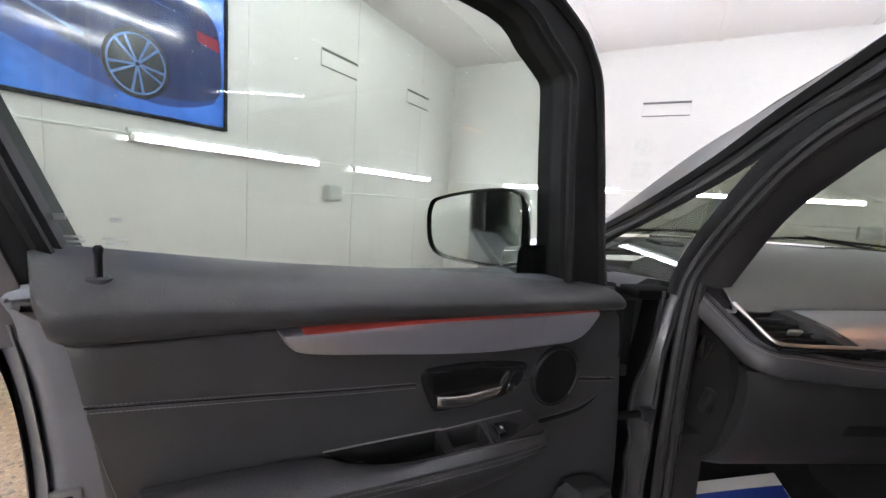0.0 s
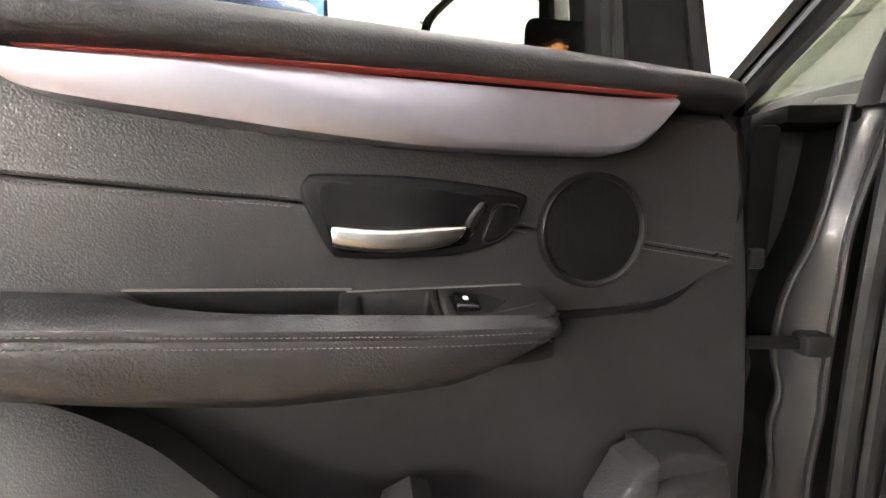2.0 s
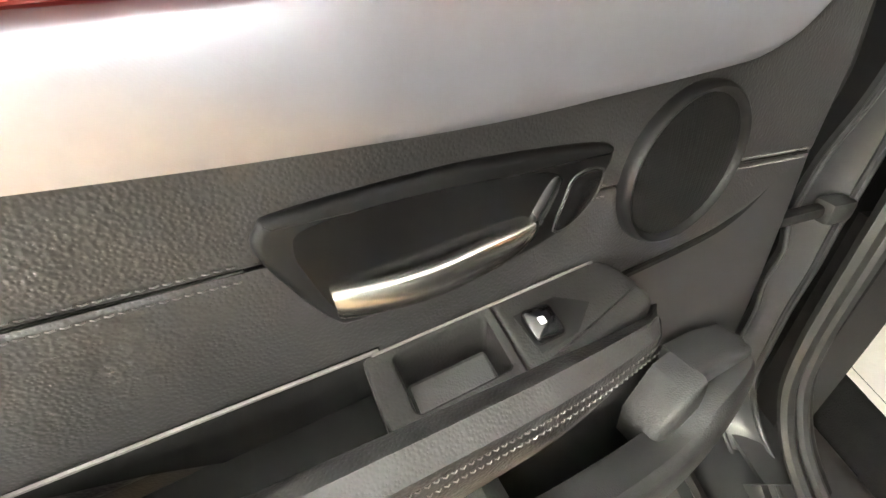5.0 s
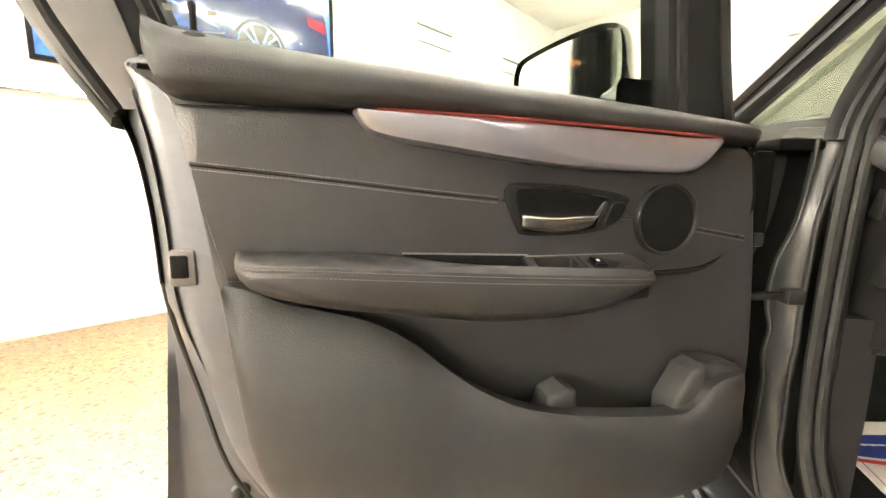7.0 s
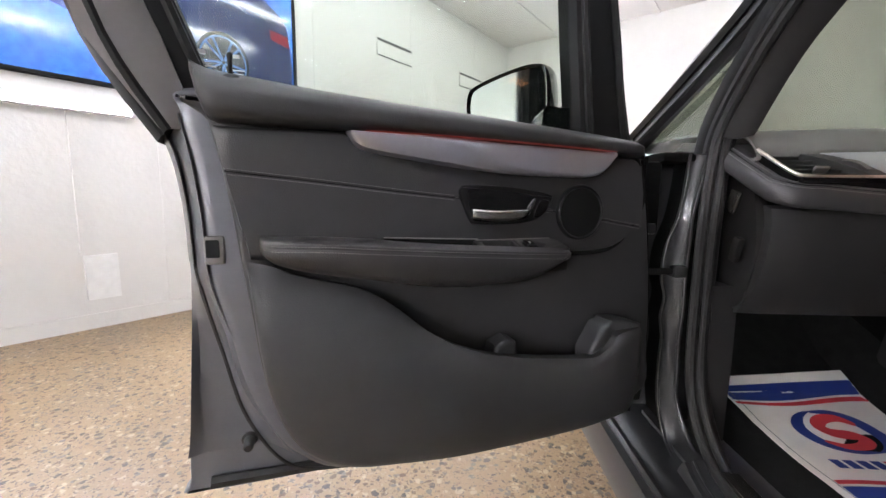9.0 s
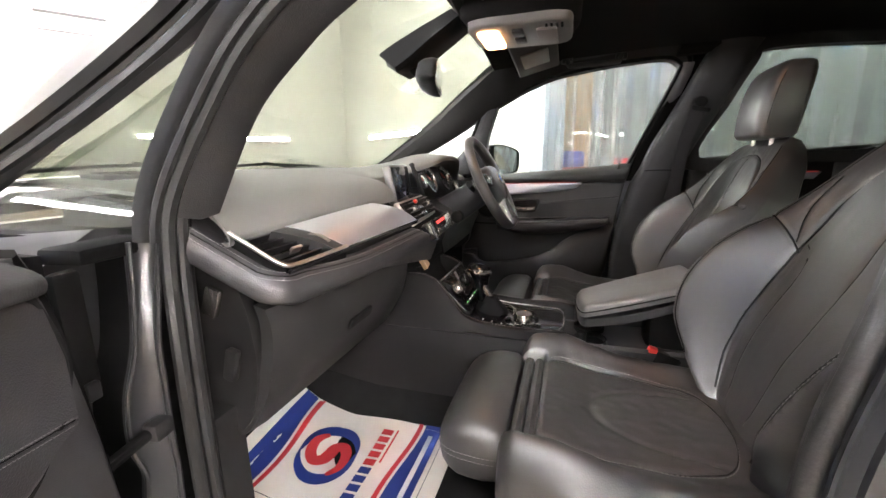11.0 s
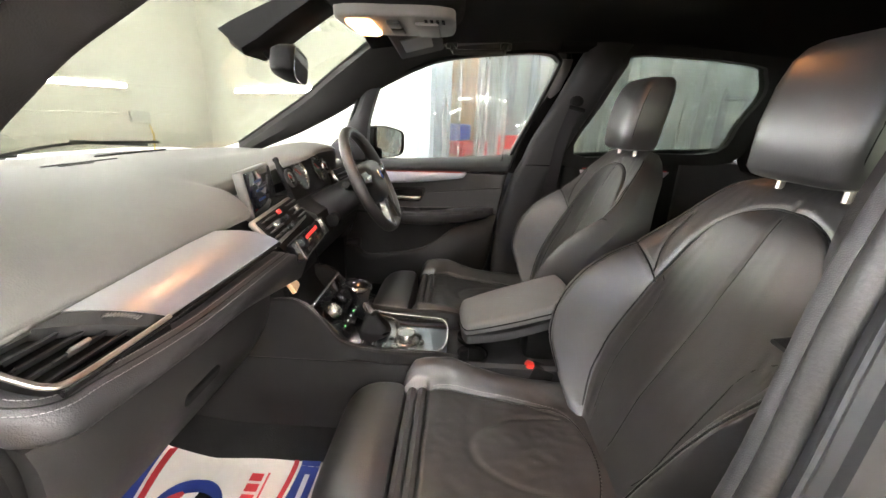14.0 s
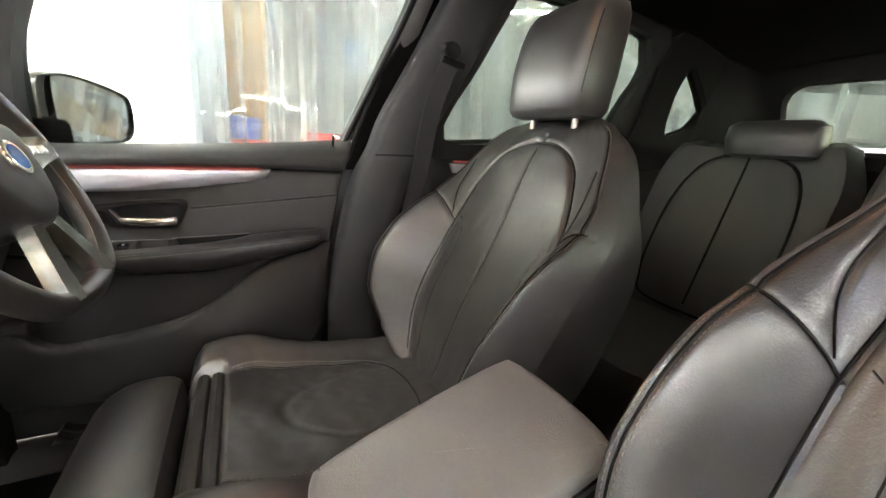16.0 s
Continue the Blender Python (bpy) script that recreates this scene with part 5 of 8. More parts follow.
    if s < 0:
        al = smooth_path([(-0.752, -0.040, 0.92), (-0.736, -0.098, 1.045), (-0.716, -0.165, 1.14), (-0.69, -0.25, 1.212), (-0.655, -0.42, 1.295), (-0.615, -0.64, 1.352)], 5)
        cl = smooth_path([(-0.708, -0.075, 0.92), (-0.676, -0.125, 1.045), (-0.660, -0.190, 1.118), (-0.645, -0.250, 1.170), (-0.60, -0.37, 1.255), (-0.56, -0.62, 1.335)], 5)
        part("pillar_inner_trim", skin([[a, Vector(a).lerp(Vector(b), 0.5) + Vector((0.0, -0.008, -0.006)), b, Vector(b) + Vector((0.004, 0.03, 0.02)), Vector(a) + Vector((0.004, 0.03, 0.02))] for a, b in zip(al, cl)], closed=True), DARK, car, "black inner trim of the screen pillar")
    if s > 0:
        fr, re = smooth_path([(0.72, 0.05, 0.93), (0.712, -0.03, 1.01), (0.705, -0.10, 1.095), (0.70, -0.15, 1.205)], 5), smooth_path([(0.735, -0.14, 0.93), (0.72, -0.155, 1.01), (0.71, -0.168, 1.095), (0.70, -0.215, 1.235)], 5)
        part("mirror_pillar", skin([[a, Vector(a).lerp(Vector(b), 0.35) + Vector((-0.014, 0, 0)), Vector(a).lerp(Vector(b), 0.7) + Vector((-0.012, 0, 0)), b, Vector(b) + Vector((0.05, 0, 0)), Vector(a) + Vector((0.05, 0.01, 0))] for a, b in zip(fr, re)], closed=True), HARD, car, "black post behind the small side glass")
    tri = [(0.32, 0.935), (0.048, 1.045), (-0.082, 1.112), (-0.20, 1.178), (-0.155, 1.125), (-0.092, 1.04), (-0.03, 0.94), (0.0, 0.89), (0.32, 0.89)]
    part("quarter_glass", pillow(tri, lambda y, z, h, s=s: Vector((s * (h - 0.18 * (z - 0.95)), y, z)), 0.738, 0.742, 0.001), WINDOW, car, "small fixed front side glass", flat=True).visible_shadow = False
    # B pillar trim with the belt
    if s > 0:
        bp = smooth_path([(0.735, -0.785, 0.28), (0.735, -0.787, 0.55), (0.727, -0.812, 0.74), (0.717, -0.840, 0.87), (0.705, -0.876, 0.95), (0.69, -0.903, 1.03), (0.655, -0.975, 1.18), (0.615, -1.045, 1.34), (0.600, -1.065, 1.385)], 6)
        rows = [[Vector(p) + Vector((n, d, 0.1 * d)) for d, n in ((0.074, 0.03), (0.073, 0.0), (0.066, -0.014), (0.052, -0.022), (0.02, -0.027), (-0.03, -0.027), (-0.060, -0.022), (-0.072, -0.010), (-0.075, 0.03))] for p in bp]
        part("b_pillar_trim", skin(rows, closed=True), SOFT, car, "rounded black centre pillar trim")
    else:
        bp = smooth_path([(-0.742, -0.822, 0.28), (-0.742, -0.822, 0.55), (-0.735, -0.845, 0.74), (-0.726, -0.870, 0.87), (-0.714, -0.894, 0.95), (-0.69, -0.900, 1.03), (-0.655, -0.975, 1.18), (-0.615, -1.045, 1.34)], 6)
        part("b_pillar_trim", band(bp, Vector((0, 1, 0.1)).normalized(), Vector((-1, 0, 0.15)).normalized(), 0.135, 0.05), DARK, car, "black centre pillar trim")
    if s > 0:
        part("door_bottom_trim", rbox((0.02, 1.0, 0.10), pose(0.80, -0.36, 0.315), 0.006), HARD, car)
        # black fillers added to close the see-through gap and keep it in shade
        part("pillar_filler", rbox((0.03, 0.16, 0.70), pose(0.805, -0.85, 0.62), 0.006), GAP_SHADE, car, "added black filler for the shaded gap by the centre pillar")
        part("pillar_filler", band(smooth_path([(0.765, -0.83, 0.90), (0.745, -0.875, 1.05), (0.715, -0.945, 1.21), (0.695, -0.99, 1.34), (0.68, -1.0, 1.40)], 5), (0, 1, 0), (1, 0, 0.3), 0.15, 0.02), GAP_SHADE, car)
    part("pillar_joint", band([(s * 0.690, -0.812, 0.940), (s * 0.681, -0.86, 0.942), (s * 0.681, -0.95, 0.942)], (0, 0, 1), (s, 0, 0), 0.004, 0.026), SEAM, car)
    # rear door: trim, glass and frame
    rear = lambda y, z, h, s=s: Vector((s * (h - 0.30 * max(0, z - 0.98)), y, z))
    part("rear_door_trim", pillow([(-0.96, 0.32), (-0.97, 0.70), (-0.985, 0.985), (-1.30, 1.010), (-1.66, 1.035), (-1.70, 0.95), (-1.62, 0.75), (-1.50, 0.50), (-1.40, 0.32)], lambda y, z, h, s=s: Vector((s * (1.51 - h), y, z)), 0.70, 0.765, 0.02), DARK, car, "black rear door trim")
    part("rear_trim_strip", pillow([(-1.05, 0.925), (-1.06, 0.90), (-1.40, 0.905), (-1.42, 0.93)], lambda y, z, h, s=s: Vector((s * (1.51 - h), y, z)), 0.75, 0.777, 0.006), SILVER, car, "silver rear door strip")
    part("rear_red_line", tube([(s * 0.738, y, 0.932) for y in (-1.06, -1.25, -1.41)], 0.0025, 6), RED_LINE, car)
    rw_in = smooth_path([(-1.005, 0.99), (-1.07, 1.18), (-1.125, 1.31), (-1.15, 1.345), (-1.36, 1.345), (-1.585, 1.328), (-1.625, 1.30), (-1.65, 1.235), (-1.61, 1.13), (-1.565, 1.022), (-1.30, 1.005)], 4, closed=True)
    rw_out = smooth_path([(-0.945, 0.95), (-1.01, 1.18), (-1.07, 1.34), (-1.10, 1.39), (-1.36, 1.40), (-1.63, 1.378), (-1.69, 1.34), (-1.73, 1.24), (-1.70, 1.12), (-1.63, 0.98), (-1.30, 0.965)], 4, closed=True)
    rows = [[rear(y, z, h) for h in (0.69, 0.745)] for y, z in rw_in]
    ring = [[rear(a, b, 0.705), rear(a, b, 0.76), rear(c, d, 0.75), rear(c, d, 0.70)] for (a, b), (c, d) in zip(rw_out, rw_in)]
    part("rear_window_frame", skin(ring, closed=True, loop=True), DARK, car, "black rear window surround")
    part("rear_window_glass", pillow(rw_in, rear, 0.722, 0.726, 0.001), REAR_WINDOW, car, "clear rear side glass", flat=True)
    # quarter pillar with its small window
    qw_in = smooth_path([(-1.835, 1.066), (-1.808, 1.17), (-1.815, 1.24), (-1.836, 1.272), (-1.90, 1.235), (-1.995, 1.165), (-2.0, 1.14), (-1.965, 1.092), (-1.89, 1.068)], 4, closed=True)
    qw_out = smooth_path([(-1.70, 0.95), (-1.69, 1.16), (-1.70, 1.29), (-1.75, 1.36), (-1.95, 1.35), (-2.10, 1.28), (-2.15, 1.20), (-2.13, 1.03), (-1.92, 0.95)], 4, closed=True)
    ring = [[rear(a, b, 0.69), rear(a, b, 0.74), rear(c, d, 0.735), rear(c, d, 0.69)] for (a, b), (c, d) in zip(qw_out, qw_in)]
    part("quarter_pillar", skin(ring, closed=True, loop=True), CLOTH, car, "dark rear quarter pillar with a small window")
    part("quarter_window_glass", pillow(qw_in, rear, 0.712, 0.716, 0.001), REAR_WINDOW, car, "small rear quarter glass", flat=True)
    part("side_wall", rbox((0.05, 1.05, 0.72), pose(s * 0.755, -1.98, 0.62), 0.02), HARD, car, "dark luggage side trim")
    # outer skin behind the front door, and roof rail
    part("rear_door_skin", skin([[(s * x, y, z) for x, z in ((0.80, 0.98), (0.85, 0.95), (0.872, 0.80), (0.885, 0.55), (0.87, 0.30), (0.80, 0.30))] for y in (-0.845, -1.1, -1.6, -2.1)], closed=True), PAINT, car, "grey metallic rear door skin")
    rows = []
    for y0, z in smooth_path([(-0.735, 0.30), (-0.765, 0.40), (-0.768, 0.58), (-0.775, 0.74), (-0.800, 0.88), (-0.835, 1.02)], 4):
        rows.append([(Vector((s * x, y0 + d, z)), Vector((-s * 0.7, -0.7, 0))) for x, d in ((0.768 - 0.12 * max(0, z - 0.88), 0.012), (0.790, 0.004), (0.806, -0.001), (0.812, -0.010), (0.816, -0.014), (0.834, -0.022), (0.850, -0.040), (0.858, -0.075))])
    part("pillar_face", slab(rows, 0.006), PAINT, car, "painted outer face of the centre pillar")
    part("roof_rail", tube(smooth_path([(s * 0.60, -0.45, 1.372), (s * 0.62, -0.9, 1.41), (s * 0.62, -1.5, 1.40), (s * 0.60, -2.1, 1.34)], 5), 0.022, 8), PAINT, car)
    part("roof_side_trim", band([(s * 0.622, -0.88, 1.388), (s * 0.620, -1.1, 1.395), (s * 0.618, -1.35, 1.398), (s * 0.612, -1.75, 1.385)], (0, 0, 1), (1, 0, 0), 0.075, 0.07), CLOTH, car, "black cloth roof side trim")
    ug = thing("grab_handle", (s * 0.55, -0.60, 1.32), "black fold-down grab handle under the headliner", "grab handle", "grab handles")
    part("grip", tube(smooth_path([(s * 0.570, -0.495, 1.355), (s * 0.555, -0.505, 1.334), (s * 0.55, -0.52, 1.330), (s * 0.55, -0.66, 1.333), (s * 0.555, -0.675, 1.337), (s * 0.570, -0.685, 1.358)], 5), 0.0105, 8), HARD, ug)
    for y in (-0.495, -0.685):
        part("end_cap", rbox((0.02, 0.04, 0.024), pose(s * 0.572, y, 1.355), 0.006), HARD, ug)


rows = []
for y, z, w in ((-0.235, 1.352, 0.46), (-0.30, 1.372, 0.52), (-0.45, 1.392, 0.57), (-0.8, 1.415, 0.60), (-1.3, 1.415, 0.61), (-1.8, 1.375, 0.62), (-2.15, 1.32, 0.60)):
    rows.append([(Vector((w * 1.0 * k / 8, y, z - 0.035 * abs(k / 8) ** 2.2)), Vector((0, 0, 1))) for k in range(-8, 9)])
part("headliner", slab(rows, 0.012), CLOTH, car, "black cloth headliner")
rows = [[(Vector((x * 1.14, y, z + 0.045)), d) for (x, y, z), d in r] for r in rows]
part("roof_skin", slab(rows, 0.01), PAINT, car, "grey metallic roof")
rows = []
screen_drop = spl([(0, 0.03), (0.2, 0.075), (0.5, 0.042), (0.75, 0.004), (1, 0.0)])
for t in np.linspace(0, 1, 13):
    y, z, w = 0.72 - 0.97 * t, 0.965 + 0.415 * t - 0.03 * math.sin(math.pi * t) * -1, 0.80 - 0.23 * t
    drop = screen_drop(t)
    rows.append([(Vector((w * k / 12, y - 0.16 * abs(k / 12) ** 2 * (1 - 0.4 * t), z - drop * abs(k / 12) ** 5)), Vector((0, 0.35, 0.9))) for k in range(-12, 13)])
part("windscreen", slab(rows, 0.005), SCREEN_GLASS, car, "clear windscreen").visible_shadow = False
part("screen_header", tube([r[0] + Vector((0, -0.01, -0.012)) for r in [(Vector((0.52 * k / 8, -0.235 - 0.09 * abs(k / 8) ** 2, 1.375)),) for k in range(-8, 9)]], 0.02, 6), CLOTH, car)
part("cowl", slab([[(Vector((x, y - 0.14 * (x / 0.72) ** 2, z)), Vector((0, 0, -1))) for x in np.linspace(-0.74, 0.74, 9)] for y, z in ((0.62, 0.918), (0.72, 0.922), (0.85, 0.925))], 0.02), BLACK, car, "black cowl under the windscreen")
part("bonnet", slab([[(Vector((x, y, z - 0.05 * (x / 0.78) ** 4)), Vector((0, 0, -1))) for x in np.linspace(-0.80, 0.80, 13)] for y, z in ((0.80, 0.932), (1.0, 0.925), (1.3, 0.89), (1.6, 0.80))], 0.02), PAINT, car, "grey metallic bonnet")
for x0, x1, y in ((-0.62, 0.02, 0.60), (-0.05, 0.62, 0.66)):
    wp = part("wiper", tube(smooth_path([(x0, y - 0.06, 0.975), ((x0 + x1) / 2, y + 0.04, 0.988), (x1, y, 0.976)], 5), 0.005, 6), BLACK, car, "black wiper blade")
    part("wiper_arm", tube([((x0 + x1) / 2, y + 0.04, 0.994), (x1 + 0.05, y + 0.09, 0.958)], 0.006, 6), BLACK, wp)
# tailgate with its glass
rows = [[(Vector((w * k / 6, y, z)), Vector((0, -1, 0.3))) for k in range(-6, 7)] for y, z, w in ((-2.42, 1.06, 0.60), (-2.33, 1.17, 0.58), (-2.24, 1.27, 0.54))]
part("rear_screen", slab(rows, 0.005), REAR_WINDOW, car, "clear tailgate glass")
tg_out = rrect(0, 1.02, 1.38, 0.78, 0.12, 5)
tg_in = rrect(0, 1.145, 1.06, 0.21, 0.07, 5)
tg = lambda x, z, h: Vector((x, -2.22 - 0.55 * (1.30 - z) * 0.8 + h, z))
part("tailgate_trim", skin([[tg(a, b, 0.05), tg(a, b, -0.02), tg(c, d, -0.01), tg(c, d, 0.03)] for (a, b), (c, d) in zip(tg_out, tg_in)], closed=True, loop=True), CLOTH, car, "black tailgate trim")
for s in (-1, 1):
    rows = [[(Vector(p), Vector((s, -1, 0))) for p in ((s * (0.69 - 0.30 * max(0, z - 0.98)), -1.98, z), (s * (0.65 - 0.25 * max(0, z - 0.98)), -2.13, z), (s * 0.57, -2.22 - 0.44 * (1.30 - z) + 0.03, z))] for z in (0.90, 1.0, 1.1, 1.2, 1.30, 1.36)]
    part("rear_corner_trim", slab(rows, 0.02), CLOTH, car, "black rear corner trim")
# floor and footwells
part("floor_pan", skin([[(x, y, z) for x, z in ((-0.69, z0), (-0.20, z0), (-0.15, z1), (0.15, z1), (0.20, z0), (0.69, z0), (0.69, 0.12), (-0.69, 0.12))] for y, z0, z1 in ((0.62, 0.60, 0.62), (0.46, 0.50, 0.55), (0.30, 0.345, 0.48), (0.17, 0.272, 0.42), (0.05, 0.252, 0.40), (-0.30, 0.250, 0.36), (-0.95, 0.250, 0.34), (-1.10, 0.27, 0.34), (-1.8, 0.27, 0.30))], closed=True), CARPET, car, "black carpeted floor")
for s in (-1, 1):
    part("kick_panel", skin([[(s * x, y, z) for x, z in ((0.69, 0.24), (0.688, 0.45), (0.69, 0.62), (0.74, 0.62), (0.74, 0.24))] for y in (-0.05, 0.0, 0.2, 0.45)], closed=True), DARK, car, "black footwell side panel")
part("bulkhead", rbox((1.40, 0.05, 0.34), pose(0, 0.60, 0.70, -14), 0.01), CARPET, car, "dark carpeted bulkhead")
# check strap and hinges in the gap by the open door; black plate and block add its shade
part("hinge_cover", rbox((0.030, 0.014, 0.15), pose(-0.862, -0.012, 0.80, rz=8), 0.006), GAP_SHADE, car, "added black plate for the shaded hinge area above the check strap")
part("cover_bracket", rbox((0.016, 0.012, 0.022), pose(-0.862, -0.020, 0.735, rz=8), 0.003), PAINT, car)
part("check_strap", rbox((0.085, 0.014, 0.014), pose(-0.835, -0.026, 0.645, rz=12), 0.005), BLACK, car, "black door check strap")
part("strap_boot", rbox((0.030, 0.024, 0.026), pose(-0.800, -0.022, 0.645, rz=8), 0.006), RUBBER, car)
for z in (0.80, 0.37):
    hg = part("hinge", rbox((0.06, 0.03, 0.05), pose(-0.872, 0.012, z, rz=25), 0.006), PAINT, car, "painted steel door hinge")
    part("hinge_pin", tube([(-0.895, 0.0, z - 0.035), (-0.895, 0.0, z + 0.035)], 0.009, 8), BLACK, hg)
part("fender_cap", rbox((0.10, 0.06, 0.02), pose(-0.80, 0.02, 0.885, rz=8), 0.006), GAP_SHADE, car, "black rubber cap at the wing edge")
part("gap_filler", skin([[(x, y, z) for x, y in ((-0.93, 0.08), (-0.86, 0.02), (-0.855, 0.20), (-0.93, 0.24))] for z in (0.30, 0.60, 0.89)], closed=True), GAP_SHADE, car, "added black block for the shaded door shut gap")
for sx in (-1, 1):
    for y in (0.95, -1.72):
        w = part("wheel", skin([[(sx * x, y + r * math.cos(a), 0.30 + r * math.sin(a)) for a in (2 * math.pi * k / 32 for k in range(32))] for x, r in ((0.68, 0.22), (0.68, 0.305), (0.70, 0.32), (0.86, 0.32), (0.88, 0.305), (0.88, 0.22))], closed=True), RUBBER, car, "black tyre")
        part("rim", skin([[(sx * x, y + r * math.cos(a), 0.30 + r * math.sin(a)) for a in (2 * math.pi * k / 32 for k in range(32))] for x, r in ((0.875, 0.22), (0.885, 0.21), (0.85, 0.18), (0.86, 0.03))], closed=True), SATIN, w)

# ---- dashboard ----
dash = thing("dashboard", (0, 0.05, 0.57), "black soft-touch dashboard with silver trim plate and air vents", "dashboard")


def dash_row(x):
    """The dashboard's upper skin at x: from the windscreen back to its rear lip."""
    e = abs(x) / 0.71
    f = 1 - 0.5 * max(0, e - 0.75) / 0.25 * 0.3
    y0 = 0.66 - 0.16 * e * e
    hood = math.exp(-(((x - 0.34) / 0.20) ** 4))
    w = 1 / (1 + math.exp((x + 0.118) / 0.007))
    mid = 1 / (1 + math.exp(-(x + 0.108) / 0.007)) / (1 + math.exp((x - 0.175) / 0.012))
    pts = [(y0, 0.962), (0.42, 0.972), (0.25, 0.970), (0.12, 0.962 + 0.026 * hood), (0.03, 0.952 + 0.060 * hood), (-0.025 - 0.008 * w, 0.942 - 0.002 * w + 0.076 * hood), (-0.050 - 0.035 * hood - 0.016 * w, 0.933 - 0.012 * w + 0.078 * hood), (-0.058 - 0.045 * hood - 0.024 * w, 0.925 - 0.026 * w + 0.076 * hood), (-0.052 - 0.03 * hood - 0.022 * w, 0.915 - 0.026 * w + 0.076 * hood), (-0.020, 0.908 - 0.012 * w + 0.068 * hood), (0.03, 0.900 - 0.008 * w)]
    drop = 0.012 * e**3
    pts = [(y + mid * max(0.0, (0.055 - y) * 0.8), z - 0.008 * mid * min(1, max(0, (0.10 - y) / 0.06))) for y, z in pts]
    return [(x, y, z - drop) for y, z in smooth_path(pts, 3)]


xs = np.linspace(-0.705, 0.705, 61)
part("upper_skin", slab([[(Vector(p), Vector((0, 0.1, -1))) for p in dash_row(x)] for x in xs], 0.006), DASH_TOP_LIT, dash, "soft black dashboard top, paled as if lit through the windscreen")
for x0, x1, y0, y1 in ((-0.50, -0.22, 0.50, 0.50), (-0.12, 0.09, 0.395, 0.395), (-0.10, -0.01, 0.372, 0.372), (0.12, 0.40, 0.48, 0.48)):
    part("demister_slot", rbox((x1 - x0, 0.012, 0.012), pose((x0 + x1) / 2, y0, 0.968), 0.003), BLACK, dash)
part("corner_speaker", rbox((0.06, 0.10, 0.012), pose(-0.60, 0.28, 0.966, rz=-12), 0.004), BLACK, dash, "small dark defroster outlet")


def dash_low(x):
    """The padded lower dashboard and glovebox at x."""
    e = abs(x) / 0.71
    k = 0.008 * e**4
    hang = 0.030 - 0.11 * max(0.0, x + 0.42) - 0.055 * (x + 0.70)
    pts = [(0.03, 0.822), (-0.10, 0.819), (-0.137, 0.8175), (-0.155, 0.812), (-0.166, 0.801), (-0.170, 0.789), (-0.166, 0.770 + hang * 0.3), (-0.148, 0.757 + hang), (-0.138, 0.754 + hang)]
    cut = 0.826 - 0.53 * max(0.0, x + 0.18)
    swell = 0.019 * min(1.0, max(0.0, (-0.44 - x) / 0.20)) ** 1.5
    return [(x, y + k * 2, min(z - 0.006 * e**3, cut) + swell * min(1.0, max(0.0, (z - 0.757) / 0.045))) for y, z in smooth_path(pts, 4)]


pad = [[(Vector(p), Vector((0, 1, 0.1))) for p in dash_low(x)] for x in np.linspace(-0.052, -0.648, 38)]
last = dash_low(-0.655)
for th in np.linspace(0.0, 1.2, 10):
    row = []
    for x, y, z in last:
        r = min(0.060, max(-0.100 - y, -0.03))
        row.append((Vector((-0.655 - r * math.sin(th), -0.100 - r * math.cos(th), z + 0.014 * (th / 1.2) ** 1.6)), Vector((math.sin(th), math.cos(th), 0.1))))
    pad.append(row)
for run in (0.015, 0.035, 0.060, 0.090):
    pad.append([(p + Vector((-math.cos(1.2), math.sin(1.2), 0)) * run + Vector((0, 0, 0.7 * run)), d) for p, d in pad[47]])
part("padded_ledge", slab(pad, 0.012), LEATHER_DOOR, dash, "stitched black leatherette dash pad")
bm = bmesh.new()
for i in (11, 15):
    stitches([r[i][0] - r[i][1] * 0.0008 + Vector((0, 0, 0.0006)) for r in pad[6:]], (0, -0.7, 0.7), bm, 0.0036, 0.0016, 0.0005)
part("stitching", bm, THREAD, dash)
part("pad_seam", tube([r[13][0] - r[13][1] * 0.0002 for r in pad[6:]], 0.0010, 5), SEAM, dash)
gb = [(-0.130, 0.782), (-0.138, 0.752), (-0.134, 0.70), (-0.118, 0.645), (-0.092, 0.600), (-0.07, 0.572), (-0.05, 0.566), (0.02, 0.575)]
rows = []
for x in np.linspace(-0.697, -0.185, 15):
    e = edge_round((x + 0.702) / 0.522, 0.05)
    rows.append([(Vector((x, y + 0.02 * (1 - e), z)), Vector((0, 1, 0.3))) for y, z in smooth_path(gb, 3)])
glove = part("glovebox", slab(rows, 0.02), mat("glovebox_plastic", (0.018, 0.0175, 0.0175), 0.5, spec=0.25, bump=0.25, bump_scale=700, bump_kind="voronoi", vary=0.1, scale=6), dash, "closed black glovebox lid")
part("glovebox_pull", pillow(rrect(-0.445, 0.676, 0.090, 0.024, 0.008), lambda x, z, h: Vector((x, -0.112 - h - 0.35 * (z - 0.67), z)), 0.0, 0.020, 0.005), BLACK, glove, "black glovebox pull")
part("end_panel", skin([[(x, y, z) for y, z in smooth_path([(0.25, 0.915), (0.05, 0.915), (-0.03, 0.895), (-0.055, 0.865), (-0.075, 0.835), (-0.085, 0.80), (-0.095, 0.76), (-0.100, 0.69), (-0.090, 0.635), (-0.07, 0.59), (-0.03, 0.572), (0.10, 0.575), (0.3, 0.6)], 3, closed=True)] for x in (-0.701, -0.697, -0.68)], closed=True), DARK, dash, "black end panel of the dashboard")
part("end_panel", skin([[(x, y, z) for y, z in smooth_path([(0.25, 0.93), (0.05, 0.935), (-0.035, 0.915), (-0.085, 0.85), (-0.10, 0.80), (-0.095, 0.70), (-0.06, 0.60), (0.10, 0.58), (0.3, 0.6)], 3, closed=True)] for x in (0.715, 0.708, 0.68)], closed=True), HARD, dash)
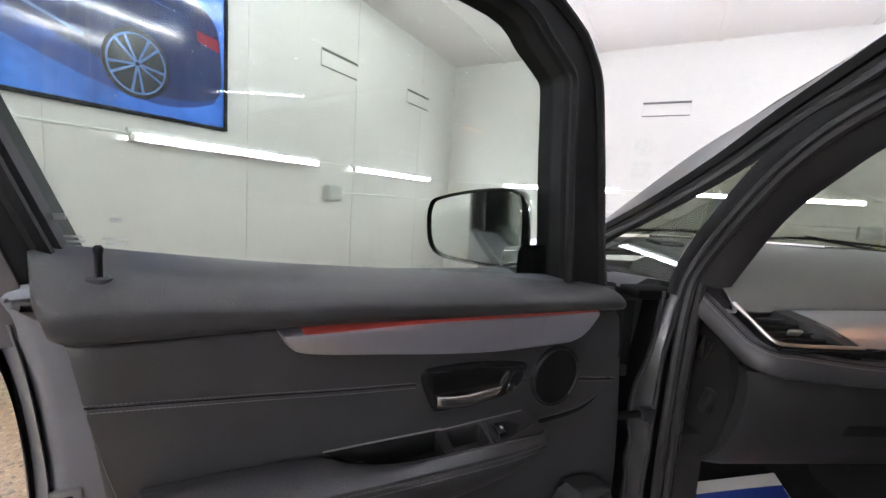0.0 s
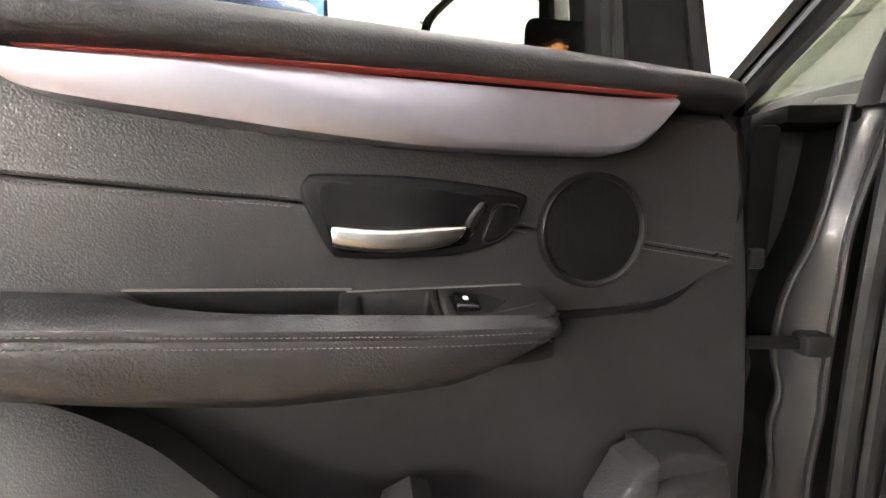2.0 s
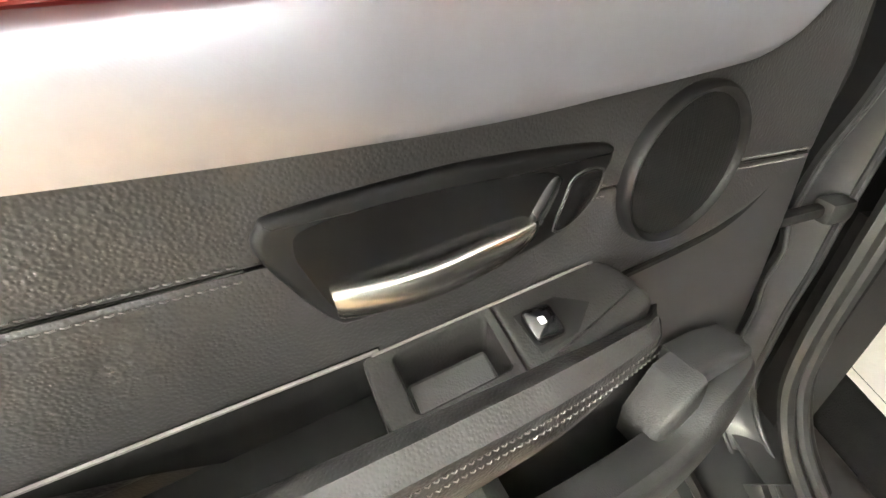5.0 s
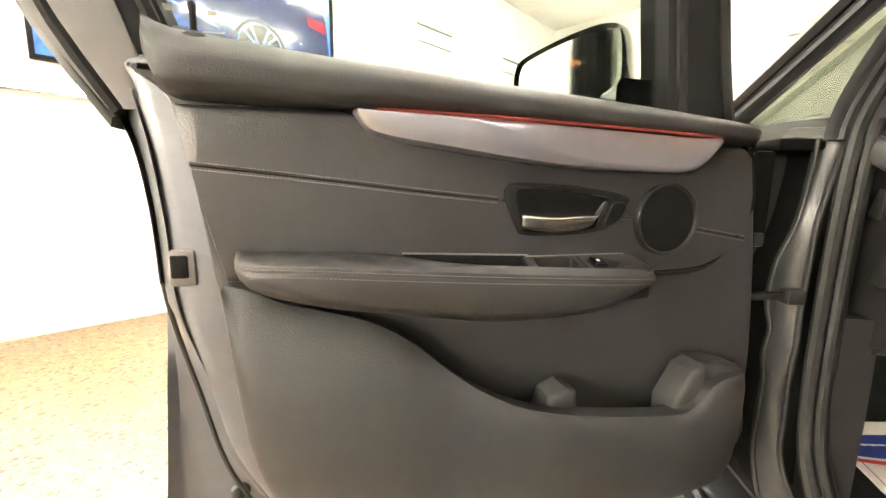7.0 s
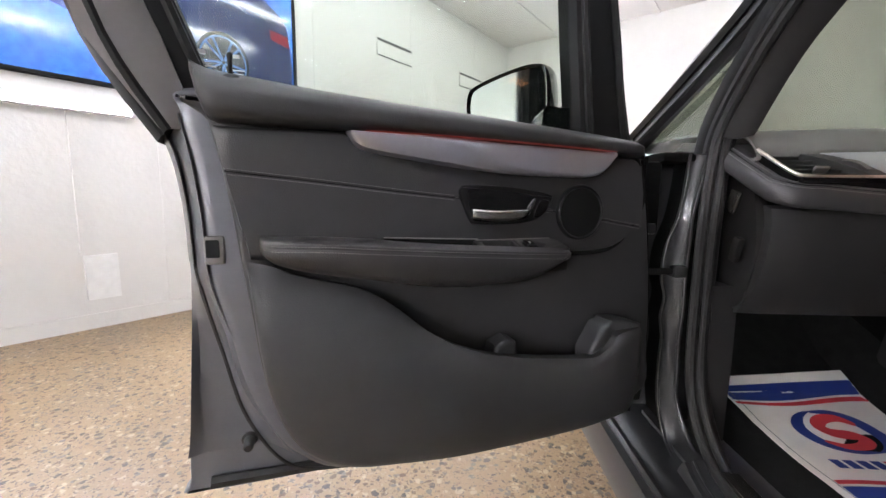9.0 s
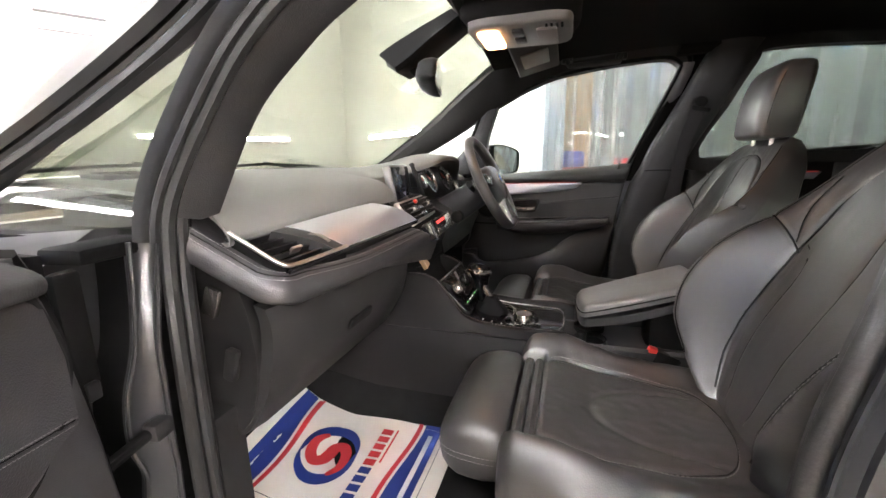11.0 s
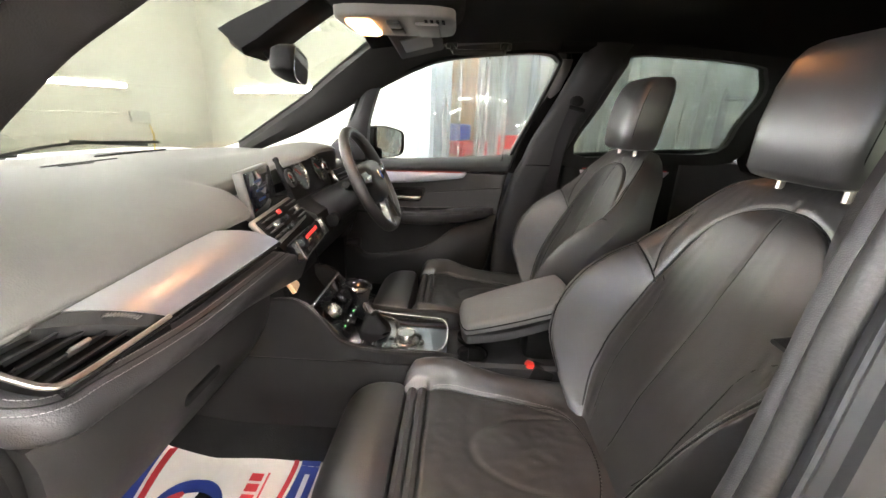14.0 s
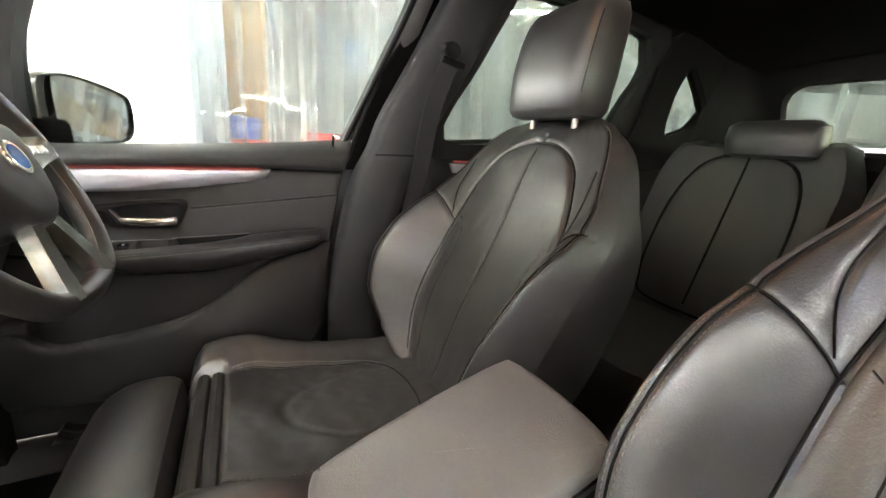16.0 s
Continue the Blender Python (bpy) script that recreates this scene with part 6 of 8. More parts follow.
part("end_clip", rbox((0.012, 0.025, 0.045), pose(-0.717, -0.05, 0.795, 20), 0.004), SATIN, dash, "exposed metal end clip")
part("end_socket", rbox((0.014, 0.02, 0.05), pose(-0.716, -0.07, 0.70, 14), 0.004), DARK, dash)
# recess behind the trim plate
part("recess", slab([[(Vector((x, y, z)), Vector((0, 1, 0))) for y, z in ((0.03, 0.905), (-0.02, 0.898), (-0.05, 0.87), (-0.09, 0.842), (-0.13, 0.826), (-0.142, 0.81))] for x in (-0.69, -0.4, -0.15)], 0.02), BLACK, dash, "dark recess round the vent")


def plate(x, v):
    """The silver plate's face: v from its lower edge to its upper edge."""
    t = (x + 0.56) / 0.40
    lo = Vector((x + 0.01, -0.147, 0.8385))
    hi = Vector((x - 0.03 - 0.03 * t, -0.078 - 0.012 * (1 - t), 0.886 + 0.010 * t))
    p = lo.lerp(hi, v)
    return p + Vector((0, -0.55, 0.8)) * 0.006 * math.sin(math.pi * v)


def plate_edge(v):
    return -0.520 - 0.047 * v


rows = []
for i in range(25):
    t = i / 24
    row = []
    for j in range(11):
        v = j / 10
        x = plate_edge(v) + t * (0.354 - 0.018 * v + 0.02 * math.sin(math.pi * v))
        p = plate(x, v)
        row.append((p, Vector((0, 0.6, -0.8))))
    rows.append(row)
part("trim_plate", slab(rows, 0.010), SILVER, dash, "broad silver trim plate")
part("lower_line", band([(x, -0.1485, 0.8335) for x in np.linspace(-0.67, -0.16, 12)], (0, -0.5, 0.86), (0, -0.86, -0.5), 0.010, 0.006), PIANO, dash, "gloss black line under the plate")
# side vent: louvres, bright outline, thumb wheel
vent = part("side_vent", slab([[(Vector((x, y, z)), Vector((0, 1, -0.2))) for y, z in ((-0.030, 0.888), (-0.045, 0.862), (-0.085, 0.832))] for x in (-0.672, -0.6, -0.5, -0.45)], 0.01), BLACK, dash, "black side air vent")
VN, VU = Vector((0, -0.624, 0.781)), Vector((0, 0.781, 0.624))
vent_at = lambda x, v, d=0.0: Vector((x, -0.147, 0.8385)) + VU * (0.079 * v) - VN * d
for v in (0.20, 0.37, 0.54, 0.71, 0.88):
    xs = np.linspace(-0.670 - 0.016 * v, -0.545 - 0.052 * v, 8)
    part("louvre", slab([[(vent_at(x, v, d), VU) for d in (0.005, 0.007, 0.012, 0.018)] for x in xs], 0.0024), SLAT, vent)
part("vent_back", slab([[(vent_at(x, v, 0.020), -VN) for v in (0.04, 0.5, 1.10)] for x in (-0.672, -0.60, -0.50)], 0.003), GAP_SHADE, vent)
part("tab", rbox((0.026, 0.014, 0.0060), Matrix.Translation(vent_at(-0.617, 0.38, 0.005)) @ pose(0, 0, 0, -51), 0.0025), SOFT_CHROME, vent, "bright louvre tab")
outline = smooth_path([(-0.702, -0.078, 0.893), (-0.692, -0.102, 0.874), (-0.684, -0.124, 0.857), (-0.676, -0.138, 0.846), (-0.662, -0.1455, 0.8405), (-0.62, -0.148, 0.839), (-0.512, -0.149, 0.839)], 6)
ON = Vector((0, -0.8, 0.6))
acr = [ON.cross(Vector(outline[min(i + 1, len(outline) - 1)]) - Vector(outline[max(i - 1, 0)])).normalized() for i in range(len(outline))]
part("bright_outline", band(outline, lambda i: acr[i], ON, 0.0065, 0.006), SOFT_CHROME, vent, "satin chrome outline of the vent")
part("vent_skirt", slab([[(Vector(p) + Vector((0.003, 0.004, q)), Vector((0.2, 1, 0))) for q in (0.0, -0.012, -0.030)] for p in outline], 0.006), GAP_SHADE, vent, "black gap under the vent outline")
part("vent_bridge", slab([[(plate(plate_edge(v) - w * (0.030 + 0.012 * v), v) - VN * 0.001, Vector((0, 0.6, -0.8))) for v in np.linspace(0.03, 0.98, 7)] for w in (1.0, 0.9, 0.5, 0.02)], 0.02), SOFT, vent, "dark vent end piece")
bm = bmesh.new()
for k in range(11):
    v = 0.25 + 0.032 * k
    p = plate(plate_edge(v) - 0.015, v) + VN * (0.001 + 0.003 * math.sin(math.pi * k / 10))
    rbox((0.009, 0.0014, 0.004), Matrix.Translation(p) @ pose(0, 0, 0, 39), 0.0006, 1, bm)
part("thumb_wheel", bm, GREY_TRIM, vent, "ribbed thumb wheel")

# ---- centre stack: screen, vents, controls ----
stack = thing("centre_stack", (0, -0.1, 0.62), "black centre stack with silver-edged vents and control keys", "centre stack")
scr = thing("display_screen", (-0.01, -0.04, 0.90), "upright wide display in a grey frame on the dashboard", "display")
ms = Matrix.Translation((-0.010, -0.034, 0.921)) @ pose(0, 0, 0, -10, 0, 8.5)
part("housing", rbox((0.203, 0.024, 0.116), ms @ pose(0, -0.003, 0), 0.008, 3), plain("screen_frame_grey", (0.14, 0.135, 0.13), 0.32, 0.6), scr, "satin grey screen frame")
part("panel", rbox((0.190, 0.006, 0.104), ms @ pose(0, -0.0135, 0), 0.004), DISPLAY, scr, "dark glossy display")
for k in range(3):
    part("menu_row", rbox((0.05, 0.001, 0.006), ms @ pose(-0.02, -0.0168, 0.025 - 0.022 * k), 0.0004, 1), plain("screen_dim_blue", (0.03, 0.06, 0.14), 0.2), scr, flat=True)
part("stalk", rbox((0.14, 0.05, 0.06), pose(0.0, -0.005, 0.880), 0.01), HARD, scr)
face = Matrix.Translation((-0.018, -0.100, 0.853)) @ pose(0, 0, 0, -40, 0, 7)
part("vent_frame", rbox((0.295, 0.015, 0.078), face @ pose(0, 0.006, 0.0), 0.01), SOFT_CHROME, stack, "silver frame round the centre vents")
part("vent_back", rbox((0.279, 0.014, 0.062), face @ pose(0, 0.0, 0.0), 0.006), BLACK, stack)
for sx in (-1, 1):
    for k in range(4):
        part("louvre", rbox((0.085, 0.014, 0.003), face @ pose(sx * 0.090, -0.007, -0.021 + 0.014 * k, 20), 0.001, 1), SLAT, stack)
    part("tab", rbox((0.03, 0.012, 0.014), face @ pose(sx * 0.090, -0.014, -0.0), 0.003), SATIN, stack, "bright vent tab")
part("hazard_key", rbox((0.020, 0.01, 0.012), face @ pose(-0.012, -0.009, 0.02), 0.003), RED, stack, "red hazard key")
for k in range(4):
    part("key", rbox((0.026, 0.01, 0.016), face @ pose(-0.03 + 0.03 * (k % 2), -0.008, -0.002 - 0.022 * (k // 2)), 0.003), PIANO, stack)
climate = Matrix.Translation((0.008, -0.152, 0.797)) @ pose(0, 0, 0, -26, 0, 6)
part("climate_panel", rbox((0.255, 0.03, 0.050), climate, 0.008), PIANO, stack, "gloss black radio and climate panel")
part("readout", rbox((0.11, 0.004, 0.010), climate @ pose(0.0, -0.0135, 0.012), 0.001, 1), LED_RED, stack, "red lit readout", flat=True)
part("panel_edge", tube([climate @ Vector(p) for p in ((-0.126, -0.016, 0.022), (-0.126, -0.016, -0.022), (0.126, -0.016, -0.022), (0.126, -0.016, 0.022))], 0.0025, 6), SATIN, stack, "silver panel edge")
for k in range(8):
    part("radio_key", rbox((0.020, 0.008, 0.010), climate @ pose(-0.107 + 0.0305 * k, -0.016, -0.012), 0.003), PIANO, stack)
low = Matrix.Translation((0.0, -0.232, 0.606)) @ pose(0, 0, 0, -46)
part("heater_panel", rbox((0.222, 0.03, 0.122), low @ pose(0, 0.006, 0), 0.006), PIANO, stack, "gloss black heater control panel")
part("heater_edge", tube([low @ Vector(p) for p in ((-0.112, -0.012, 0.064), (0.112, -0.012, 0.064))], 0.0045, 6), SATIN, stack, "bright strip along the top edge")
for k in range(3):
    c = low @ Vector((-0.08 + 0.08 * k, -0.02, 0.015))
    part("dial", skin([[low @ Vector((-0.08 + 0.08 * k + r * math.cos(a), n, 0.015 + r * math.sin(a))) for a in (2 * math.pi * j / 20 for j in range(20))] for r, n in ((0.02, -0.018), (0.02, -0.032), (0.017, -0.036), (0.005, -0.036))], closed=True), SATIN if k != 1 else PIANO, stack, "round heater dial")
for k in range(8):
    part("heater_key", rbox((0.022, 0.006, 0.014), low @ pose(-0.098 + 0.028 * k, -0.021, -0.03), 0.002), PIANO, stack)
    part("key_light", rbox((0.008, 0.001, 0.003), low @ pose(-0.098 + 0.028 * k, -0.0245, -0.03), 0), LED_GREEN if k % 3 == 0 else WHITE_INK, stack, flat=True)
part("cubby", rbox((0.22, 0.06, 0.05), pose(0.0, -0.105, 0.715, -10), 0.01), BLACK, stack, "dark cubby under the radio")
part("cubby_card", rbox((0.05, 0.012, 0.03), pose(-0.090, -0.142, 0.705, -30, 0, 12), 0.002), plain("tan_card", (0.45, 0.30, 0.17), 0.7), stack, "tan card in the cubby")
part("stack_body", skin([[(x, y, z) for y, z in ((-0.04, 0.88), (-0.135, 0.80), (-0.115, 0.74), (-0.13, 0.66), (-0.20, 0.55), (0.1, 0.5), (0.15, 0.88))] for x in (-0.108, 0.150)], closed=True), BLACK, stack, "dark body of the stack")

# ---- instrument binnacle and driver's lower dash ----
binn = thing("instrument_cluster", (0.34, -0.02, 0.84), "hooded instrument cluster with twin round dials", "instruments")
bf = Matrix.Translation((0.345, -0.030, 0.920)) @ pose(0, 0, 0, -22)
part("face", rbox((0.36, 0.02, 0.14), bf, 0.01), BLACK, binn, "black dial face")
for x, r in ((-0.085, 0.050), (0.085, 0.050), (-0.160, 0.028), (0.160, 0.028)):
    dl = part("dial", skin([[bf @ Vector((x + rr * math.cos(a), n, rr * math.sin(a))) for a in (2 * math.pi * k / 36 for k in range(36))] for rr, n in ((r, -0.010), (r, -0.018), (r - 0.004, -0.020), (r - 0.006, -0.013), (0.002, -0.013))], closed=True), SATIN if r > 0.04 else HARD, binn, "bright-ringed dial")
    part("dial_glass", skin([[bf @ Vector((x + rr * math.cos(a), -0.0145, rr * math.sin(a))) for a in (2 * math.pi * k / 36 for k in range(36))] for rr in (r - 0.007, 0.001)], closed=True, caps=False), PIANO, dl, flat=True)
    bm = bmesh.new()
    for k in range(15):
        a = radians(225 - 270 * k / 14)
        rbox((0.006, 0.0008, 0.0016), bf @ Matrix.Translation((x + (r - 0.013) * math.cos(a), -0.0155, (r - 0.013) * math.sin(a))) @ Matrix.Rotation(-a, 4, "Y"), 0, 1, bm)
    part("dial_marks", bm, WHITE_INK, dl, flat=True)
    part("needle", rbox((r * 0.7, 0.001, 0.002), bf @ Matrix.Translation((x, -0.0165, 0)) @ Matrix.Rotation(radians(40), 4, "Y") @ pose(-r * 0.3, 0, 0), 0, 1), RED, dl, flat=True)
part("lower_shroud", slab([[(Vector((x, y, z)), Vector((0, 1, 0))) for y, z in ((0.02, 0.86), (-0.06, 0.845), (-0.12, 0.82), (-0.13, 0.76), (-0.09, 0.66), (-0.02, 0.60), (0.1, 0.58))] for x in (0.17, 0.4, 0.69)], 0.02), SOFT, dash, "black driver's lower dashboard")
part("driver_vent", rbox((0.15, 0.04, 0.065), pose(0.60, -0.06, 0.875, -30), 0.01), SATIN, dash, "silver-edged driver's air vent")
part("driver_vent_back", rbox((0.135, 0.04, 0.05), pose(0.60, -0.064, 0.876, -30), 0.006), BLACK, dash)
for k in range(3):
    part("driver_louvre", rbox((0.125, 0.02, 0.004), pose(0.60, -0.085, 0.858 + 0.016 * k, -10), 0.001, 1), HARD, dash)

# ---- steering wheel ----
SWC = Vector((0.328, -0.258, 0.905))
wheel = thing("steering_wheel", SWC, "black leather three-spoke steering wheel with satin silver inserts", "steering wheel")
mw = Matrix.Translation(SWC) @ pose(0, 0, 0, -27)
ring = []
R0 = 0.172
for i in range(64):
    a = 2 * math.pi * i / 64
    thickk = 0.0165 + 0.003 * max(0, math.cos(2 * (a - radians(30)))) * (1 if math.sin(a) > 0 else 0.3)
    flat_b = 0.012 * max(0, -math.sin(a) - 0.85) / 0.15
    c = Vector((math.cos(a), 0, math.sin(a)))
    ring.append([mw @ (c * (R0 - flat_b) + (c * math.cos(w) * thickk * 0.9 + Vector((0, 1, 0)) * math.sin(w) * thickk)) for w in (2 * math.pi * k / 14 for k in range(14))])
part("rim", skin(ring, closed=True, loop=True), LEATHER, wheel, "thick black leather rim")
part("rim_seam", tube([mw @ (Vector((math.cos(a), 0, math.sin(a))) * (R0 - 0.015) + Vector((0, -0.006, 0))) for a in (2 * math.pi * k / 64 for k in range(64))], 0.0012, 5, closed=True), THREAD, wheel)
hub = smooth_path([(-0.085, 0.02), (-0.075, 0.055), (-0.03, 0.066), (0.03, 0.066), (0.075, 0.055), (0.085, 0.02), (0.07, -0.03), (0.03, -0.068), (-0.03, -0.068), (-0.07, -0.03)], 4, closed=True)
part("airbag_cover", pillow(hub, lambda x, z, h: mw @ Vector((x, -h, z)), -0.03, 0.028, 0.022, 0.006), SOFT, wheel, "black airbag cover")
em = part("badge", pillow(circle(0, 0.008, 0.021, 24), lambda x, z, h: mw @ Vector((x, -h, z)), 0.02, 0.0372, 0.002), CHROME, wheel, "round chrome and blue badge")
part("badge_face", pillow(circle(0, 0.008, 0.015, 24), lambda x, z, h: mw @ Vector((x, -h, z)), 0.03, 0.0380, 0.0006), plain("badge_blue", (0.02, 0.08, 0.35), 0.2), em)
for sx in (-1, 1):
    sp = part("spoke", skin([[mw @ Vector((sx * x, y, z0 + dz)) for y, dz in ((-0.018, -h), (-0.022, 0), (-0.018, h), (0.008, h), (0.008, -h))] for x, z0, h in ((0.07, 0.015, 0.026), (0.11, 0.018, 0.020), (0.165, 0.022, 0.016))], closed=True), PIANO, wheel, "gloss black spoke")
    for k in range(3):
        part("spoke_key", rbox((0.014, 0.006, 0.012), mw @ pose(sx * (0.088 + 0.017 * k), -0.022, 0.018), 0.002), SATIN, sp)
    part("lower_spoke", skin([[mw @ Vector((sx * (x + dx), y, z)) for dx, y in ((-w, -0.014), (0, -0.020), (w, -0.014), (w, 0.004), (-w, 0.004))] for x, z, w in ((0.022, -0.06, 0.010), (0.045, -0.11, 0.014), (0.062, -0.155, 0.020))], closed=True), SATIN, wheel, "satin silver lower spoke")
col = part("column", tube([mw @ Vector((0, 0.02, 0)), mw @ Vector((0, 0.12, -0.01)), mw @ Vector((0, 0.22, -0.02))], 0.055, 16, taper=lambda t: 0.85 + 0.3 * t), HARD, wheel, "black steering column shroud")
for sx in (-1, 1):
    part("stalk", tube([mw @ Vector((sx * 0.05, 0.06, 0.01)), mw @ Vector((sx * 0.11, 0.05, 0.02)), mw @ Vector((sx * 0.15, 0.04, 0.03))], 0.009, 8, taper=lambda t: 1 + 0.3 * t), BLACK, col, "black control stalk")
part("key_button", skin([[(0.19 + n, -0.16 + r * math.cos(a), 0.80 + r * math.sin(a)) for a in (2 * math.pi * k / 18 for k in range(18))] for r, n in ((0.02, 0.03), (0.02, 0.0), (0.012, -0.004))], closed=True), BLACK, dash, "round start button")

# ---- centre console ----
cons = thing("centre_console", (0, -0.45, 0.30), "black centre console with gear selector and padded armrest box", "console")
c_top = spl([(-0.56, 0.545), (-0.50, 0.553), (-0.42, 0.551), (-0.31, 0.559), (-0.265, 0.574), (-0.22, 0.628), (-0.18, 0.670), (-0.14, 0.683), (-0.08, 0.678), (0.0, 0.65), (0.15, 0.60)])
for sx in (-1, 1):
    rows = []
    for y in np.linspace(-0.56, 0.18, 48):
        t = c_top(y)
        rows.append([(sx * x, y, z) for x, z in ((0.095, t - 0.03), (0.106, t - 0.004), (0.115, t), (0.125, t - 0.006), (0.132, t - 0.03), (0.140, 0.528), (0.137, 0.524), (0.141, 0.519), (0.150, 0.45), (0.166, 0.37), (0.166, 0.345), (0.12, 0.34))])
    part("side_panel", skin(rows, closed=True), DARK, cons, "smooth black console side")
    part("side_seam", tube([(sx * 0.1382, y, 0.524) for y in np.linspace(-0.5, 0.1, 10)], 0.0018, 5), SEAM, cons)
    part("top_stitching", stitches([(sx * 0.1215, y, c_top(y) + 0.0002) for y in np.linspace(-0.50, -0.10, 60)], (sx * 0.5, 0, 0.8), None, 0.005, 0.003, 0.0005), THREAD, cons)
deck_y = spl([(-0.53, 0.533), (-0.42, 0.531), (-0.34, 0.536), (-0.27, 0.552), (-0.20, 0.600)])
part("deck", slab([[(Vector((x, y, deck_y(y) + 0.005 * (1 - (x / 0.11) ** 4))), Vector((0, 0, -1))) for x in np.linspace(-0.104, 0.104, 9)] for y in np.linspace(-0.53, -0.265, 16)], 0.02), PIANO, cons, "gloss black console deck")
part("deck_edge", tube(smooth_path([(-0.104, -0.275, 0.557), (-0.104, -0.34, 0.541), (-0.101, -0.45, 0.536), (-0.080, -0.515, 0.538), (0.0, -0.53, 0.540), (0.080, -0.515, 0.538), (0.101, -0.45, 0.536), (0.104, -0.34, 0.541), (0.104, -0.275, 0.557)], 5), 0.003, 6), SATIN, cons, "bright edge of the deck")
gear = part("gear_selector", skin([[(0.005 + r * math.cos(a) * 1.1, -0.283 + 0.012 * (z - 0.66) / 0.1 + r * math.sin(a) * 1.4, z + 0.12 * r * math.sin(a)) for a in (2 * math.pi * k / 18 for k in range(18))] for r, z in ((0.012, 0.575), (0.013, 0.62), (0.020, 0.65), (0.026, 0.665), (0.025, 0.678), (0.016, 0.686), (0.003, 0.688))], closed=True), PIANO, cons, "black and chrome gear knob")
part("knob_ring", skin([[(0.005 + r * math.cos(a) * 1.1, -0.281 + r * math.sin(a) * 1.4, z + 0.12 * r * math.sin(a)) for a in (2 * math.pi * k / 18 for k in range(18))] for r, z in ((0.0262, 0.662), (0.027, 0.668), (0.0262, 0.675))], closed=True), CHROME, gear, "chrome ring")
part("knob_neck", band([(0.005, -0.318, 0.575), (0.005, -0.295, 0.625), (0.005, -0.285, 0.662)], (1, 0, 0), (0, 1, 0), 0.026, 0.020), SATIN, gear)
part("gaiter", skin([[(0.005 + w * math.cos(a), -0.315 + 1.4 * w * math.sin(a), z + 0.004 * math.sin(5 * a)) for a in (2 * math.pi * k / 24 for k in range(24))] for w, z in ((0.040, 0.540), (0.036, 0.552), (0.022, 0.572), (0.015, 0.590))], closed=True), BLACK, gear, "pleated leather gaiter")
part("gear_frame", tube(smooth_path([(0.060, -0.275, 0.556), (0.066, -0.32, 0.546), (0.060, -0.365, 0.542), (0.035, -0.385, 0.541), (0.0, -0.390, 0.541)], 6), 0.007, 8), SATIN, cons, "silver gear frame")
kn = part("control_knob", skin([[(-0.050 + r * math.cos(a), -0.420 + r * math.sin(a), z - 0.021) for a in (2 * math.pi * k / 28 for k in range(28))] for r, z in ((0.033, 0.555), (0.033, 0.564), (0.028, 0.566), (0.0265, 0.570), (0.0265, 0.583), (0.024, 0.587), (0.022, 0.5855), (0.002, 0.5855))], closed=True), SATIN, cons, "round silver control knob")
part("knob_top", skin([[(-0.050 + r * math.cos(a), -0.420 + r * math.sin(a), 0.5652) for a in (2 * math.pi * k / 28 for k in range(28))] for r in (0.021, 0.001)], closed=True, caps=False), PIANO, kn)
for k in range(6):
    a = radians(60 * k + 20)
    part("menu_key", rbox((0.022, 0.014, 0.008), pose(-0.050 + 0.044 * math.cos(a), -0.420 + 0.044 * math.sin(a), 0.540, rz=60 * k + 110), 0.003), PIANO if k % 2 else SATIN, cons)
for k in range(3):
    part("drive_key", rbox((0.026, 0.018, 0.008), pose(-0.080, -0.31 - 0.026 * k, 0.544 - 0.004 * k, -8), 0.003), PIANO, cons)
    part("key_mark", rbox((0.01, 0.002, 0.001), pose(-0.080, -0.31 - 0.026 * k, 0.5487 - 0.004 * k, -8), 0), WHITE_INK, cons, flat=True)
part("rear_tray", skin([[(x, y, z) for x, z in ((-0.115, 0.30), (-0.115, 0.515), (-0.105, 0.522), (-0.095, 0.50), (0.095, 0.50), (0.105, 0.522), (0.115, 0.515), (0.115, 0.30))] for y in (-0.53, -0.60, -0.75, -1.0)], closed=True), HARD, cons, "black tray behind the gear deck")
for x in (-0.045, 0.045):
    part("cup_holder", skin([[(x + r * math.cos(a), -0.60 + r * math.sin(a), z) for a in (2 * math.pi * k / 24 for k in range(24))] for r, z in ((0.042, 0.500), (0.042, 0.512), (0.037, 0.512), (0.035, 0.502))], closed=True), BLACK, cons, "round cup holder")
part("parking_knob", skin([[(-0.07 + r * math.cos(a), -0.575 + r * math.sin(a), z) for a in (2 * math.pi * k / 16 for k in range(16))] for r, z in ((0.013, 0.51), (0.013, 0.535), (0.010, 0.538))], closed=True), BLACK, cons)
lid = smooth_path([(-0.072, -0.605), (-0.054, -0.574), (0.01, -0.562), (0.085, -0.564), (0.104, -0.590), (0.110, -0.70), (0.106, -0.815), (0.09, -0.838), (0.0, -0.845), (-0.076, -0.838), (-0.090, -0.812), (-0.086, -0.70)], 5, closed=True)
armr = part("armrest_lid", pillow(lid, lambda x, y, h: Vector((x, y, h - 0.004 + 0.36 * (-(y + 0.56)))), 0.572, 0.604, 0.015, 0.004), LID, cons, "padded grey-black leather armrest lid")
part("armrest_shell", pillow(inset(lid if area2(lid) > 0 else lid[::-1], 0.004), lambda x, y, h: Vector((x, y, h - 0.004 + 0.36 * (-(y + 0.56)) - 0.010 * math.sin(11 * (-y - 0.56)) - 0.006)), 0.552, 0.575, 0.004), HARD, armr, "black plastic armrest shell")
part("armrest_seam", tube([Vector((x, y, 0.581 + 0.36 * (-(y + 0.56)))) for x, y in inset(lid if area2(lid) > 0 else lid[::-1], -0.0006)], 0.0016, 5, closed=True), SEAM, armr)
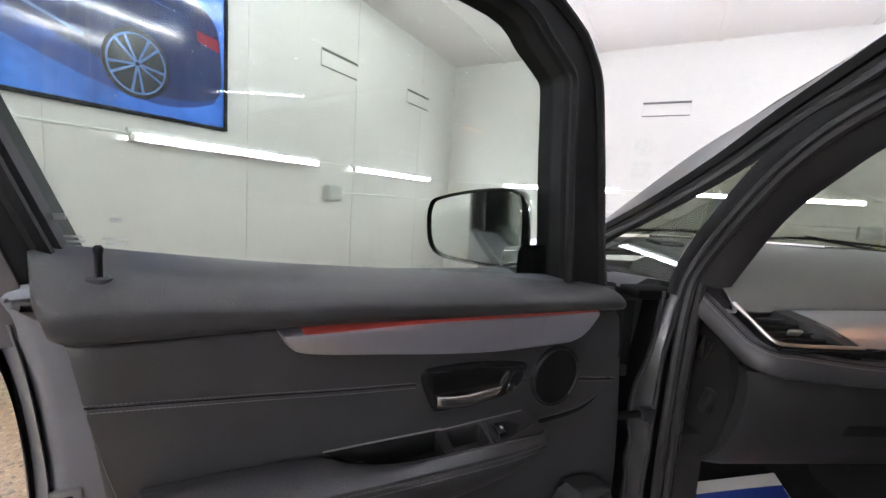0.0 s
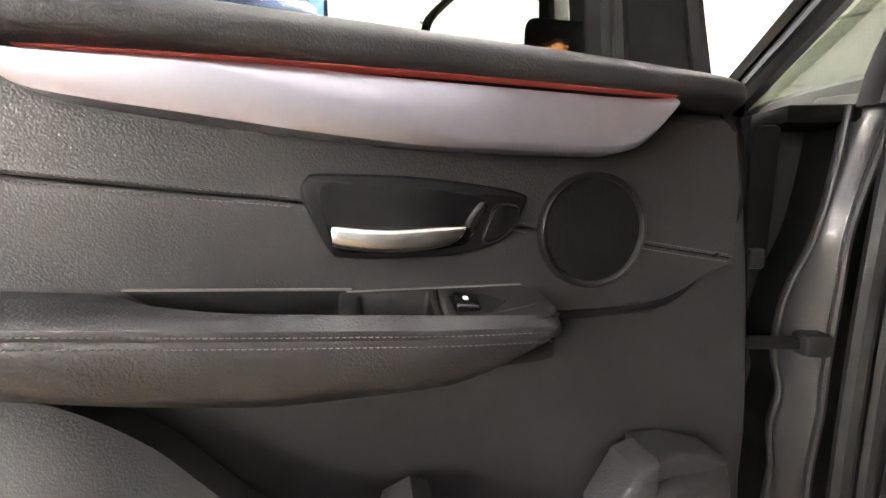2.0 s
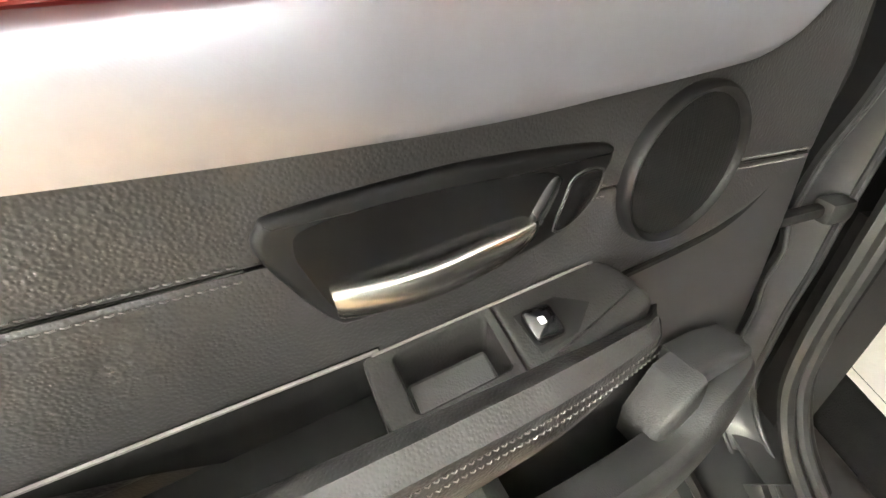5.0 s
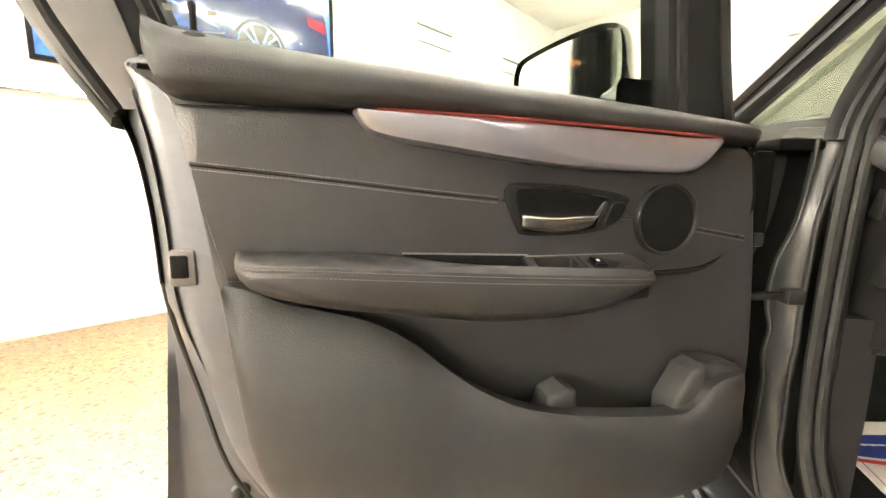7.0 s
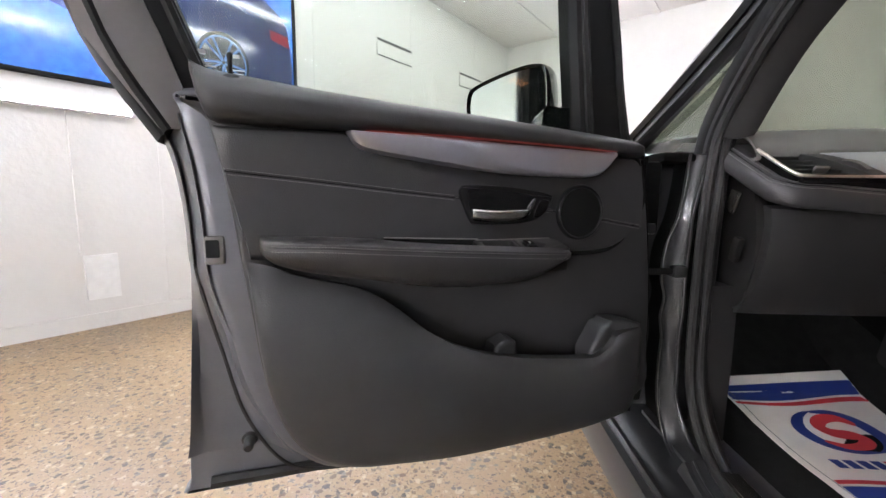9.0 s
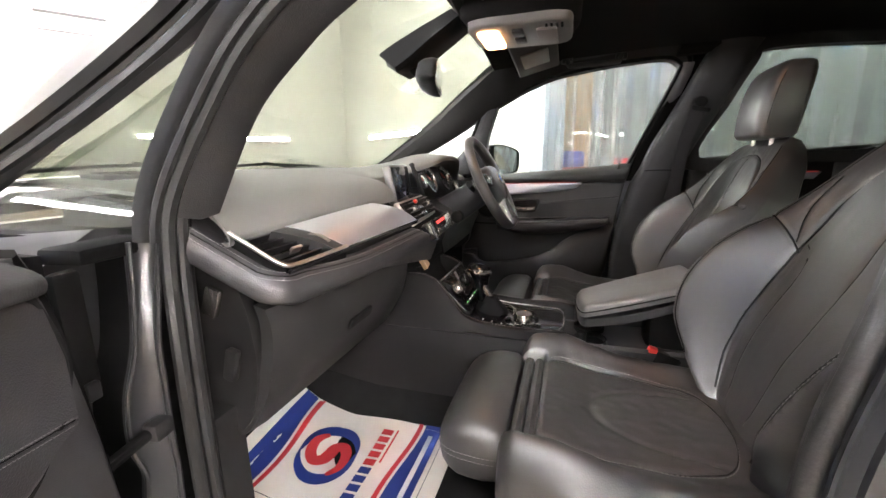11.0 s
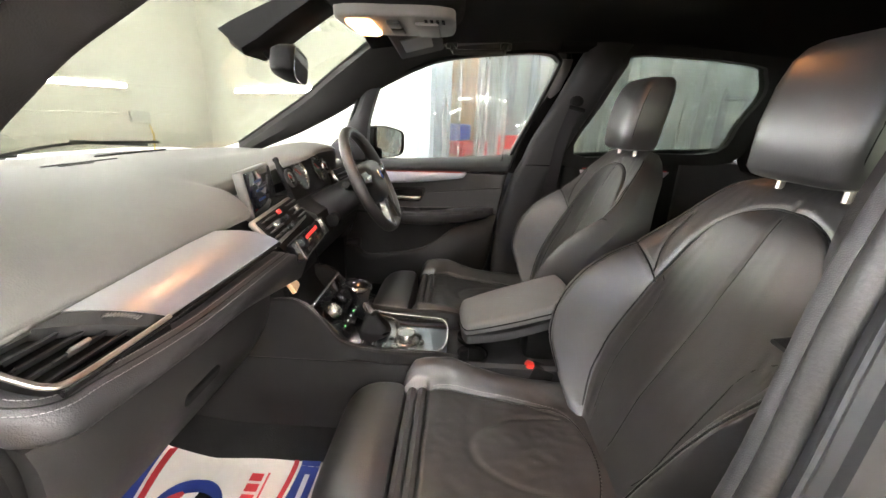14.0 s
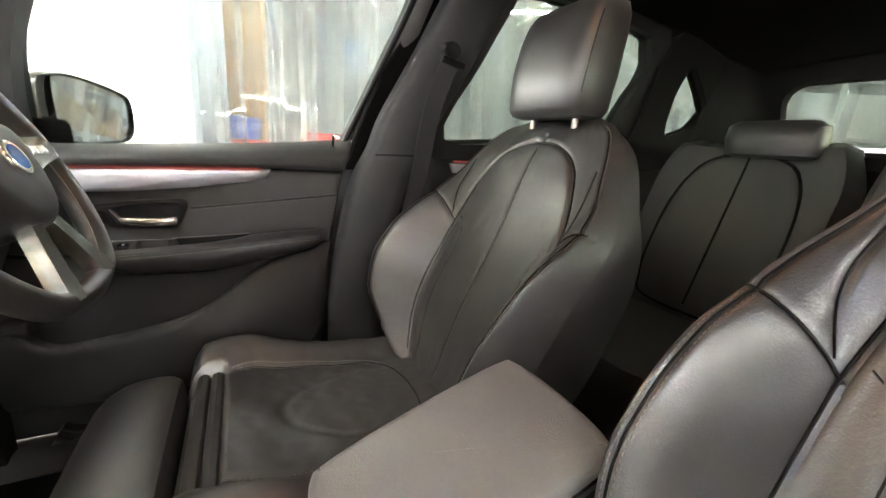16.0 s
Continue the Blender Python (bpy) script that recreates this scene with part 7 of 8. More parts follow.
part("armrest_stand", rbox((0.10, 0.12, 0.30), pose(0.010, -0.80, 0.48), 0.02), BLACK, cons, "black armrest stand")
bk = thing("belt_buckle", (-0.105, -0.755, 0.44), "black seat belt buckle with a red button", "belt buckle", "belt buckles")
part("case", rbox((0.035, 0.06, 0.09), pose(-0.100, -0.765, 0.475, 20), 0.008), BLACK, bk)
part("button", rbox((0.026, 0.045, 0.028), pose(-0.100, -0.752, 0.510, 20), 0.006), RED, bk, "red release button")
part("strap", rbox((0.02, 0.03, 0.10), pose(-0.100, -0.79, 0.42, 20), 0.004), BELT, bk)

# ---- front seats ----
from mathutils import noise as soft_noise


def front_seat(cx, label):
    S = thing("front_seat", (cx, -0.62, 0.25), label, "car seat", "front seats")
    Bp, Tp = Vector((0, -0.842, 0.535)), Vector((0, -1.082, 1.052))
    up = (Tp - Bp).normalized()
    L = (Tp - Bp).length
    nf = Vector((0, up.z, -up.y))
    half = spl([(-0.08, 0.17), (0, 0.222), (0.12, 0.262), (0.30, 0.277), (0.48, 0.276), (0.60, 0.266), (0.66, 0.255), (0.75, 0.228), (0.84, 0.203), (0.92, 0.173), (1.0, 0.108)])
    bol = spl([(-0.08, 0.03), (0, 0.075), (0.12, 0.118), (0.25, 0.126), (0.38, 0.116), (0.50, 0.088), (0.60, 0.050), (0.75, 0.018), (0.9, 0.004), (1, 0)])
    thick = spl([(0, 0.10), (0.5, 0.105), (0.85, 0.085), (0.96, 0.06), (1.0, 0.03)])
    belly = spl([(0, -0.018), (0.25, -0.004), (0.5, -0.006), (0.8, 0.0), (0.93, -0.006), (1.0, -0.03)])
    crest_a = spl([(-0.08, 0.80), (0.05, 0.85), (0.15, 0.90), (0.30, 0.925), (0.57, 0.94), (0.75, 0.955), (0.92, 0.95), (1.0, 0.90)])
    notch_s = spl([(0.60, 0.500), (0.70, 0.548), (0.80, 0.578), (0.90, 0.595), (0.97, 0.600)])
    notch_b = spl([(0.535, 0.655), (0.58, 0.70), (0.66, 0.77), (0.76, 0.84), (0.82, 0.88)])
    arch = lambda s: 0.63 if s < 0.62 else 0.63 * math.sqrt(max(0.0, 1 - ((s - 0.62) / 0.27) ** 4))

    def dent(a, s):
        """How deep the sewn folds pull the cover in."""
        b, g = abs(a), 0.0
        g += 0.5 * math.exp(-(((b - crest_a(s) + 0.03) * half(s) / 0.0035) ** 2)) if 0.0 < s < 0.95 else 0
        if 0.60 < b < 0.97:
            g += 0.9 * math.exp(-(((s - notch_s(b)) * L / 0.0045) ** 2))
        if 0.54 < s < 0.80:
            g += 0.6 * math.exp(-(((b - notch_b(s)) * half(s) / 0.0045) ** 2))
        rise = 0.62 + 0.27 * max(0.0, 1 - (b / 0.63) ** 2) ** 0.25 if b < 0.63 else 0.62
        d = min(abs(b - arch(s)) * half(s), abs(s - rise) * L if s > 0.62 and b < 0.63 else 9)
        g += 0.9 * math.exp(-((d / 0.0050) ** 2)) if s < 0.92 else 0
        return 0.0050 * min(1.3, g) + 0.0014 * soft_noise.noise(Vector((a * 5 + cx * 9, s * 9, 0))) + 0.0008 * soft_noise.noise(Vector((a * 14, s * 10 + cx * 7, 3)))

    def front(a, s):
        """The backrest's front face: a across from -1 to 1, s up it."""
        c = crest_a(s)
        k = min(1, max(0, (abs(a) - 0.56) / (c - 0.56)))
        k = 0.55 * k * k * (3 - 2 * k) + 0.45 * math.sin(math.pi / 2 * k) ** 1.5
        e = max(0, (abs(a) - c) / (1 - c))
        f = belly(s) + bol(s) * k - (bol(s) * 0.50 + 0.026) * e**1.25 - dent(a, s)
        return Vector((cx + half(s) * a, 0, 0)) + Bp + up * (L * s) + nf * f

    rows = []
    for i in range(131):
        s = -0.08 + 1.08 * i / 130
        ring = [front(math.sin(math.pi / 2 * (-1 + 2 * j / 200)), s) for j in range(201)]
        w, t = half(s), thick(s)
        for a, d in ((0.995, 0.45), (0.97, 0.85), (0.85, 1.0), (0.4, 1.06), (0, 1.08), (-0.4, 1.06), (-0.85, 1.0), (-0.97, 0.85), (-0.995, 0.45)):
            ring.append(Vector((cx + w * a, 0, 0)) + Bp + up * (L * s) + nf * (belly(s) - t * d))
        rows.append(ring)
    back = part("backrest", skin(rows, closed=True), LEATHER, S, "black leather backrest with side bolsters")
    # arched centre panel with a crease down its middle
    s_list = list(np.linspace(-0.04, 0.62, 17)) + [0.62 + 0.27 * math.sin(math.pi / 2 * k / 14) ** 0.6 * 0.990 for k in range(1, 15)]
    inner_a = spl([(-0.04, 0.44), (0.12, 0.45), (0.30, 0.45), (0.42, 0.455), (0.48, 0.475), (0.52, 0.52), (0.545, 0.585)])
    rows = []
    for s in s_list:
        A = max(0.02, arch(s) - 0.02)
        row = []
        for j in range(71):
            a = A * (-1 + 2 * j / 70)
            groove = math.exp(-(((abs(a) - inner_a(s)) * half(s) / 0.0032) ** 2)) if s < 0.545 else 0
            lift = 0.0040 * edge_round(j / 70, 0.05) * min(1, max(0.15, (0.89 - s) / 0.06)) - 0.0030 * math.exp(-((a / 0.016) ** 2)) - 0.0024 * groove
            row.append((front(a, s) + nf * (lift + 0.0005), -nf))
        rows.append(row)
    part("centre_panel", slab(rows, 0.006), LEATHER, S, "arched leather centre panel with a crease")
    ring = [(-max(0.02, arch(s)), s) for s in s_list] + [(max(0.02, arch(s)), s) for s in s_list[::-1]]
    part("panel_seam", tube([front(a, s) + nf * 0.0015 for a, s in ring], 0.0017, 6), SEAM, back)
    part("crease", tube([front(0, s) + nf * 0.0018 for s in np.linspace(-0.02, 0.86, 40)], 0.0010, 5), SEAM, back)
    bm = bmesh.new()
    for sx in (-1, 1):
        part("notch_seam", tube([front(sx * b, notch_s(b)) + nf * 0.003 for b in np.linspace(0.62, 0.955, 16)], 0.0017, 6), SEAM, back)
        part("notch_seam", tube([front(sx * notch_b(s), s) + nf * 0.002 for s in np.linspace(0.54, 0.79, 16)], 0.0011, 6), SEAM, back)
        part("inner_seam", tube([front(sx * inner_a(s), s) + nf * 0.0026 for s in np.linspace(0.0, 0.545, 40)], 0.0010, 5), SEAM, back)
        crest = [front(sx * (crest_a(s) - 0.03), s) + nf * 0.0022 for s in np.linspace(0.0, 0.93, 60)]
        part("bolster_seam", tube(crest, 0.0012, 6), SEAM, back)
        for off in (-0.045, -0.015):
            stitches([front(sx * (crest_a(s) + off), s) + nf * 0.0006 for s in np.linspace(0.02, 0.60, 50)], nf, bm, 0.0045, 0.0025, 0.00045)
    part("stitching", bm, THREAD, back, "grey seat stitching")
    # cushion
    cw = spl([(-0.875, 0.215), (-0.80, 0.240), (-0.66, 0.250), (-0.55, 0.258), (-0.46, 0.245), (-0.438, 0.225), (-0.43, 0.20)])
    cz = spl([(-0.875, 0.495), (-0.80, 0.490), (-0.60, 0.500), (-0.52, 0.516), (-0.46, 0.520), (-0.438, 0.510), (-0.43, 0.490)])
    cb = spl([(-0.875, 0.02), (-0.75, 0.022), (-0.66, 0.026), (-0.55, 0.042), (-0.46, 0.034), (-0.43, 0.010)])

    spl_u = spl([(-0.80, 0.46), (-0.70, 0.58), (-0.56, 0.60), (-0.498, 0.56)])

    def top(a, y):
        k = min(1, max(0, (abs(a) - 0.56) / 0.26))
        k = k * k * (3 - 2 * k)
        e = max(0, (abs(a) - 0.82) / 0.18)
        u = spl_u(y)
        fold = math.exp(-(((abs(a) - u) * 0.25 / 0.006) ** 2)) * (1 if -0.80 < y < -0.49 else 0)
        fold += 0.6 * math.exp(-(((math.hypot(a * 0.25 / 0.105, (y + 0.80) / 0.215) - 1) * 0.14 / 0.006) ** 2)) * (1 if -0.80 < y else 0)
        slot = 0.0026 * soft_noise.noise(Vector((a * 4 + cx * 9, y * 26, 1))) + 0.0012 * soft_noise.noise(Vector((a * 14, y * 40, 5))) + 0.005 * fold + 0.022 * min(1, max(0, (y + 0.494) / 0.008)) * (1 - min(1, max(0, (abs(a) - 0.60) / 0.06)))
        return Vector((cx + cw(y) * a, y, cz(y) + cb(y) * k - 0.055 * e**2 - slot))

    rows = []
    for i in range(91):
        y = -0.875 + 0.445 * (1 - (1 - i / 90) ** 1.3)
        ring = [top(-1 + 2 * j / 100, y) for j in range(101)]
        w = cw(y)
        ring += [Vector((cx + w * a, y, z)) for a, z in ((0.995, 0.43), (0.96, 0.40), (0.8, 0.385), (0, 0.38), (-0.8, 0.385), (-0.96, 0.40), (-0.995, 0.43))]
        rows.append(ring)
    cush = part("cushion", skin(rows, closed=True), LEATHER, S, "black leather seat cushion")
    u_line = smooth_path([(-0.56, -0.498), (-0.60, -0.56), (-0.58, -0.70), (-0.46, -0.80), (0, -0.83), (0.46, -0.80), (0.58, -0.70), (0.60, -0.56), (0.56, -0.498)], 6)
    part("cushion_seam", tube([top(a, y) + Vector((0, 0, 0.0006)) for a, y in u_line], 0.0015, 6), SEAM, cush)
    bm = stitches([top(a * 1.05, y) + Vector((0, 0, 0.001)) for a, y in u_line], (0, 0, 1), None, 0.005, 0.003, 0.0008)
    part("stitching", bm, THREAD, cush)
    for k, y in enumerate((-0.478, -0.454)):
        part("gap_roll", tube([(cx + x, y, 0.506 - 0.004 * abs(x / 0.15) ** 3) for x in np.linspace(-0.152, 0.152, 13)], 0.0115, 8), LEATHER, cush)
    rows = []
    for y, z, d, w in ((-0.442, 0.500, 0.42, 0.160), (-0.438, 0.520, 0.41, 0.168), (-0.425, 0.530, 0.405, 0.172), (-0.40, 0.533, 0.40, 0.173), (-0.375, 0.532, 0.40, 0.171), (-0.352, 0.527, 0.40, 0.166), (-0.333, 0.518, 0.405, 0.156), (-0.318, 0.504, 0.412, 0.141), (-0.308, 0.486, 0.42, 0.122), (-0.303, 0.463, 0.43, 0.100)):
        ring = []
        for j in range(28):
            a = 2 * math.pi * j / 28
            ex = lambda q: math.copysign(abs(q) ** 0.42, q)
            ring.append((cx + w * ex(math.cos(a)), y, (z + d) / 2 + (z - d) / 2 * ex(math.sin(a))))
        rows.append(ring)
    ext = part("thigh_support", skin(rows, closed=True), LEATHER, S, "separate black leather thigh support")
    bm = bmesh.new()
    for dz in (0.0, 0.011):
        for sx in (-1, 1):
            stitches([(cx + sx * x, y, z + dz) for x, y, z in smooth_path([(0.1725, -0.43, 0.462), (0.1745, -0.40, 0.462), (0.1725, -0.375, 0.462), (0.1675, -0.352, 0.460), (0.1575, -0.333, 0.457), (0.1430, -0.317, 0.453), (0.1235, -0.306, 0.450)], 4)], (sx, 0.3, 0.2), bm, 0.005, 0.003, 0.0007, 0.0008)
    part("stitching", bm, THREAD, ext)
    part("base", rbox((0.40, 0.46, 0.10), pose(cx, -0.66, 0.355), 0.03), HARD, S, "black plastic seat base")
    for sx in (-1, 1):
        part("side_cover", skin([[(cx + sx * x, y, z) for x, z in ((0.235, 0.30), (0.262, 0.33), (0.266, 0.40), (0.25, 0.435), (0.22, 0.43))] for y in (-0.44, -0.52, -0.75, -0.92)], closed=True), HARD, S, "black plastic seat side cover")
        part("rail", rbox((0.03, 0.56, 0.05), pose(cx + sx * 0.2, -0.66, 0.275), 0.006), HARD, S)
    # headrest
    hr = Vector((cx, -1.094, 1.152))
    rows = []
    for z, w, d, sh in ((-0.114, 0.076, 0.034, 0.0), (-0.110, 0.094, 0.046, 0.0), (-0.098, 0.101, 0.053, 0.002), (-0.03, 0.104, 0.057, 0.004), (0.030, 0.102, 0.056, 0.001), (0.066, 0.099, 0.051, -0.003), (0.086, 0.092, 0.042, -0.007), (0.095, 0.080, 0.030, -0.010), (0.099, 0.045, 0.014, -0.012)):
        ring = []
        for j in range(32):
            a = 2 * math.pi * j / 32
            x, y = math.cos(a), math.sin(a)
            ex = 0.36
            ring.append(hr + Vector((w * math.copysign(abs(x) ** ex, x), d * math.copysign(abs(y) ** ex, y) + sh - 0.13 * z, z)))
        rows.append(ring)
    head = part("headrest", skin(rows, closed=True), LEATHER, S, "black leather headrest")
    for sx in (-1, 1):
        side = [hr + Vector((sx * w, y - 0.13 * z, z)) for z, w, y in ((-0.104, 0.092, 0.030), (-0.085, 0.098, 0.036), (-0.032, 0.1015, 0.038), (0.025, 0.1005, 0.034), (0.062, 0.0975, 0.026), (0.084, 0.090, 0.012))]
        part("stitching", stitches([p + Vector((-sx * 0.006, 0.004, 0)) for p in (Vector(q) for q in smooth_path(side, 4))], (sx * 0.7, 0.7, 0), None, 0.005, 0.003, 0.0007, 0.002), THREAD, head)
        part("head_seam", tube(smooth_path(side, 4), 0.0014, 5), SEAM, head)
        part("post", tube([(cx + sx * 0.062, -1.078, 1.02), (cx + sx * 0.062, -1.082, 1.085)], 0.006, 8), SOFT_CHROME, head, "satin chrome headrest post")
        part("post_collar", skin([[(cx + sx * 0.062 + r * math.cos(a), -1.080 + r * math.sin(a), z) for a in (2 * math.pi * k / 14 for k in range(14))] for r, z in ((0.017, 1.040), (0.017, 1.056), (0.011, 1.061))], closed=True), HARD, head)
    return S


front_seat(-0.358, "black leather passenger seat with stitched bolsters and headrest")
driver_seat = front_seat(0.358, "black leather driver's seat with stitched bolsters and headrest")
for ob in driver_seat.children:
    ob.location.y += {"cushion": 0.025, "thigh_support": 0.045}.get(ob.name.split(".")[0], 0.0)

# ---- rear bench ----
bench = thing("rear_bench", (0.0, -1.6, 0.27), "black leather rear bench with low headrests", "car seat")
for cx, w in ((0.38, 0.27), (-0.38, 0.27), (0.0, 0.105)):
    b0, b1 = Vector((cx, -1.66, 0.52)), Vector((cx, -1.86, 1.055))
    u2 = (b1 - b0).normalized()
    n2 = Vector((0, u2.z, -u2.y))

    def rear_face(a, s, cx=cx, w=w, b0=b0, b1=b1, n2=n2):
        sh = 1 - 0.22 * max(0, (s - 0.7) / 0.3) ** 2
        return b0.lerp(b1, s) + Vector((w * sh * a, 0, 0)) + n2 * (0.03 * min(1, max(0, (abs(a) - 0.55) / 0.3)) - 0.05 * max(0, (abs(a) - 0.85) / 0.15) ** 2 - 0.05 * max(0, (s - 0.92) / 0.08) ** 2)

    rows = []
    for i in range(19):
        s = i / 18
        ring = [rear_face(-1 + j / 10, s) for j in range(21)]
        ring += [rear_face(a, s) - n2 * 0.09 for a in (0.95, 0.5, 0, -0.5, -0.95)]
        rows.append(ring)
    rb = part("backrest", skin(rows, closed=True), LEATHER, bench, "black leather rear backrest")
    if w > 0.2:
        seam = [rear_face(a, s) + n2 * 0.001 for a, s in smooth_path([(-0.45, 0.05), (-0.62, 0.15), (-0.66, 0.4), (-0.62, 0.66), (-0.45, 0.86), (0, 0.91), (0.45, 0.86), (0.62, 0.66), (0.66, 0.4), (0.62, 0.15), (0.45, 0.05)], 5, closed=True)]
        part("panel_seam", tube(seam, 0.004, 6, closed=True), SEAM, rb)
        part("crease", tube([rear_face(0.0, s) + n2 * 0.0005 for s in np.linspace(0.08, 0.9, 12)], 0.003, 5), SEAM, rb)
        rows = []
        for z, ww, d in ((-0.05, 0.09, 0.03), (-0.042, 0.112, 0.042), (0.0, 0.120, 0.050), (0.035, 0.116, 0.044), (0.05, 0.095, 0.03)):
            rows.append([Vector((cx - 0.05 * (1 if cx > 0 else -1) + ww * math.copysign(abs(math.cos(a)) ** 0.6, math.cos(a)), -1.835 + d * math.copysign(abs(math.sin(a)) ** 0.6, math.sin(a)), 1.048 + z)) for a in (2 * math.pi * k / 28 for k in range(28))])
        part("headrest", skin(rows, closed=True), LEATHER, bench, "low black leather rear headrest")
    rows = []
    for y, z in ((-1.84, 0.535), (-1.70, 0.530), (-1.62, 0.522), (-1.45, 0.520), (-1.33, 0.520), (-1.27, 0.505), (-1.245, 0.47), (-1.25, 0.40)):
        ring = [Vector((cx + w * a, y, z + 0.02 * min(1, max(0, (abs(a) - 0.55) / 0.3)) - 0.04 * max(0, (abs(a) - 0.85) / 0.15) ** 2)) for a in np.linspace(-1, 1, 17)]
        rows.append(ring + [Vector((cx + w * 0.97, y, 0.30)), Vector((cx - w * 0.97, y, 0.30))])
    part("cushion", skin(rows, closed=True), LEATHER, bench, "black leather rear cushion")
part("shelf", rbox((1.3, 0.5, 0.03), pose(0, -2.15, 1.0), 0.01), CARPET, bench)
rbk = thing("belt_buckle", (0.13, -1.50, 0.50), "black rear belt buckle with a steel tongue", "belt buckle", "belt buckles")
part("case", rbox((0.03, 0.05, 0.09), pose(0.47, -1.49, 0.62, 25), 0.008), BLACK, rbk)
part("tongue", rbox((0.026, 0.004, 0.026), pose(0.478, -1.462, 0.645, 25), 0.003), CHROME, rbk, "bright steel belt tongue")
rbk.location = (0.47, -1.49, 0.57)
for c in rbk.children:
    c.location = Vector((0.13, -1.50, 0.50)) - Vector(rbk.location)

# ---- seat belts ----
for s in (-1, 1):
    bl = thing("seat_belt", (s * 0.66, -0.90, 0.30), "black seat belt webbing from the centre pillar anchor", "seat belt", "seat belts")
    dy = 0.0 if s > 0 else -0.012
    pth = smooth_path([(s * 0.598, -0.958 + dy, 1.155), (s * 0.632, -0.936, 1.05), (s * 0.660, -0.920, 0.885), (s * 0.680, -0.898, 0.72), (s * 0.695, -0.872, 0.50), (s * 0.70, -0.860, 0.32)], 6)
    part("webbing", band(pth, Vector((0, 1, 0.18)).normalized(), (s, 0, 0.1), 0.046, 0.002), BELT, bl)
    an = part("anchor", skin([[(s * (0.615 - n), -0.964 + dy + r * math.cos(a), 1.186 + 0.85 * r * math.sin(a)) for a in (2 * math.pi * k / 20 for k in range(20))] for r, n in ((0.024, 0.0), (0.024, 0.014), (0.020, 0.021), (0.010, 0.024), (0.003, 0.0245))], closed=True), BLACK, bl, "round black upper belt anchor")
    part("loop", rbox((0.016, 0.062, 0.016), pose(s * 0.596, -0.966 + dy, 1.160, 12), 0.006), BLACK, an)

# ---- rear-view mirror and sensor housing ----
rv = thing("rear_view_mirror", (0, -0.12, 1.17), "black rear-view mirror under a sensor housing on the windscreen", "mirror")
mm = Matrix.Translation((-0.005, -0.150, 1.210)) @ pose(0, 0, 0, 6, 0, 14)
shape = smooth_path([(-0.125, -0.022), (-0.128, 0.0), (-0.118, 0.028), (-0.06, 0.036), (0.06, 0.036), (0.118, 0.028), (0.128, 0.0), (0.120, -0.026), (0.06, -0.034), (-0.06, -0.034)], 4, closed=True)
rows = [[mm @ Vector((x * f, y, z * f)) for x, z in shape] for f, y in ((0.96, -0.016), (1.0, -0.010), (1.0, 0.0), (0.93, 0.018), (0.75, 0.034), (0.35, 0.044), (0.05, 0.046))]
part("shell", skin(rows, closed=True), BLACK, rv, "rounded black mirror shell")
part("glass", pillow([(x * 0.95, z * 0.94) for x, z in shape], lambda x, z, h: mm @ Vector((x, -h, z)), 0.012, 0.018, 0.001), MIRROR, rv, "mirror glass", flat=True)
part("neck", tube([(0, -0.115, 1.215), (0, -0.095, 1.235), (0, -0.075, 1.262)], 0.012, 10), BLACK, rv)
hs = [(-0.03, 1.245, 0.055), (-0.06, 1.225, 0.062), (-0.10, 1.245, 0.065), (-0.16, 1.285, 0.065), (-0.24, 1.335, 0.06)]
rows = []
for y, z, w in hs:
    top = 0.965 + 0.415 * (0.72 - y) / 0.97 - 0.012
    rows.append([Vector((sx, yy, zz)) for sx, yy, zz in ((-w, y, z + 0.012), (-w * 0.8, y, z), (w * 0.8, y, z), (w, y, z + 0.012), (w, y + 0.02, top), (-w, y + 0.02, top))])
part("sensor_housing", skin(rows, closed=True), BLACK, rv, "black sensor housing against the glass")

# ---- roof console with reading lamps ----
rc = thing("roof_lamp", (0.01, -0.39, 1.31), "lit roof reading lamp in a grey console", "roof lamp", "roof lamps")
zc = lambda y: 1.330 - 0.10 * (y + 0.39) * 1.0
ol = smooth_path([(-0.085, -0.275), (-0.095, -0.39), (-0.088, -0.50), (0.01, -0.515), (0.108, -0.50), (0.115, -0.39), (0.105, -0.275), (0.01, -0.262)], 5, closed=True)
part("plinth", pillow([(0.01 + (x - 0.01) * 1.25, -0.385 + (y + 0.385) * 1.15) for x, y in ol], lambda x, y, h: Vector((x, y, 1.385 - h)), 0.0, 0.065, 0.03), CLOTH, rc, "cloth-covered mount of the console")
part("console", pillow(ol, lambda x, y, h: Vector((x, y, 1.322 - h)), 0.0, 0.022, 0.008), GREY_TRIM, rc, "grey roof console")
part("lens", pillow(rrect(0.01, -0.312, 0.15, 0.055, 0.015), lambda x, y, h: Vector((x, y, 1.300 - h)), -0.004, 0.007, 0.004), LENS, rc, "warm lit lamp lens")
for x in (-0.035, 0.03):
    part("lamp_switch", rbox((0.05, 0.028, 0.008), pose(x, -0.385, 1.297), 0.003), HARD, rc, "dark lamp switch")
for k in range(4):
    for j in range(3):
        part("mic_hole", rbox((0.006, 0.006, 0.004), pose(-0.07 + 0.012 * j, -0.455 - 0.012 * k, 1.2992), 0.001, 1), BLACK, rc)
part("glasses_flap", rbox((0.13, 0.05, 0.008), pose(0.015, -0.455, 1.297), 0.004), GREY_TRIM, rc)
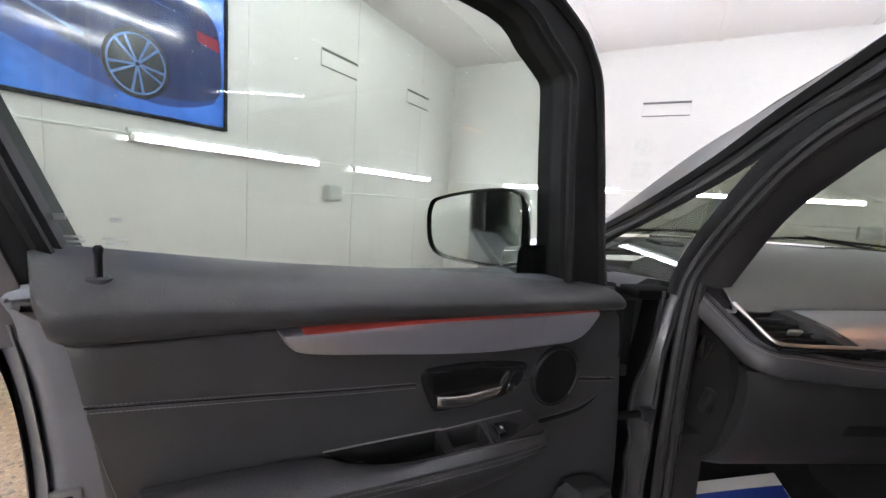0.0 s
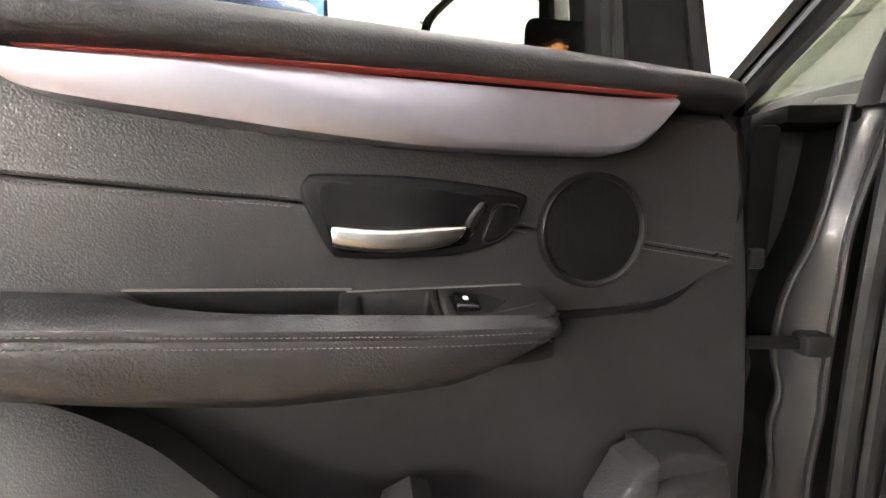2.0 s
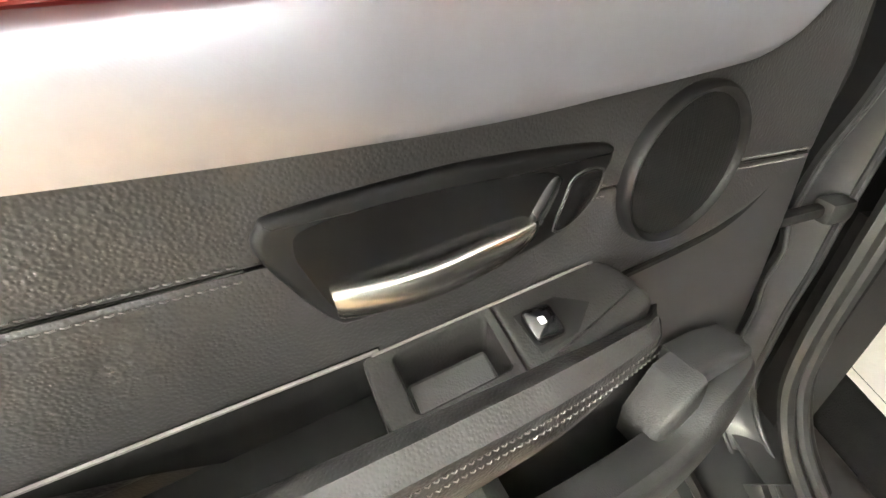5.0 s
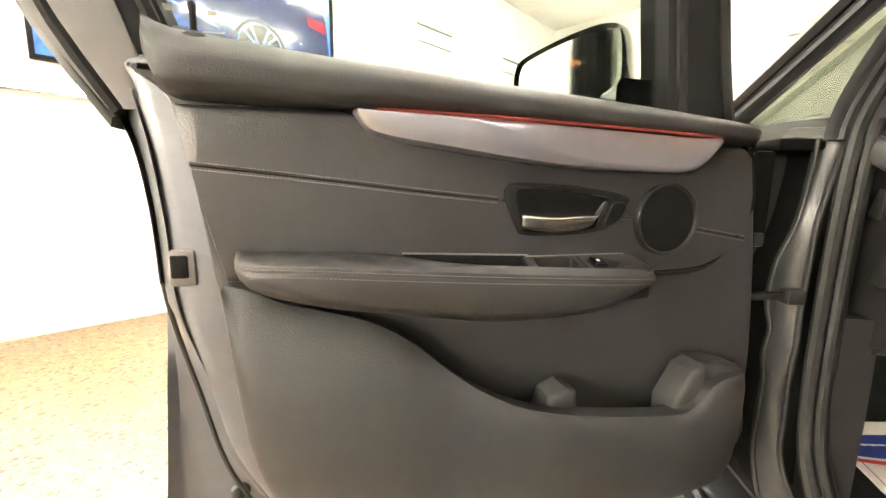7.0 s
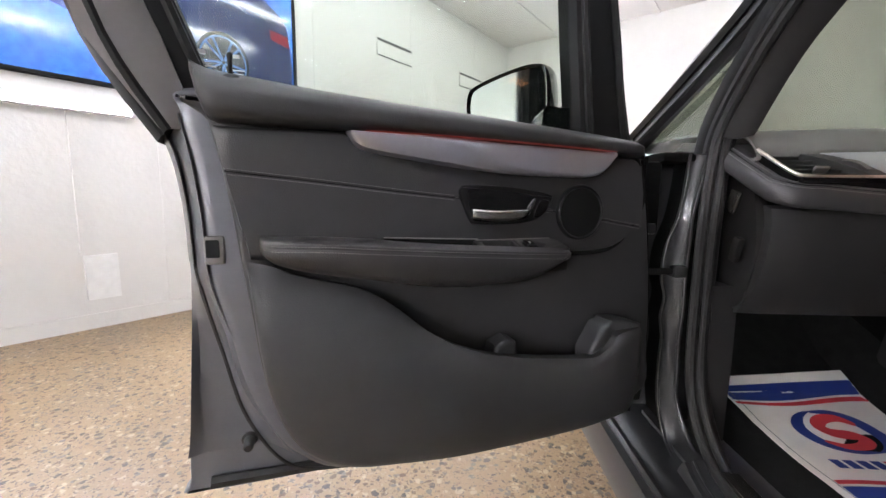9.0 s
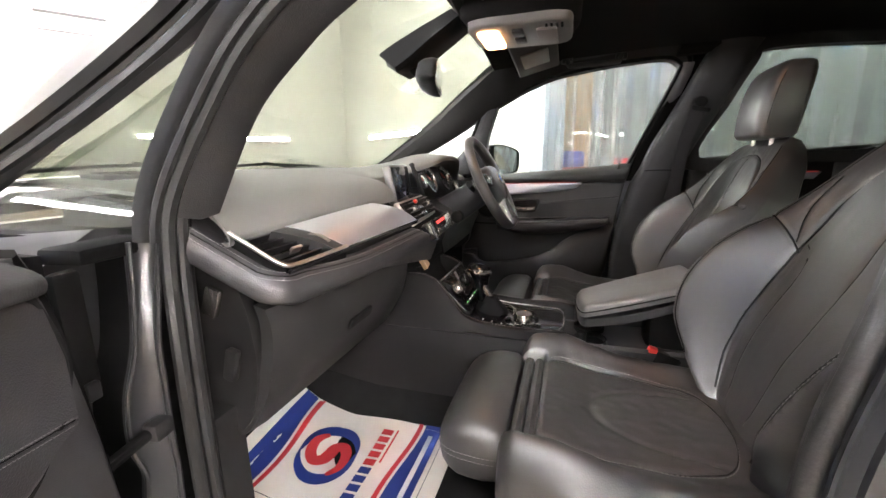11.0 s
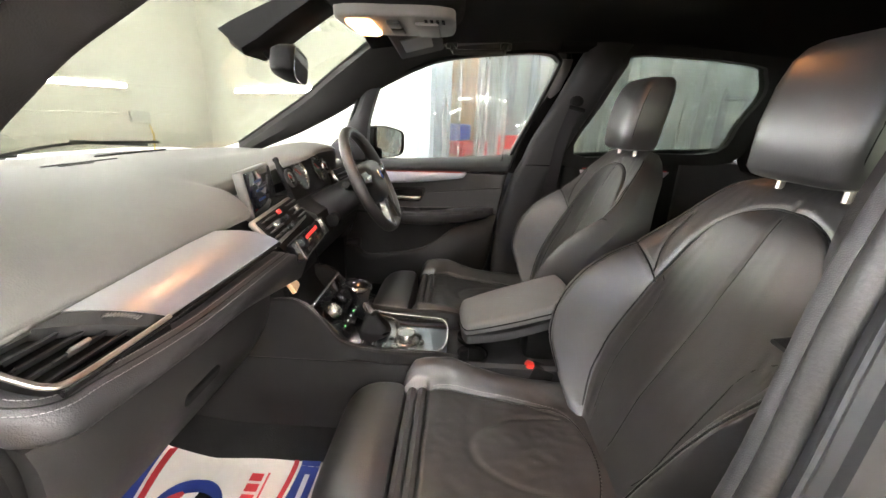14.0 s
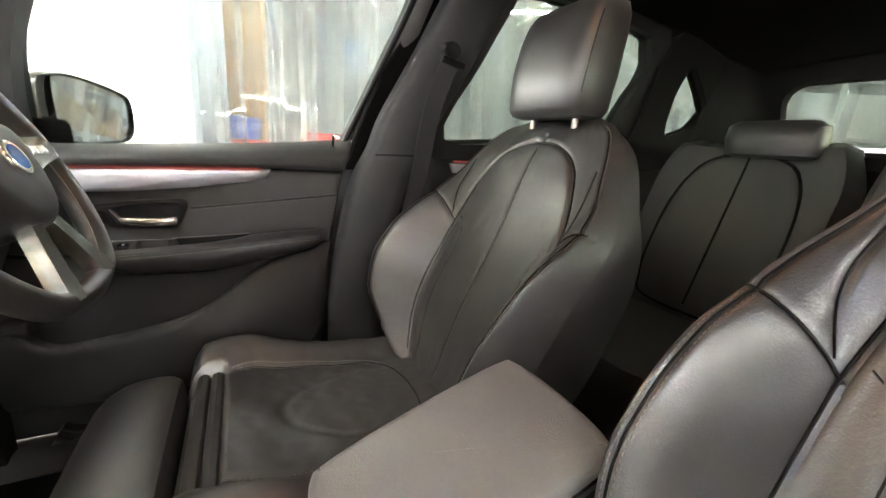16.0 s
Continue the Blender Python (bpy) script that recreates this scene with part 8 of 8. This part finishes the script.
for s, dx in ((1, 0.365), (-1, -0.365)):
    sv = thing("sun_visor", (dx, -0.36, 1.33), "grey-black sun visor folded up under the headliner", "sun visor", "sun visors")
    part("blade", rbox((0.34, 0.15, 0.018), pose(dx, -0.395, 1.335, -14, s * 4, 0), 0.008, 3), mat("visor_cloth_" + ("r" if s > 0 else "l"), (0.045, 0.042, 0.040), 0.8, vary=0.1, scale=20), sv)
    part("mirror_flap", rbox((0.14, 0.09, 0.006), pose(dx, -0.395, 1.324, -14, s * 4, 0), 0.003), GREY_TRIM, sv, "grey vanity mirror flap")
rl = thing("roof_lamp", (0, -0.98, 1.39), "lit rear roof lamp set in the black headliner", "roof lamp", "roof lamps")
part("bezel", rbox((0.17, 0.10, 0.014), pose(0.0, -0.98, 1.405), 0.006), GREY_TRIM, rl)
part("lens", rbox((0.13, 0.06, 0.010), pose(0.0, -0.98, 1.397), 0.004), LENS_REAR, rl, "warm lit lamp lens")

# ---- paper floor mat ----
mat_thing = thing("paper_mat", (-0.37, -0.04, 0.255), "white paper floor mat printed in blue and red", "floor mat")


def on_mat(a, b, h=0.0):
    """a across from the left edge, b back from the front edge, in metres."""
    y = 0.215 - b + 0.025 * (a / 0.385) * (1 - b / 0.5)
    x = -0.565 + a + 0.03 * (1 - b / 0.5) * 0.5
    z = np.interp(y, [-0.4, 0.05, 0.17, 0.30], [0.254, 0.256, 0.276, 0.349]) + 0.004 + 0.010 * math.sin(7 * a + 3) * math.sin(6 * b) ** 2 + 0.006 * math.sin(11 * b + 4 * a) ** 2
    if a > 0.36:
        z += 0.012 * (a - 0.36) / 0.025
    return Vector((x, y, float(z) + h))


part("sheet", slab([[(on_mat(0.385 * i / 20, 0.49 * j / 24), Vector((0, 0, -1))) for i in range(21)] for j in range(25)], 0.0012), PAPER, mat_thing, "creased white paper")


def mat_patch(outline, name, material, h=0.0012, n=0):
    """A printed shape on the mat, from rows of (left, right) pairs."""
    rows = []
    for p, q in outline:
        rows.append([on_mat(p[0] + (q[0] - p[0]) * k / 6, p[1] + (q[1] - p[1]) * k / 6, h) for k in range(7)])
    return part(name, skin(rows), material, mat_thing, flat=True)


wave = lambda a: 0.012 * math.sin(a * 13 + 0.3)
mat_patch([((a, 0.028), (a, 0.075 + wave(a))) for a in np.linspace(0.005, 0.36, 24)], "blue_band", INK_BLUE)
mat_patch([((a, 0.082 + wave(a)), (a, 0.092 + wave(a) + 0.006 * (a / 0.36))) for a in np.linspace(0.005, 0.37, 24)], "red_band", INK_RED)
mat_patch([((a, 0.385 - wave(a) * 0.8), (a, 0.44)) for a in np.linspace(0.02, 0.37, 24)], "blue_band", INK_BLUE)
mat_patch([((a, 0.366 - wave(a) * 0.8), (a, 0.378 - wave(a) * 0.8)) for a in np.linspace(0.02, 0.37, 24)], "red_band", INK_RED)
mat_patch([((a, 0.452), (a, 0.4535)) for a in np.linspace(0.02, 0.37, 10)], "edge_line", LINE_GREY)
mat_patch([((0.016, b), (0.018, b)) for b in np.linspace(0.02, 0.46, 20)], "edge_line", LINE_GREY)
mat_patch([((0.366, b), (0.368, b)) for b in np.linspace(0.02, 0.46, 20)], "edge_line", LINE_GREY)
LCX, LCY = 0.190, 0.190


def arc_band(t0, t1, r_of, w_of, name, material, n=30, sx=1.15, dy=0.0):
    rows = []
    for k in range(n + 1):
        t = t0 + (t1 - t0) * k / n
        w = w_of(k / n)
        c, s = math.cos(radians(t)), math.sin(radians(t))
        r = r_of(k / n)
        rows.append(((LCX + sx * (r - w / 2) * c, LCY + dy + (r - w / 2) * s * 0.9), (LCX + sx * (r + w / 2) * c, LCY + dy + (r + w / 2) * s * 0.9)))
    return mat_patch(rows, name, material, 0.0016)


arc_band(75, 280, lambda t: 0.074 + 0.004 * t, lambda t: 0.004 + 0.026 * math.sin(math.pi * min(1, t * 1.15)) ** 0.8, "blue_swirl", INK_BLUE)
arc_band(255, 460, lambda t: 0.074 + 0.004 * t, lambda t: 0.004 + 0.026 * math.sin(math.pi * min(1, t * 1.15)) ** 0.8, "blue_swirl", INK_BLUE)
s_path = smooth_path([(0.062, -0.030), (0.030, -0.048), (-0.010, -0.044), (-0.034, -0.024), (-0.022, -0.003), (0.0, 0.003), (0.024, 0.006), (0.036, 0.024), (0.012, 0.044), (-0.030, 0.048), (-0.064, 0.030)], 5)
rows = []
for i, p in enumerate(s_path):
    a, b = np.array(s_path[max(0, i - 1)]), np.array(s_path[min(len(s_path) - 1, i + 1)])
    t = (b - a) / np.linalg.norm(b - a)
    w = 0.004 + 0.013 * math.sin(math.pi * i / (len(s_path) - 1)) ** 0.6
    nn = np.array((-t[1], t[0])) * w
    rows.append(((LCX + p[0] + nn[0], LCY + p[1] + nn[1]), (LCX + p[0] - nn[0], LCY + p[1] - nn[1])))
mat_patch(rows, "red_swirl", INK_RED, 0.0022)
# the printed name and the small lines, as plain bars
for k in range(9):
    a0 = 0.072 + 0.0285 * k
    mat_patch([((a0, 0.288), (a0 + 0.021, 0.288)), ((a0, 0.318), (a0 + 0.021, 0.318))], "name_bar", INK_BLUE if k < 4 else INK_RED)
mat_patch([((0.20, 0.326), (0.325, 0.326)), ((0.20, 0.331), (0.325, 0.331))], "small_bar", INK_RED)
mat_patch([((0.09, 0.412), (0.33, 0.412)), ((0.09, 0.424), (0.33, 0.424))], "small_bar", WHITE_INK, 0.002)

# the driver's side has the same paper mat
copy_thing(mat_thing, pose(0.37, -0.04, 0.255))
